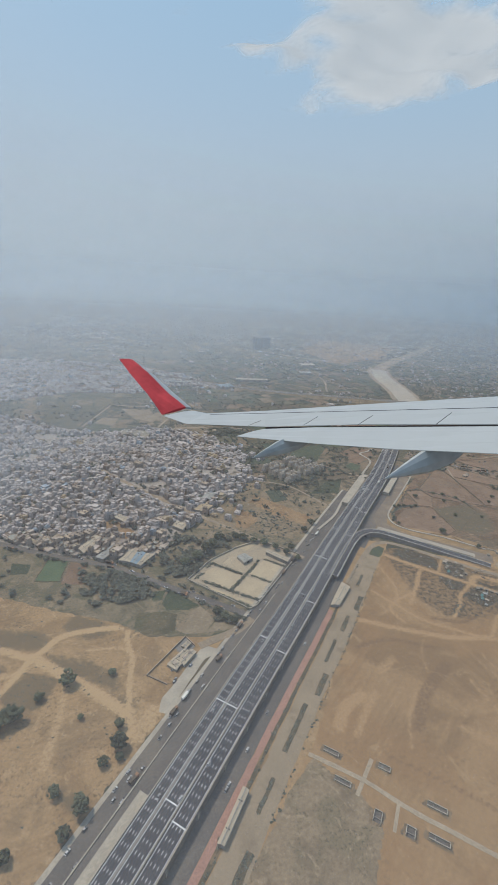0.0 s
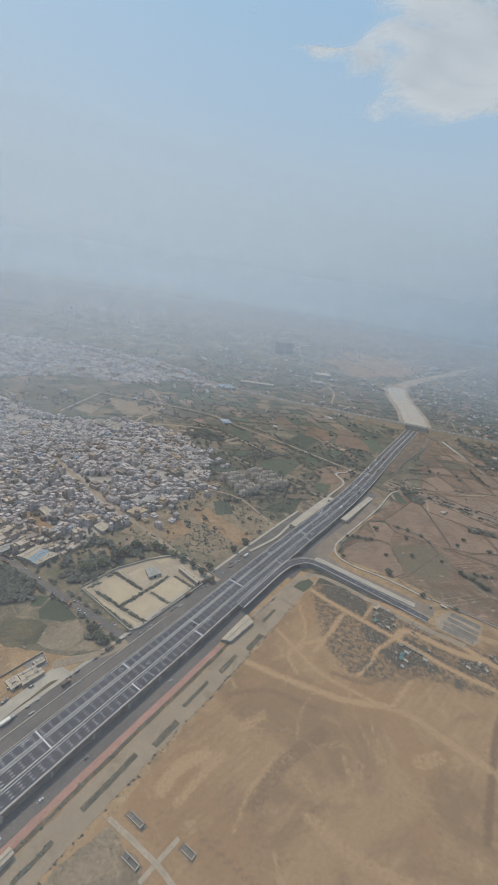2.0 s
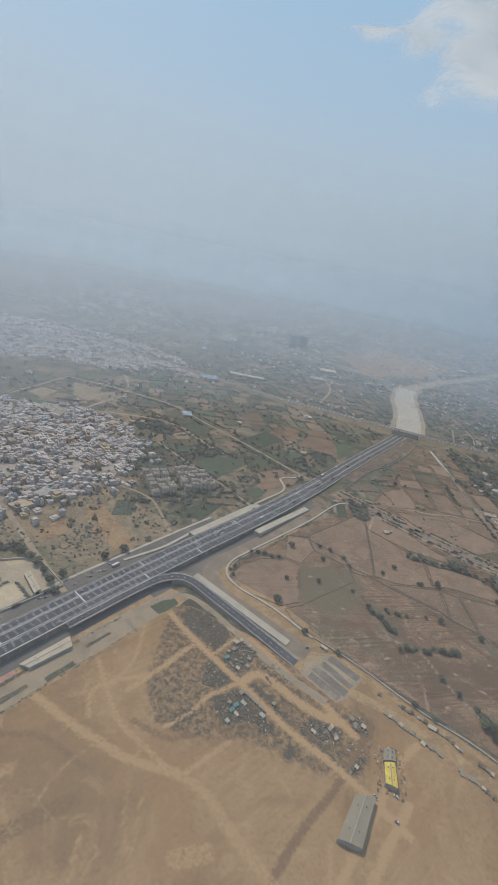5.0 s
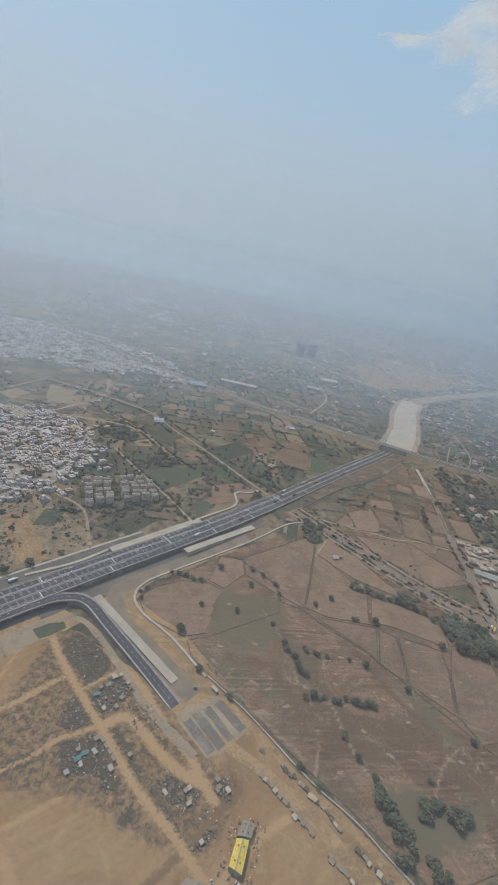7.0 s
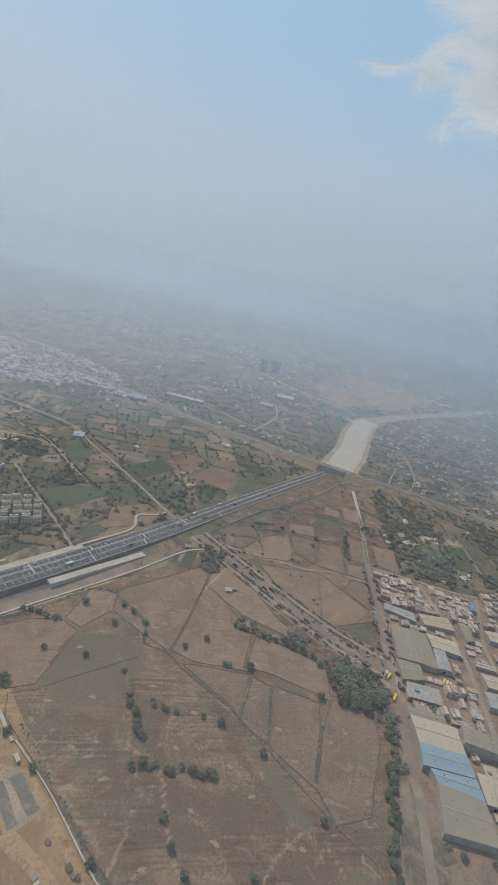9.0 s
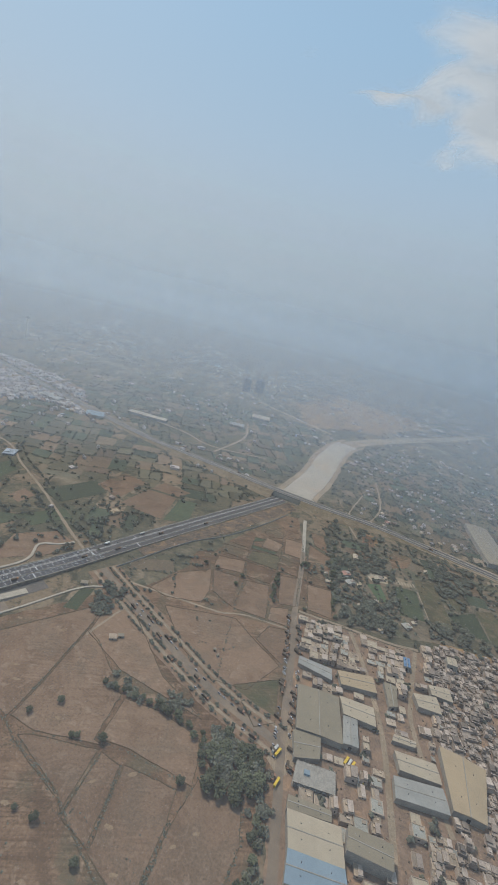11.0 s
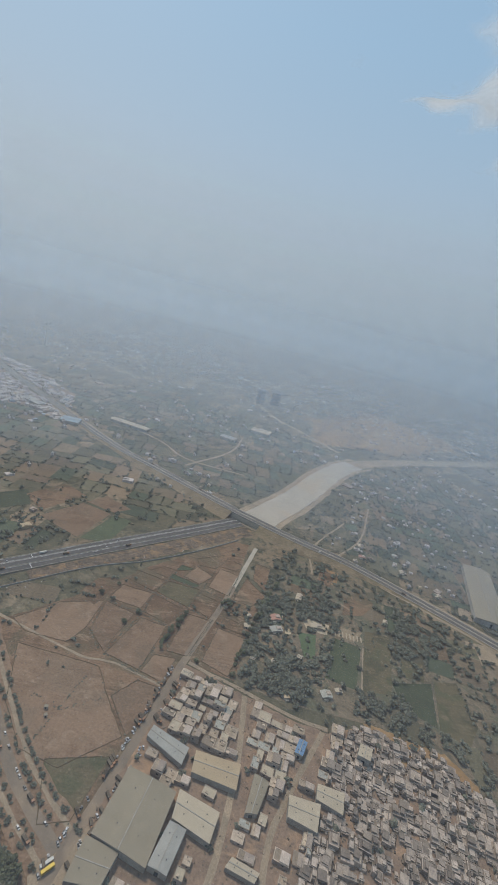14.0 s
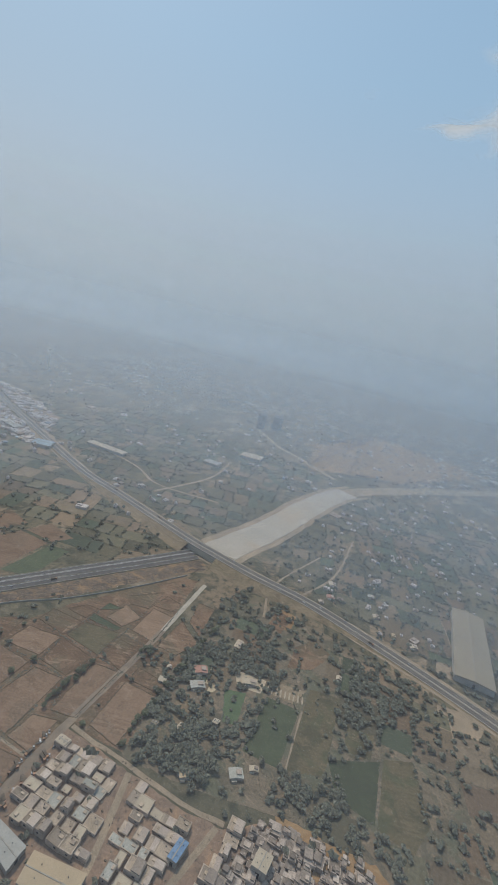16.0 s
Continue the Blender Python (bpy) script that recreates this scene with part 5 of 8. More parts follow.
lane("site_fence", spline([(178, 425), (203, 482), (225, 514), (246, 556), (262, 596)], 5), -0.12, 0.12, M["tin_bluegrey"], "blue-grey sheet site fence", 0.8)
# mosaic of small farm plots north of the expressway and east of the villas
random.seed(14)
PLOTS = {k: Geo() for k in ("fallow", "stubble", "olive", "green")}
PLOT_EDGES = []


def mosaic(x0, x1, y0, y1, turn, pick):
    c, s = math.cos(turn), math.sin(turn)
    cx, cy = (x0 + x1) / 2, (y0 + y1) / 2
    half = math.hypot(x1 - x0, y1 - y0) / 2

    def split(u0, u1, v0, v1):
        du, dv = u1 - u0, v1 - v0
        if du > 34 or dv > 34 or (du > 21 and dv > 16 and random.random() < 0.85):
            k = random.uniform(0.35, 0.65)
            if du > dv * random.uniform(0.7, 1.2):
                split(u0, u0 + du * k, v0, v1)
                split(u0 + du * k, u1, v0, v1)
            else:
                split(u0, u1, v0, v0 + dv * k)
                split(u0, u1, v0 + dv * k, v1)
            return
        q = []
        for u, v in ((u0, v0), (u1, v0), (u1, v1), (u0, v1)):
            x, y = cx + c * u - s * v, cy + s * u + c * v
            q.append((x + 9 * noise.noise((x * 0.012, y * 0.012, 3.0)), y + 9 * noise.noise((x * 0.012, y * 0.012, 8.0))))
        m = (sum(p[0] for p in q) / 4, sum(p[1] for p in q) / 4)
        if not (x0 < m[0] < x1 and y0 < m[1] < y1) or inside(TOWN, *m) or inside(TOWN_FAR, *m) or used(*m):
            return
        q = [(p[0] + (m[0] - p[0]) * 0.04, p[1] + (m[1] - p[1]) * 0.04) for p in q]
        PLOT_EDGES.append(q)
        if any(used(p[0] + (m[0] - p[0]) * k, p[1] + (m[1] - p[1]) * k) for p in q for k in (0.0, 0.5)):
            return
        PLOTS[random.choice(pick)].poly_prism(q, -0.2, 0.05 + random.uniform(0, 0.008))
    split(-half, half, -half, half)


mosaic(-130, 250, 415, 1000, 0.42, ("fallow", "stubble", "stubble", "olive", "olive", "olive", "green", "green", "green"))
mosaic(312, 560, 490, 1000, 0.30, ("fallow", "stubble", "stubble", "olive", "olive", "green", "green"))
mosaic(14, 112, 310, 415, 0.42, ("stubble", "olive", "green"))
for k, gg in PLOTS.items():
    thing("farm_plots", gg, M["plot_" + k], {"fallow": "bare brown farm plots between hedges", "stubble": "dry stubble farm plots between hedges", "olive": "olive grass farm plots between hedges",
                                             "green": "dark green crop plots between hedges"}[k], "field", kind="structure")


# ---------------------------------------------------------------- trees and bushes
ICO = bmesh.new()
bmesh.ops.create_icosphere(ICO, subdivisions=1, radius=1.0)
ICO_V = np.array([v.co[:] for v in ICO.verts])
ICO_F = np.array([[v.index for v in f.verts] for f in ICO.faces])
ICO.free()
OCT_V = np.array([(1, 0, 0), (-1, 0, 0), (0, 1, 0), (0, -1, 0), (0, 0, 1), (0, 0, -1)], float)
OCT_F = np.array([(0, 2, 4), (2, 1, 4), (1, 3, 4), (3, 0, 4), (2, 0, 5), (1, 2, 5), (3, 1, 5), (0, 3, 5)])
rng = np.random.default_rng(7)


def clumps(n, rx, rz, z0, size, seed, bv=ICO_V, bf=ICO_F):
    """A crown: n rough leaf clumps set round an uneven ellipsoid."""
    r = np.random.default_rng(seed)
    vs, fs, base = [], [], 0
    for i in range(n):
        d = r.normal(size=3)
        d /= np.linalg.norm(d)
        k = r.uniform(0.45, 1.0)
        c = np.array([d[0] * rx * k, d[1] * rx * k, z0 + d[2] * rz * k])
        s = size * r.uniform(0.6, 1.25)
        a = r.uniform(0, 6.28)
        v = bv @ np.array([(math.cos(a), math.sin(a), 0), (-math.sin(a), math.cos(a), 0), (0.2, 0.1, 1)])
        vs.append(v * (1 + r.uniform(-0.38, 0.38, size=(len(bv), 1))) * s * np.array([1, 1, 0.8]) + c)
        fs.append(bf + base)
        base += len(bv)
    return np.vstack(vs), np.vstack(fs)


def spread(protos, places):
    """Copies of small meshes (verts, faces) at places of x, y, z, sx, sy, sz, turn, which proto: one joined mesh."""
    vs, fs, base = [], [], 0
    places = np.asarray(places, float)
    for k, (pv, pf) in enumerate(protos):
        p = places[places[:, 7].astype(int) == k]
        if not len(p):
            continue
        c, s = np.cos(p[:, 6])[:, None], np.sin(p[:, 6])[:, None]
        x, y, z = pv[None, :, 0] * p[:, 3:4], pv[None, :, 1] * p[:, 4:5], pv[None, :, 2] * p[:, 5:6]
        v = np.stack([p[:, 0:1] + c * x - s * y, p[:, 1:2] + s * x + c * y, p[:, 2:3] + z], -1).reshape(-1, 3)
        f = (pf[None] + (np.arange(len(p)) * len(pv))[:, None, None]).reshape(-1, pf.shape[1]) + base
        vs.append(v)
        fs.append(f)
        base += len(v)
    return np.vstack(vs), np.vstack(fs)


CROWNS = [clumps(90, 1.0, 0.66, 1.15, 0.21, 10 + i) for i in range(5)]
LOW = [clumps(5, 0.66, 0.42, 0.8, 0.56, 40 + i, OCT_V, OCT_F) for i in range(6)]
BUSH = [clumps(4, 0.55, 0.25, 0.35, 0.56, 60 + i, OCT_V, OCT_F) for i in range(4)]
CROWN_MESH = [fast_mesh("crown", v, f, M["leaf"]) for v, f in CROWNS]
tg = Geo().tube(0, 0, -0.1, 0.13, 0.08, 0.95, 6)
for a in (0.4, 2.5, 4.5):
    b = len(tg.v)
    tip = Vector((0.45 * math.cos(a), 0.45 * math.sin(a), 1.25))
    for c, r in ((Vector((0, 0, 0.7)), 0.05), (tip, 0.025)):
        tg.v += [(c.x + r * math.cos(t), c.y + r * math.sin(t), c.z) for t in (0, 2.1, 4.2)]
    tg.f += [(b, b + 1, b + 4, b + 3), (b + 1, b + 2, b + 5, b + 4), (b + 2, b, b + 3, b + 5)]
TRUNK_MESH = tg.mesh("trunk", M["bark"])
n_trees = [0]


GROVES = []      # trees past counting


def tree(x, y, r, label="broad dark green tree standing on dry ground", group=""):
    k = n_trees[0] % 5
    n_trees[0] += 1
    high, turn = r * random.uniform(0.75, 1.0), random.uniform(0, 6.28)
    if n_trees[0] > 296:
        GROVES.append((x, y, 0, r, r, high, turn, k % 3))
        return
    base = tagged(new("tree", None), label, "tree", group)
    base.matrix_world = Matrix.LocRotScale((x, y, 0), Euler((0, 0, turn)), Vector((r, r, high)))
    for nm, me in (("trunk", TRUNK_MESH), ("crown", CROWN_MESH[k])):
        ob = new(nm, me)
        ob.parent = base


random.seed(11)
for x, y, r in ((-62, 133, 3.4), (-35, 108, 3.0), (-37, 115.6, 2.0), (-39, 102, 1.9), (-70, 125, 2.0), (-76, 116, 4.0), (-80, 112, 3.2), (-51, 92, 2.0), (-41, 87.5, 2.6),
                (-58, 75, 2.0), (-44, 81, 2.2), (-52, 118, 1.2), (-46, 138, 1.8), (-43, 91, 1.7), (-83, 106, 3.0), (-66, 84, 1.6), (-90, 100, 2.6), (-34, 104, 1.5)):
    tree(x, y, r, "dark thorn tree on sandy scrubland")
for x, y, r in ((-15, 229, 3.5), (-8.5, 243, 3.2), (7, 245, 3.0), (20, 240, 2.8), (33.6, 231, 2.4), (37, 237, 2.2), (48, 259, 2.2), (54, 270, 2.6), (-20, 221, 3), (-26, 214, 3), (-12, 236, 3),
                (2, 246, 2.4), (14, 243, 2.5), (27, 236, 2.2), (-5, 176, 2.6), (-1, 173, 2.4), (3, 171, 2.0), (40, 226, 2)):
    tree(x, y, r, "leafy green tree beside the school wall")
for x, y, r in ((145, 266, 2.6), (146, 321, 2.2), (147.5, 287, 1.4), (131, 304, 1.5), (127, 303, 1.4), (123, 302, 1.4), (136, 303, 1.5), (140, 304, 1.4), (180, 323, 1.6), (164, 329, 1.6),
                (117, 284, 1.2), (118, 276, 1.2), (115, 280, 1.1), (213, 328, 1.7), (229, 318, 1.4), (239, 321, 2.0), (235, 287, 1.8), (227, 287, 1.2), (275, 320, 1.9), (262, 242, 1.3), (255, 282, 1.7),
                (228, 246, 1.7), (234, 239, 1.5), (241, 234, 1.5), (184, 316, 1.2), (166, 292, 1.6), (162, 249, 1.7), (179, 242, 1.5), (213, 226, 1.6), (221, 222, 1.5), (282, 267, 1.6), (167, 315, 1.7), (171, 327, 1.5), (186, 292, 1.3), (205, 318, 1.5), (227, 317, 1.4)):
    tree(x, y, r, "dark tree standing in a brown field")


def grove(line, n, wide, lo, hi, label, group):
    """n trees scattered along a line of (x, y)."""
    ln = [(*p, 0.0) for p in line]
    for k in range(n):
        (x, y, _), a = along(ln, length(ln) * (k + random.random()) / n)
        o = random.gauss(0, wide)
        tree(x + math.sin(a) * o, y - math.cos(a) * o, random.uniform(lo, hi), label, group)


BUSHY = "rounded dark bush clump on a stubble field"
grove([(194, 283), (200, 276), (208, 266)], 9, 0.7, 1.0, 1.8, BUSHY, "bush clumps on the stubble")
grove([(203, 282), (216, 284)], 5, 0.6, 0.9, 1.5, BUSHY, "bush clumps on the stubble")
grove([(209, 256), (224, 262)], 7, 0.9, 1.0, 1.9, BUSHY, "bush clumps on the stubble")
grove([(227, 264), (241, 265)], 8, 0.8, 1.2, 1.8, BUSHY, "bush clumps on the stubble")
grove([(242, 231), (247, 224), (252, 217), (248, 211)], 14, 1.8, 1.3, 2.4, BUSHY, "bush clumps on the stubble")
grove([(257, 226), (262, 232), (276, 234)], 14, 2.0, 1.3, 2.6, BUSHY, "bush clumps on the stubble")
grove([(258, 215), (265, 210)], 6, 1.4, 1.3, 2.0, BUSHY, "bush clumps on the stubble")
grove([(277, 489), (278, 470), (279, 452)], 14, 0.9, 0.9, 1.8, "dark hedge tree between brown fields", "field hedge trees")
grove([(323, 458), (318, 490), (316, 513), (311, 562)], 24, 1.2, 1.2, 2.2, "dark hedge tree beside a lane", "lane hedge trees")
for x, y in ((228, 481), (226, 467), (254, 468), (253, 456), (293, 516), (290, 511), (302, 458), (291, 514), (295, 513)):
    tree(x, y, random.uniform(1.3, 2.0), "dark tree on a field boundary")
grove([(223, 345), (240, 347), (254, 346), (275, 342), (281, 330)], 22, 0.9, 1.2, 2.1, "dense green tree in a field-edge row", "trees along the field edge")
for k in range(46):      # wood by the junction
    for _ in range(30):
        x, y = random.uniform(278, 308), random.uniform(322, 352)
        if inside([(284, 322), (279, 341), (288, 351), (302, 345), (306, 330), (296, 322)], x, y):
            tree(x, y, random.uniform(2.0, 3.0), "crowded green tree in a small wood", "small wood")
            break
for k in range(40):      # belt along the street
    x, y = 309 + 0.02 * k + random.uniform(-3.5, 0.5), 322 - 2.2 * k + random.uniform(-1, 1)
    tree(x, y, random.uniform(1.2, 2.2), "dusty green tree in the belt along the street", "street tree belt")
DL = length(DIRT)
for k in range(170):
    (x, y, _), a = along(DIRT, random.uniform(5, DL - 8))
    o = random.choice((-8.6, -8.4, -4.6, -3.6, 3.6, 4.2, 7.8, 8.2)) + random.uniform(-0.4, 0.4)
    tree(x + math.sin(a) * o, y - math.cos(a) * o, random.uniform(0.5, 1.1), "dusty roadside tree beside the earth track", "roadside trees")
for k in range(9):
    tree(190 + random.uniform(-6, 7), 402 + random.uniform(-8, 4), random.uniform(1.8, 2.8), "green tree in a clump by the road end", "clump by the road end")
GROVE = [(318, 490), (323, 502), (337, 501), (355, 493), (363, 483), (364, 466), (354, 463), (341, 468), (326, 458), (322, 480)]
for k in range(130):
    x, y = random.uniform(318, 364), random.uniform(458, 503)
    if inside(GROVE, x, y) and not (322 < x < 341 and 476 < y < 490):
        tree(x, y, random.uniform(1.8, 3.0), "dark green garden tree among the villas", "villa garden trees")

def thicket(n, lo, hi, *xy):
    """Trees past counting inside a polygon."""
    pts = [(xy[i], xy[i + 1]) for i in range(0, len(xy), 2)]
    for _ in range(n):
        x, y = random.uniform(min(xy[0::2]), max(xy[0::2])), random.uniform(min(xy[1::2]), max(xy[1::2]))
        if inside(pts, x + random.gauss(0, 2), y + random.gauss(0, 2)) and used(x, y) not in (1, 3) and noise.noise((x * 0.11, y * 0.11, 44.0)) > -0.22:
            r = random.uniform(lo * 0.8, hi)
            GROVES.append((x, y, 0, r, r, r * random.uniform(0.7, 0.95), random.uniform(0, 6.28), random.randrange(3)))


thicket(60, 1.2, 2.2, 396, 578, 404, 578, 411, 528, 404, 526)
thicket(110, 1.2, 2.2, 330, 604, 330, 622, 368, 610, 440, 612, 450, 606, 440, 600, 368, 598)
thicket(130, 1.3, 2.4, 384, 494, 386, 501, 410, 502, 432, 502, 470, 492, 470, 480, 436, 490, 410, 491)
thicket(80, 1.3, 2.4, 334, 540, 338, 570, 354, 580, 360, 550, 350, 533)
thicket(120, 1.3, 2.4, 398, 600, 436, 606, 444, 583, 417, 562, 403, 575)
thicket(60, 1.2, 2.2, 312, 512, 312, 545, 322, 545, 324, 512)
thicket(70, 1.2, 2.2, 356, 492, 362, 535, 368, 535, 368, 494)
thicket(110, 1.0, 2.0, -93, 187, -86, 178, -64, 179, -54, 179, -52, 187, -60, 205, -76, 212, -76, 194)
thicket(260, 1.1, 2.1, -84, 207, -71, 206, -60, 204, -50, 202, -40, 198, -46, 182, -55, 180, -66, 188)
thicket(330, 1.2, 2.2, -39, 212, -33, 222, -15, 243, 3, 247, -2, 238, -14, 222, -24, 203, -33, 206)
thicket(22, 1.2, 2.0, -7, 178, 2, 178, 3, 171, -3, 171)
thicket(60, 0.9, 1.7, -160, 184, -112, 186, -108, 194, -122, 198, -160, 215)
thicket(60, 1.3, 2.4, -46, 216, -30, 250, -18, 250, -24, 205, -34, 204)
thicket(90, 1.1, 2.0, 14, 322, 40, 320, 70, 316, 96, 360, 90, 400, 60, 402, 24, 350)
thicket(120, 1.0, 2.0, 86, 400, 120, 380, 150, 440, 130, 470, 100, 440)
for ln in (spline(LANE_A, 3), spline(LANE_B, 3), spline(LANE_C, 3), [(x, y, 0) for x, y, z in DIAGONAL[:60]]):
    total = length(ln)
    wide = 7.5 if len(ln) > 58 else 1.9
    for k in range(int(total / 1.7)):
        (x, y, _), a = along(ln, random.uniform(0, total))
        o = random.choice((-1, 1)) * (wide + random.uniform(-0.4, 0.8))
        r = random.uniform(0.7, 1.4)
        GROVES.append((x + math.sin(a) * o, y - math.cos(a) * o, 0, r, r, r, random.uniform(0, 6), k % 3))
thicket(150, 1.3, 2.4, -33, 459, -32, 482, -6, 488, 13, 466, 2, 447, -18, 445)
thicket(110, 1.2, 2.2, 38, 423, 49, 457, 66, 441, 57, 419)
thicket(110, 0.8, 1.5, 20, 338, 35, 372, 60, 392, 80, 386, 80, 352, 58, 332, 42, 322)
thicket(90, 1.1, 2.0, 36, 372, 56, 388, 87, 370, 80, 356)
thicket(105, 1.5, 2.7, 318, 491, 322, 503, 338, 503, 342, 494, 358, 485, 368, 495, 372, 488, 362, 462, 348, 466, 327, 459, 327, 478)
thicket(100, 1.3, 2.5, 326, 570, 352, 580, 369, 548, 357, 538, 344, 542)
thicket(60, 1.2, 2.2, 315, 542, 322, 554, 337, 549, 333, 532)
thicket(95, 1.2, 2.3, 384, 493, 397, 501, 414, 507, 428, 500, 411, 486, 390, 486)
thicket(130, 1.3, 2.5, 396, 594, 420, 608, 433, 538, 417, 533, 401, 565)
thicket(120, 1.2, 2.2, 316, 494, 322, 512, 316, 537, 313, 577, 308, 611, 303, 611, 309, 560, 312, 510)
for k in range(150):
    (x, y, _), a = along(DIRT, random.uniform(0, DL))
    o = random.choice((-3.9, 3.9, -8.4, 7.8)) + random.uniform(-0.4, 0.4)
    r = random.uniform(0.55, 1.0)
    GROVES.append((x + math.sin(a) * o, y - math.cos(a) * o, 0, r, r, r, random.uniform(0, 6), k % 3))
NL = length(NLANE)
for k in range(90):
    (x, y, _), a = along(NLANE, random.uniform(0, NL))
    o = random.choice((-3.4, 3.4)) + random.uniform(-0.6, 0.6)
    r = random.uniform(0.7, 1.3)
    GROVES.append((x + math.sin(a) * o, y - math.cos(a) * o, 0, r, r, r, random.uniform(0, 6), k % 3))

# woods, hedges and far trees, past counting
MIDDLE = [clumps(26, 1.05, 0.56, 0.92, 0.39, 80 + i, OCT_V, OCT_F) for i in range(3)]
rows = []
for _ in range(57000):
    y = 170 + 1250 * rng.random() ** 1.5
    x = rng.uniform(-520 - 0.25 * y, 560 + 0.3 * y)
    if used(x, y) or (rng.random() < 0.55 and inside([(155, 1160), (212, 1500), (485, 1420), (345, 1120), (218, 1005)], x, y)):
        continue
    if inside(TOWN, x, y) or inside(TOWN_FAR, x, y):
        keep = 0.2
    elif inside(SLUM, x, y):
        keep = 0.10
    elif y < 300 and -30 < x < 60:
        keep = 0.10 if y > 250 else 0.0
    elif x > 95 and y < 330 and x < 320:
        keep = 0.0
    elif inside([(95, 250), (110, 300), (190, 480), (255, 600), (290, 520), (300, 400), (312, 330), (312, 230), (160, 240)], x, y):
        keep = 0.03
    elif y < 256 and x > 30:
        keep = 0.0
    elif x < 20 and y < 182:
        keep = 0.0
    elif -130 < x < 12 and y < 214:
        keep = 0.10
    elif x > 320 and 640 < y < 900:
        keep = 0.35 + 1.2 * max(0.0, noise.noise((x * 0.03, y * 0.03, 2.0)))
    elif x > 300 and 485 < y < 760:
        keep = 0.30 + 1.9 * max(0.0, noise.noise((x * 0.028, y * 0.028, 2.0)) + 0.05)
    else:
        n = noise.noise((x * 0.018, y * 0.018, 0.3)) + 0.7 * noise.noise((x * 0.06, y * 0.06, 4.0))
        keep = 0.03 + 1.0 * max(0.0, n - 0.04)
    if rng.random() < keep:
        s = rng.uniform(1.0, 2.3) * (1 + y / 2500)
        rows.append((x, y, -0.1, s, s, s * rng.uniform(0.7, 1.0), rng.uniform(0, 6.28), rng.integers(0, 6)))
for q in PLOT_EDGES:      # hedgerow trees round the small plots
    for (x0, y0), (x1, y1) in zip(q, q[1:] + q[:1]):
        heavy = noise.noise((x0 * 0.05, y1 * 0.05, 41.0)) + 0.28
        if heavy < 0 or rng.random() < 0.35:
            continue
        for k in range(int(math.hypot(x1 - x0, y1 - y0) / 1.9)):
            if rng.random() < 0.25 + heavy:
                t = rng.random()
                x, y = x0 + (x1 - x0) * t + rng.normal() * 0.5, y0 + (y1 - y0) * t + rng.normal() * 0.5
                if used(x, y) in (0, 2):
                    s = rng.uniform(0.7, 1.7)
                    rows.append((x, y, -0.1, s, s, s * rng.uniform(0.7, 1.0), rng.uniform(0, 6.28), rng.integers(0, 6)))
v, f = spread(LOW, rows)
tagged(new("woodland", fast_mesh("woodland", v, f, M["leaf_far"])), "scattered dark green trees and groves across hazy farmland", "trees", kind="stuff")

rows = []
def bush(x, y, lo=0.3, hi=0.7):
    s = rng.uniform(lo, hi)
    rows.append((x, y, 0, s, s, s * 0.75, rng.uniform(0, 6), rng.integers(0, 4)))


for x0, y0, x1, y1, n in ((10, 286, 44, 262, 70), (14, 262, 46, 240, 60), (30, 318, 70, 296, 70), (0, 296, 16, 318, 40), (-20, 262, 4, 250, 40), (22, 284, 34, 268, 60)):
    for _ in range(n):
        t = rng.random()
        bush(x0 + (x1 - x0) * t + rng.normal() * 4.5, y0 + (y1 - y0) * t + rng.normal() * 4.5, 0.4, 1.3)
for pts in FIELDS:
    for a, b in zip(pts, pts[1:] + pts[:1]):
        heavy = noise.noise((a[0] * 0.07, b[1] * 0.07, 6.0)) + 0.12
        for k in range(int(math.hypot(b[0] - a[0], b[1] - a[1]) * 1.6)):
            if rng.random() < 0.12 + 0.8 * heavy:
                t = rng.random()
                bush(a[0] + (b[0] - a[0]) * t + rng.normal() * 0.35, a[1] + (b[1] - a[1]) * t + rng.normal() * 0.35, 0.2, 0.55)


def hedge(per_metre, wide, hi, *xy):
    """A thin line of bushes through points."""
    for i in range(0, len(xy) - 2, 2):
        d = math.hypot(xy[i + 2] - xy[i], xy[i + 3] - xy[i + 1])
        for k in range(int(d * per_metre)):
            t = rng.random()
            bush(xy[i] + (xy[i + 2] - xy[i]) * t + rng.normal() * wide, xy[i + 1] + (xy[i + 3] - xy[i + 1]) * t + rng.normal() * wide, 0.22, hi)


hedge(2.6, 0.22, 0.5, 184, 311, 199, 311, 208, 306.5, 237, 296.5, 262, 282, 288, 267.5)
hedge(1.6, 0.3, 0.6, 196, 372, 199, 331, 199, 311)
hedge(2.2, 0.25, 0.55, 241.5, 317, 242, 291)
hedge(2.2, 0.25, 0.55, 251.5, 316, 256.5, 287)
hedge(1.8, 0.35, 0.7, 277.5, 306, 277.5, 279, 287, 267)
hedge(1.2, 0.3, 0.5, 236, 320, 250, 322, 280, 320.5)
hedge(1.5, 0.4, 0.6, 280, 325, 299, 329, 304, 310, 301, 288)
hedge(1.5, 0.4, 0.7, 260, 431, 282, 432, 297, 434)
hedge(1.3, 0.35, 0.6, 262, 424, 266, 396, 270, 374)
hedge(1.0, 0.5, 0.6, 279, 413, 268, 396, 250, 394)
hedge(1.6, 0.35, 0.65, 233, 465, 254, 468, 275, 471, 285, 454)
hedge(1.6, 0.35, 0.65, 229, 487, 251, 490, 275, 492, 293, 493)
hedge(1.6, 0.35, 0.65, 249, 508, 272, 515, 289, 517)
hedge(1.6, 0.35, 0.65, 259, 431, 256, 469, 250, 490, 248, 520)
hedge(1.6, 0.35, 0.65, 281, 433, 276, 470, 275, 493, 272, 520, 267, 548)
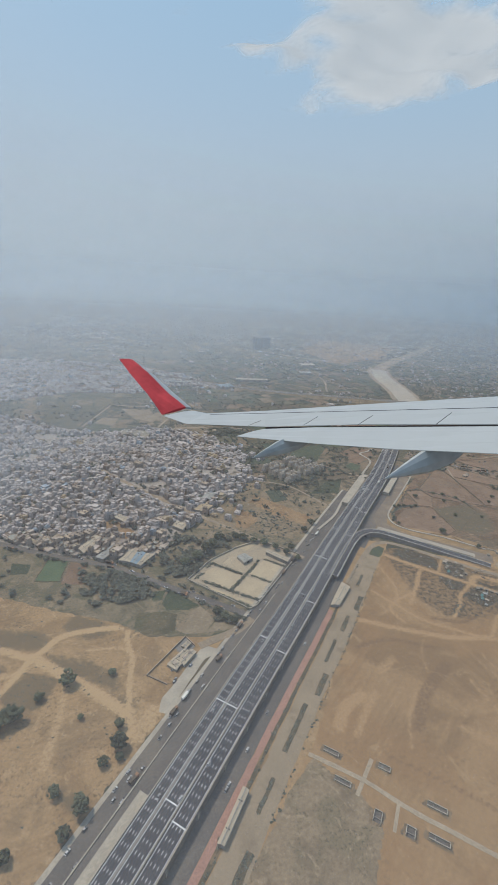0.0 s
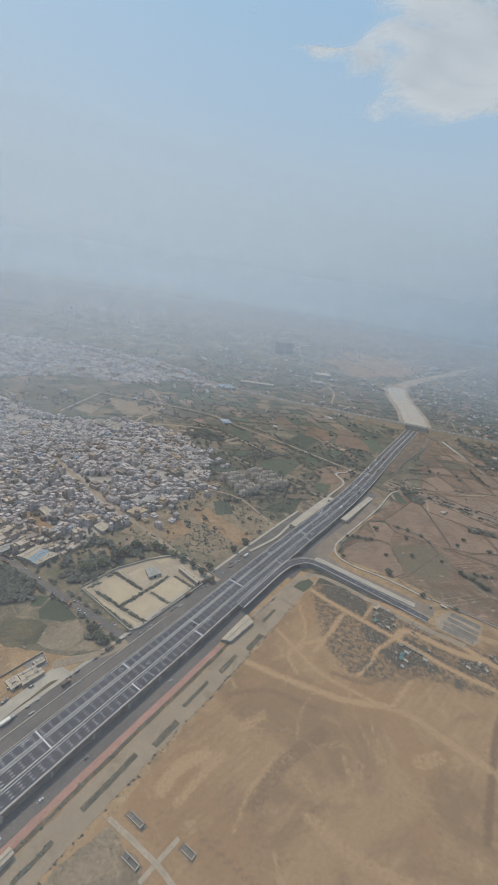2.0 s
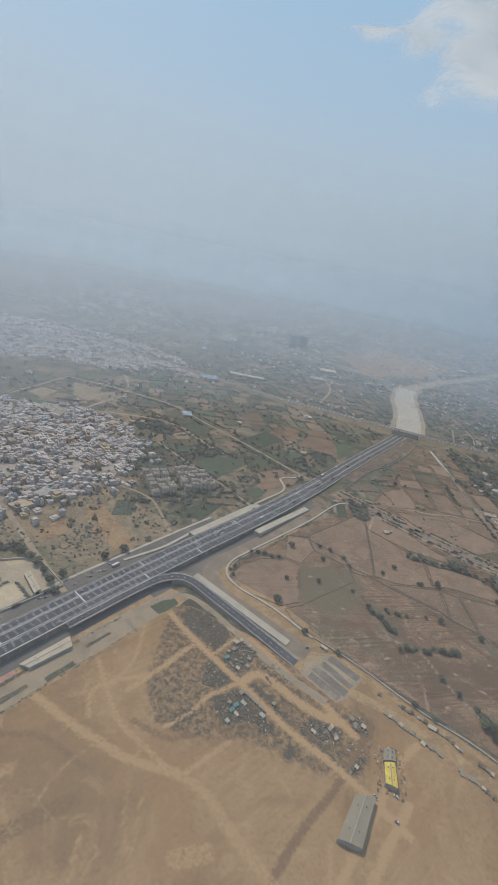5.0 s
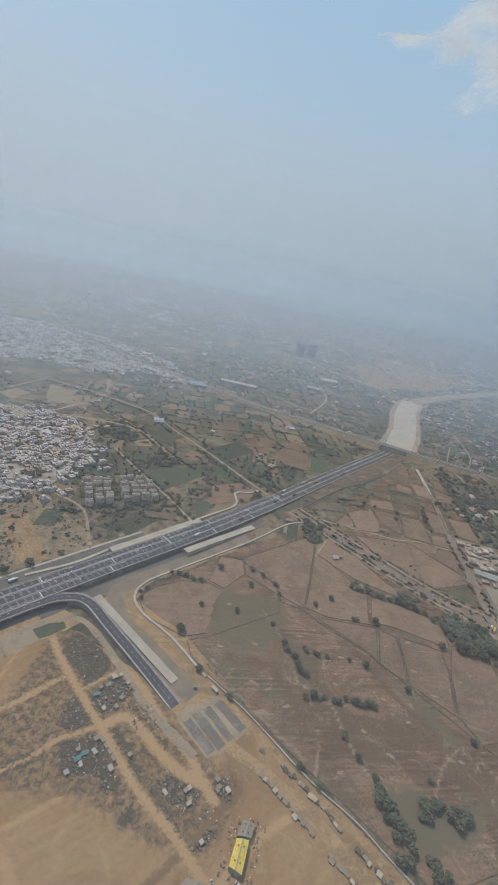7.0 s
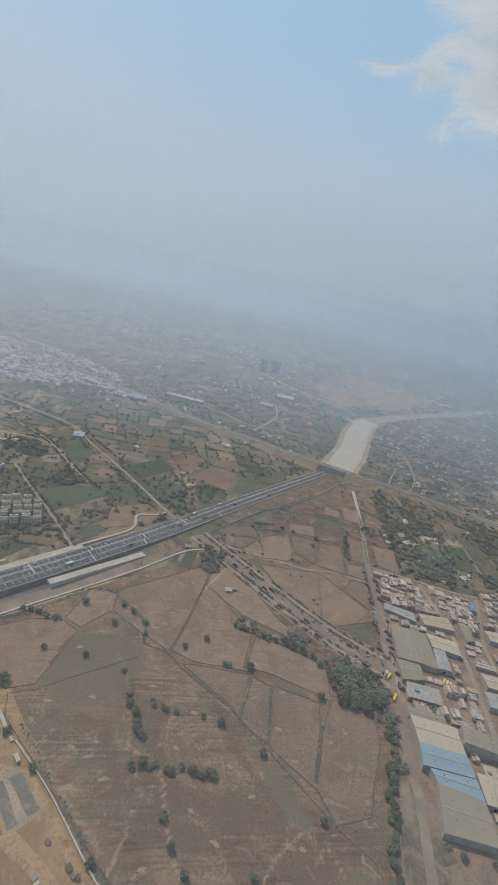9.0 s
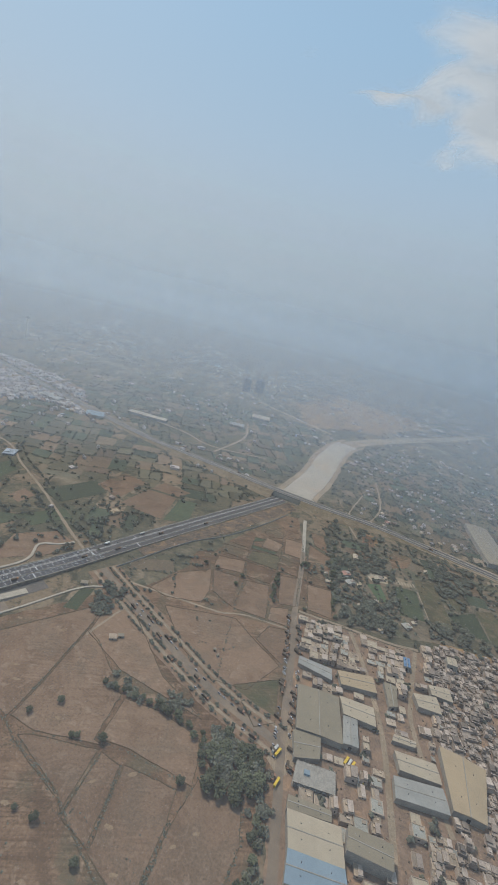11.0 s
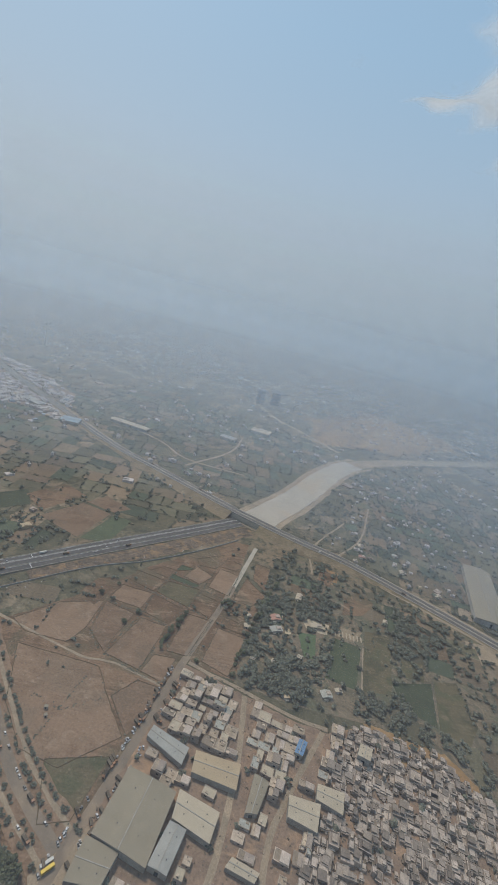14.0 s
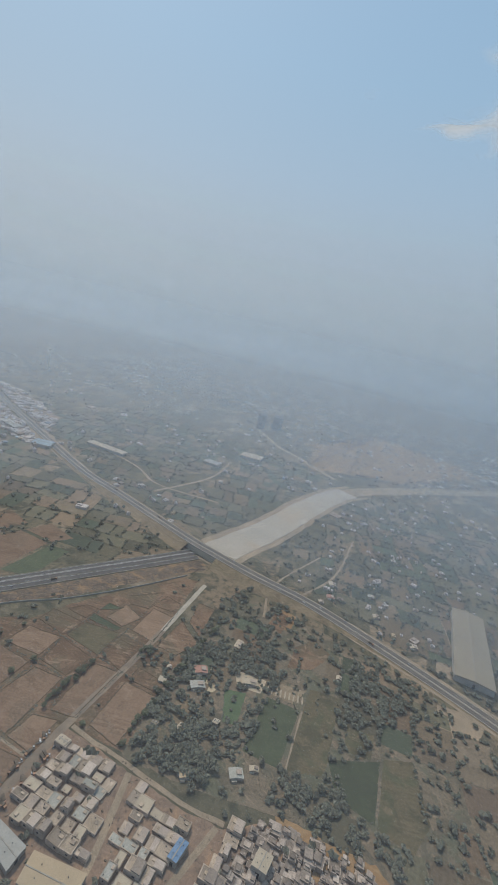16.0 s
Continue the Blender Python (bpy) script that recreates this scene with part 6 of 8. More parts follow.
hedge(1.2, 0.3, 0.7, 297, 458, 293, 492, 290, 520, 284, 556)
hedge(1.5, 0.4, 0.7, 242, 440, 258, 431)
hedge(4.0, 0.9, 1.1, 116, 281, 119, 294, 126, 302, 142, 306)
hedge(2.0, 0.6, 1.0, 127, 300, 141, 331, 156, 338)
hedge(3.0, 0.5, 0.9, 152, 336, 170, 329, 181, 324, 186, 310)
hedge(1.6, 0.5, 0.7, 160, 256, 190, 240, 216, 226, 252, 208)
for line in ((-19.1, 203.3, -14.8, 208.2), (-14.1, 201, 0.4, 194.1, 15.8, 187.4), (-9, 193.1, 1.3, 187.5, 11, 182.5), (-13.5, 213.5, -11.3, 218.1, -1.2, 212.8, 6.8, 208.6),
             (0.4, 194.1, 5.9, 203.4, 12.3, 214.4, 16.6, 223.6), (12, 208.6, 22.2, 202.9), (20.2, 224.6, 32.9, 217.4), (-21, 200.6, 8, 183)):
    hedge(9.0, 0.45, 0.8, *line)
for pts in SCRUB:
    xs, ys = [p[0] for p in pts], [p[1] for p in pts]
    for _ in range(int((max(xs) - min(xs)) * (max(ys) - min(ys)) * 1.0)):
        x, y = rng.uniform(min(xs), max(xs)), rng.uniform(min(ys), max(ys))
        if inside(pts, x, y) and rng.random() < 0.8:
            bush(x, y, 0.2, 0.6)
for pts, n in (([(-78, 146), (-56, 143), (-42, 134), (-42, 129), (-53, 134), (-67, 138)], 150), ([(-86, 126), (-81, 137), (-67, 134), (-70, 120), (-82, 120)], 120), ([(-104, 159), (-82, 158), (-77, 150), (-99, 150)], 110),
               ([(-56, 95), (-50, 94), (-39, 89), (-40, 84), (-47, 90)], 70)):
    for _ in range(n):
        x, y = rng.uniform(min(p[0] for p in pts), max(p[0] for p in pts)), rng.uniform(min(p[1] for p in pts), max(p[1] for p in pts))
        if inside(pts, x, y):
            bush(x, y, 0.12, 0.4)
for x0, y0, x1, y1, n in ((-130, 60, -20, 176, 300), (-120, 128, -40, 160, 150), (-6, 262, 70, 330, 420), (160, 240, 300, 300, 360)):
    for _ in range(n):
        x, y = rng.uniform(x0, x1), rng.uniform(y0, y1)
        if used(x, y) == 1 or noise.noise((x * 0.05, y * 0.05, 8.0)) < 0.02 or (x > 150 and y > 300):
            continue
        bush(x, y, 0.2, 0.65)
for k, (s0, s1, o) in enumerate(ISLANDS):
    for _ in range(int((s1 - s0) * 5)):
        (x, y, _), a = along(AT_GRADE, rng.uniform(s0, s1))
        off = o + rng.uniform(0.2, 1.3 + (k % 3) * 0.5)
        bush(x + math.sin(a) * off, y - math.cos(a) * off, 0.25, 0.6)
for _ in range(420):
    (x, y, _), a = along(AT_GRADE, rng.uniform(70, 310))
    o = rng.choice((9.8, 10.0, 20.9)) + rng.normal() * 0.35
    s = rng.uniform(0.3, 0.7)
    rows.append((x + math.sin(a) * o, y - math.cos(a) * o, 0, s, s, s * 0.8, rng.uniform(0, 6), rng.integers(0, 4)))
v, f = spread(BUSH, rows)
tagged(new("bushes", fast_mesh("bushes", v, f, M["leaf_far"])), "low dry bushes along field bunds and on scrubland", "bushes", kind="stuff")

# ---------------------------------------------------------------- houses of the town
def house_proto(k):
    """One of several flat-roofed houses, about one metre square, to be scaled."""
    r = random.Random(k)
    base = Geo().box(0, 0, -0.02, 1, 1, 1.0)
    ob = new("house", base.mesh("house", M["house"]))
    p = Geo()
    for x, y, sx, sy in ((0, -0.47, 1.02, 0.06), (0, 0.47, 1.02, 0.06), (-0.47, 0, 0.06, 0.88), (0.47, 0, 0.06, 0.88)):
        p.box(x, y, 1.0, sx, sy, 0.10)
    part("parapet", p, M["roof"], ob)
    terrace = part("roof_terrace", Geo().box(0, 0, 0.985, 0.9, 0.9, 0.03), M[("roof", "roof", "tin_pale", "roof", "tin_cream", "roof")[k]], ob, "cement roof terrace")
    part("stair_room", Geo().box(r.uniform(-0.25, 0.25), r.uniform(-0.25, 0.25), 1.0, 0.26, 0.24, 0.22), M["roof"], terrace, "small roof-top stair room")
    part("water_tank", Geo().tube(r.uniform(-0.3, 0.3), r.choice((-0.32, 0.32)), 1.0, 0.05, 0.05, 0.12, 7), M["tank"], terrace, "black plastic water tank")
    if k % 2:
        part("upper_floor", Geo().box(0.18, 0.0, 1.0, 0.56, 0.9, 0.34), M["house"], ob, "set-back upper floor")
    part("window", Geo().box(r.uniform(-0.2, 0.2), -0.5, 0.5, 0.18, 0.03, 0.22), M["dark_window"], ob)
    return ob


HOUSES = [house_proto(k) for k in range(6)]
firsts = list(range(6))


def house(x, y, sx, sy, h, turn, label, group):
    k = random.randrange(6)
    m = Matrix.LocRotScale((x, y, 0), Euler((0, 0, turn)), Vector((sx, sy, h)))
    if k in firsts:
        firsts.remove(k)
        ob = HOUSES[k]
        ob.matrix_world = m
    else:
        made = {}
        for o in (HOUSES[k], *HOUSES[k].children_recursive):
            made[o] = o.copy()
            scene.collection.objects.link(made[o])
            made[o].parent = made.get(o.parent)
        ob = made[HOUSES[k]]
        ob.matrix_world = m
    tagged(ob, label, "house", group)
    block_poly([(x - sx / 2, y - sy / 2), (x + sx / 2, y - sy / 2), (x + sx / 2, y + sy / 2), (x - sx / 2, y + sy / 2)], 3)


TOWN_HALLS = (([(-64, 213.7), (-59.1, 225.9), (-55.2, 224.3), (-57.3, 212.6)], "tin_cream", "cream bay of a long roadside hall"), ([(-57.1, 212.5), (-55, 224.2), (-50.2, 222.2), (-52.9, 210.6)], "tin_blue", "faded blue roofed bay of a roadside hall"),
              ([(-52.7, 210.6), (-50, 222.1), (-44.8, 221.4), (-50.5, 209.9)], "tin_cream", "cream bay of a long roadside hall"), ([(-77.8, 215.6), (-70.8, 230.5), (-66.8, 228), (-72.6, 213.8)], "tin_bluegrey", "long grey workshop hall in the town"),
              ([(-90, 223.5), (-86, 235.3), (-80.9, 232.4), (-85.3, 219)], "tin_cream", "long tan workshop hall in the town"), ([(-79.7, 262), (-77.4, 267), (-69, 261.2), (-71, 256)], "tin_cream", "pale roofed hall among town houses"),
              ([(-39.8, 254.6), (-37.4, 261.1), (-29.9, 257.7), (-32.3, 250)], "tin_cream", "cream roofed hall at the town's edge"), ([(-27.9, 278.1), (-24.6, 286.6), (-15.1, 285.6), (-20.6, 275.7)], "tin_tan", "tan roofed hall at the town's edge"),
              ([(-25, 295.2), (-21.9, 306.5), (-13.3, 305.8), (-15.5, 295)], "tin_bluegrey", "blue-grey roofed hall at the town's edge"))
TOWN_BLOCKS = ((-29, 262, 4.5, 4.5, 5.5), (-47, 259, 8, 3.6, 4.4), (-62, 268, 5, 4.5, 5.2), (-45, 243, 4.5, 5, 5.0), (-89, 239, 5, 3.6, 4.4), (-94, 236, 5, 3.6, 4.4), (-99, 233, 5, 3.6, 4.4), (-38, 276, 5, 4, 4.6), (-70, 288, 6, 4, 5.0),
               (-100, 262, 5, 5, 5.0), (-24, 318, 6, 4, 5.0), (-52, 330, 6, 4, 5.5), (-14, 348, 6, 5, 5.0), (-84, 352, 7, 5, 5.5), (-118, 300, 7, 4, 5.0), (-140, 338, 7, 5, 6.0), (-150, 252, 6, 4, 4.6))
for pts, roof, label in TOWN_HALLS:
    block_poly(pts, 3)
for x, y, sx, sy, h in TOWN_BLOCKS:
    block_poly([(x - sx / 2, y - sy / 2), (x + sx / 2, y - sy / 2), (x + sx / 2, y + sy / 2), (x - sx / 2, y + sy / 2)], 3)
block_poly([(-87, 256), (-82, 264), (-64, 249), (-66, 239), (-70, 241)], 3)
random.seed(21)
far_rows = []
for poly, x0, x1, y0, y1 in ((TOWN, -700, 10, 212, 860), (TOWN_FAR, -460, 0, 540, 900)):
    y = y0
    while y < y1:
        step = 3.2 + max(0, y - 260) * 0.0065
        x = x0
        while x < x1:
            wob = noise.noise((x * 0.012, y * 0.012, 1.0))
            px, py = x + 8 * wob + random.uniform(-0.8, 0.8), y + 8 * noise.noise((x * 0.012, y * 0.012, 7.0)) + random.uniform(-0.8, 0.8)
            street = (int(x / 4.2) % 7 == 0) or (int(y / 3.9) % 9 == 0)
            open_lot = noise.noise((px * 0.03, py * 0.03, 13.0)) > 0.42
            if inside(poly, px, py) and used(px, py) == 0 and not open_lot and not (street and random.random() < 0.55) and random.random() < 0.95:
                turn = -0.45 + 0.5 * noise.noise((px * 0.01, py * 0.01, 20.0))
                big = random.random() < 0.07
                sx, sy = step * random.uniform(0.68, 1.15) * (2.0 if big else 1), step * random.uniform(0.66, 1.1) * (1.6 if big else 1)
                h = random.choice((1.4, 1.6, 2.4, 2.6, 3.4)) * random.uniform(0.9, 1.15) + (2.0 if random.random() < 0.05 else 0)
                if py < 240 and px > -135 and poly is TOWN:
                    house(px, py, sx, sy, h, turn, random.choice(("pale plastered flat-roofed town house", "grey cement house with a roof terrace", "weathered flat-roofed house in a crowded street")),
                          "houses at the town's edge")
                else:
                    far_rows.append((px, py, -0.02, sx, sy, h, turn, random.randrange(3)))
            x += step * 1.08
        y += step
# scattered farmsteads and far settlements
for _ in range(11000):
    y = 440 + 1500 * rng.random() ** 1.3
    x = rng.uniform(-400 - 0.2 * y, 500 + 0.3 * y)
    n = noise.noise((x * 0.008, y * 0.008, 31.0)) + 0.5 * noise.noise((x * 0.03, y * 0.03, 33.0))
    if used(x, y) or inside(TOWN, x, y) or inside(TOWN_FAR, x, y) or (x < 300 and y < 480 and x > 100):
        continue
    if x > 195 and y < 614:
        continue
    if rng.random() < (0.03 if y < 900 else 0.10) + 0.75 * max(0, n - 0.16) + (0.25 if y > 1250 and n > -0.1 else 0):
        s = rng.uniform(1.7, 4.0) * (1 + y / 1800) * (2.2 if rng.random() < 0.05 else 1)
        far_rows.append((x, y, -0.02, s, s * rng.uniform(0.6, 1.5), rng.uniform(1.3, 3.4), rng.uniform(-0.5, 0.5), rng.integers(0, 3)))
HP = []
for k in range(3):
    q = Geo().box(0, 0, 0, 1, 1, 1.0)
    q.box(0.2 - 0.2 * k, 0.15 * (k - 1), 1.0, 0.4 + 0.15 * k, 0.35 + 0.2 * k, 0.25 + 0.1 * k)
    for x, y, sx, sy in ((0, -0.47, 1.0, 0.06), (0, 0.47, 1.0, 0.06), (-0.47, 0, 0.06, 0.88), (0.47, 0, 0.06, 0.88)):
        q.box(x, y, 1.0, sx, sy, 0.09)
    HP.append((np.array(q.v, float), np.array(q.f)))
for _ in range(260):      # small houses and farm buildings beyond the highway
    x, y = rng.uniform(320, 560), 640 + 260 * rng.random()
    if used(x, y) == 0 and noise.noise((x * 0.03, y * 0.03, 71.0)) > -0.1:
        s = rng.uniform(1.4, 3.4)
        far_rows.append((x, y, -0.02, s, s * rng.uniform(0.6, 1.6), rng.uniform(1.0, 2.2), 0.3 + rng.choice((0.0, 1.57)), rng.integers(0, 3)))
HP_FAR = []
for k in range(3):
    q = Geo().poly_prism([(-0.5, -0.5), (0.5, -0.5), (0.5, 0.5), (-0.5, 0.5)], 0, 1)
    c = 0.2 - 0.2 * k
    q.poly_prism([(c - 0.25, -0.2), (c + 0.2, -0.2), (c + 0.2, 0.2), (c - 0.25, 0.2)], 1, 1.22 + 0.1 * k)
    HP_FAR.append((np.array(q.v, float), np.array(q.f)))
own = np.random.default_rng(77)
for _ in range(420):      # the town frays out into gardens on its eastern side
    x, y = own.uniform(-40, 60), own.uniform(262, 420)
    out = own.uniform(2, 26)
    if used(x, y) == 0 and not inside(TOWN, x, y) and inside(TOWN, x - out, y):
        s = own.uniform(2.6, 4.6)
        far_rows.append((x, y, -0.02, s, s * own.uniform(0.7, 1.3), own.uniform(1.3, 3.4), -0.45 + own.normal() * 0.1, own.integers(0, 3)))


def town_part(rows, name, material, label):
    v, f = spread(HP, [r for r in rows if r[1] < 340])
    v2, f2 = spread(HP_FAR, [r for r in rows if r[1] >= 340])
    v, f = np.vstack((v, v2)), np.vstack((f, f2 + len(v)))
    tagged(new(name, fast_mesh(name, v, f, M[material])), label, "houses", kind="stuff")


kinds = own.random(len(far_rows))
town_part([r for r, k in zip(far_rows, kinds) if k >= 0.2], "town_houses", "house_far", "crowded grey and white flat-roofed houses of a hazy town")
town_part([r for r, k in zip(far_rows, kinds) if k < 0.15], "brick_houses", "town_brick", "unplastered brown brick houses among the crowded town")
town_part([r for r, k in zip(far_rows, kinds) if 0.15 <= k < 0.175], "ochre_houses", "tin_tan", "ochre painted houses among the crowded town")
town_part([r for r, k in zip(far_rows, kinds) if 0.175 <= k < 0.2], "blue_houses", "town_blue", "faded blue painted houses among the crowded town")
rows = []
for _ in range(5200):     # trees in yards and along the lanes
    x, y = own.uniform(-330, 30), 214 + 330 * own.random() ** 1.3
    if (inside(TOWN, x, y) or inside(TOWN, x - 22, y)) and used(x, y) == 0 and noise.noise((x * 0.035, y * 0.035, 51.0)) > 0.08:
        s = own.uniform(0.9, 1.9)
        rows.append((x, y, 0, s, s, s * own.uniform(1.0, 1.5), own.uniform(0, 6), own.integers(0, 4)))
v, f = spread(BUSH, rows[:2200])
tagged(new("town_trees", fast_mesh("town_trees", v, f, M["leaf_far"])), "dusty green trees between the houses of the town", "trees", kind="stuff")

# slum and workshop houses of the industrial quarter
def shed(pts, h, rise, roof, label):
    block_poly(pts, 3)
    pts = [tuple(p) for p in pts]
    area = sum(pts[i][0] * pts[(i + 1) % 4][1] - pts[(i + 1) % 4][0] * pts[i][1] for i in range(4))
    if area < 0:
        pts = pts[::-1]
    e = [math.hypot(pts[i][0] - pts[(i + 1) % 4][0], pts[i][1] - pts[(i + 1) % 4][1]) for i in range(4)]
    if e[0] + e[2] > e[1] + e[3]:
        pts = pts[1:] + pts[:1]
    c = (sum(p[0] for p in pts) / 4, sum(p[1] for p in pts) / 4)
    wide = [(c[0] + (p[0] - c[0]) * 1.02, c[1] + (p[1] - c[1]) * 1.02) for p in pts]
    ob = tagged(new("warehouse", Geo().poly_prism(pts, -0.05, h).mesh("warehouse", M["wall_shed"])), label, "warehouse", "sheds")
    top = part("roof", Geo().gable(wide, h + 0.02, rise), M[roof], ob, "low sheet metal roof")
    r0 = ((wide[0][0] + wide[1][0]) / 2, (wide[0][1] + wide[1][1]) / 2, h + rise)
    r1 = ((wide[2][0] + wide[3][0]) / 2, (wide[2][1] + wide[3][1]) / 2, h + rise)
    part("ridge_cap", Geo().ribbon([r0, r1], -0.18, 0.18, 0.14, h + rise - 0.12), M["wall_shed"], top)
    for k in (1, 3):
        t = k / 4
        for side, off in ((0, 0.3), (1, 0.7)):
            a = Vector(wide[0]).lerp(Vector(wide[3]), t)
            b = Vector(wide[1]).lerp(Vector(wide[2]), t)
            p = a.lerp(b, off)
            part("roof_vent", Geo().tube(p.x, p.y, h + rise * 0.55, 0.16, 0.2, rise * 0.3 + 0.25, 6), M["tank"], top, "small dark roof vent")
    a, b = Vector(pts[0]), Vector(pts[1])
    d = (b - a).normalized()
    m = (a + b) / 2
    part("door", Geo().box(m.x + d.y * 0.02, m.y - d.x * 0.02, 0, 1.5, 0.12, h * 0.62, math.atan2(d.y, d.x)), M["dark_window"], ob, "dark shed door")
    return ob


shed([(310, 390.6), (331, 393), (335.7, 367), (313.8, 365)], 3.6, 0.5, "tin", "large grey warehouse with a low sheet roof")
shed([(312.6, 363.8), (325.4, 365.8), (326.5, 355), (315.5, 350.5)], 3.0, 0.4, "tin", "grey and cream workshop shed")
shed([(334.7, 383.6), (341.6, 384.3), (343.2, 369.2), (335.8, 368.2)], 3.2, 0.3, "tin_bluegrey", "blue-grey workshop shed with sheet roof")
shed([(331.8, 395.3), (349.3, 396.7), (351, 385.5), (334.8, 385)], 3.0, 0.5, "tin_cream", "cream warehouse with a sheet roof")
shed([(306.8, 412.1), (325.4, 412.2), (326.6, 404), (307.2, 406.3)], 2.6, 0.4, "tin_bluegrey", "long blue-grey shed on the street")
shed([(328.9, 412.9), (348.2, 418.7), (351.1, 408), (332, 403.8)], 3.0, 0.5, "tin_tan", "tan warehouse with a sheet roof")
shed([(355.1, 419.2), (362.1, 419.2), (362.5, 405), (358, 402.7)], 2.6, 0.3, "tin", "narrow grey workshop shed")
shed([(371.4, 419.3), (384.2, 423.3), (385.8, 412.1), (373.6, 410.9)], 3.2, 0.4, "tin_cream", "cream factory block with sheet roof")
shed([(380.8, 431.5), (392.3, 434.5), (393.7, 425.1), (382.1, 424.8)], 2.8, 0.4, "tin_cream", "tan workshop block with sheet roof")
shed([(360.2, 387), (370.9, 388), (370.4, 384.2), (359.3, 382.8)], 2.2, 0.3, "tin_cream", "low cream shed in a yard")
shed([(360, 376.6), (378.8, 379), (380.7, 369.6), (362.2, 367.7)], 3.2, 0.5, "tin_cream", "cream warehouse with roof vents")
shed([(359.3, 363.5), (380.8, 367.8), (382.8, 357.1), (360, 353.7)], 3.2, 0.5, "tin_bluegrey", "blue-grey warehouse with sheet roof")
shed([(382, 390), (403, 387.6), (398, 360), (384.5, 360)], 3.6, 0.6, "tin_tan", "large tan warehouse with roof vents")
shed([(316.5, 334.3), (333.9, 336.1), (334.6, 331.6), (316.9, 328.9)], 2.6, 0.3, "tin", "low grey workshop on the street")
shed([(317.1, 328), (338, 330.6), (340.7, 317.6), (320.1, 315.2)], 3.8, 0.4, "tin_cream", "cream roofed factory bay")
shed([(320.1, 315), (340.7, 317.4), (342.8, 308), (320.9, 304.5)], 3.8, 0.4, "tin_blue", "blue roofed factory bay")
shed([(323.8, 304.2), (342.8, 307.4), (344.5, 299.2), (326, 298.8)], 3.8, 0.4, "tin_blue", "blue roofed factory bay")
shed([(326, 298.6), (344.5, 299), (346.8, 283), (326.1, 280)], 3.8, 0.4, "tin", "grey roofed factory bay")
shed([(344.5, 312), (358, 313), (354, 300), (346, 299.3)], 2.8, 0.3, "tin_cream", "tan workshop with a dark lean-to")
shed([(449.4, 728), (474, 731), (482, 638), (456.5, 635.2)], 5.0, 1.2, "tin", "long pale factory shed beside the highway")
shed([(-121, 432), (-119, 446), (-91, 444), (-92, 424)], 3.0, 0.5, "tin", "large grey shed on the town's far side")
shed([(-10, 752), (44, 760), (46, 748), (-8, 740)], 4.0, 0.8, "tin_cream", "long white roofed far shed")
shed([(110, 852), (132, 858), (134, 842), (112, 838)], 4.0, 0.8, "tin_bluegrey", "far pale blue shed in haze")
shed([(120, 945), (150, 955), (155, 930), (125, 922)], 5.0, 1.0, "tin_cream", "far white roofed shed")
shed([(-120, 706), (-84, 702), (-86, 690), (-122, 694)], 4.0, 0.8, "tin_bluegrey", "far pale roofed shed")
shed([(-40, 690), (-20, 700), (-10, 684), (-30, 674)], 4.0, 0.8, "tin_blue", "far blue roofed shed")
shed([(52.5, 185), (62, 204), (66, 200), (57, 185)], 1.6, 0.2, "tin_cream", "long pale toll-side canopy shed")
shed([(0.6, 80), (7.8, 95.4), (9.9, 94.4), (2.7, 79.3)], 1.8, 0.2, "tin_cream", "long cream roofed shed beside the verge")
shed([(180.7, 165), (186.5, 180), (193.4, 181), (188.4, 164.6)], 2.4, 0.4, "tin", "grey green site shed on the sand")
shed([(197.4, 187.5), (197.5, 195), (201.4, 196), (201.7, 187)], 2.2, 0.4, "yellow", "shed with a bright yellow sheet roof")
shed([(197.3, 196), (198, 201), (202, 201), (201.8, 197)], 2.0, 0.3, "tin", "dark grey lean-to shed")

for pts, roof, label in TOWN_HALLS:
    shed(pts, 2.3, 0.25, roof, label)
for k, (x, y, sx, sy, h) in enumerate(TOWN_BLOCKS):
    ob = tagged(new("town_block", Geo().box(0, 0, -0.02, sx, sy, h).mesh("town_block", M["house"])), "grey plastered multi-storey block in the crowded town", "apartment block", "town blocks")
    ob.matrix_world = pose(x, y, 0, 0, 0, (-26, -30, -22)[k % 3])
    part("roof_terrace", Geo().box(0, 0, h - 0.04, sx * 0.93, sy * 0.93, 0.1), M["roof"], ob, "cement roof terrace")
    part("stair_room", Geo().box(sx * 0.22, 0.1, h, 1.2, 1.2, 0.8), M["roof"], ob, "roof-top stair room")
    part("water_tank", Geo().tube(-sx * 0.25, 0.2, h + 0.06, 0.3, 0.3, 0.5, 8), M["tank"], ob, "black plastic water tank")
    floors = int(h / 1.1)
    for z in range(floors):
        part("floor_band", Geo().box(0, -0.06, z * 1.1 + 1.0, sx + 0.06, sy + 0.12, 0.1), M["roof"], ob, "projecting floor band")
        for c in range(int(sx / 1.4)):
            part("window", Geo().box((c + 0.5) * sx / int(sx / 1.4) - sx / 2, -sy / 2, z * 1.1 + 0.35, 0.6, 0.08, 0.5), M["pane_grey"], ob)
patch("open_lot", [(-87, 256), (-82, 264), (-64, 249), (-66, 239), (-70, 241)], M["waste"], "bare orange earth lot between town houses", amount=1.0)
frame_base = [(317, 340), (317, 350), (334, 352.5), (335, 342.5)]
block_poly(frame_base, 3)
ob = thing("unfinished_building", Geo().poly_prism(frame_base, -0.05, 0.15), M["concrete_dark"], "long unfinished concrete building of open storeys", "building")
for z in (1.3, 2.6):
    part("floor_slab", Geo().poly_prism(frame_base, z, z + 0.2), M["wall_shed"], ob, "bare concrete floor slab")
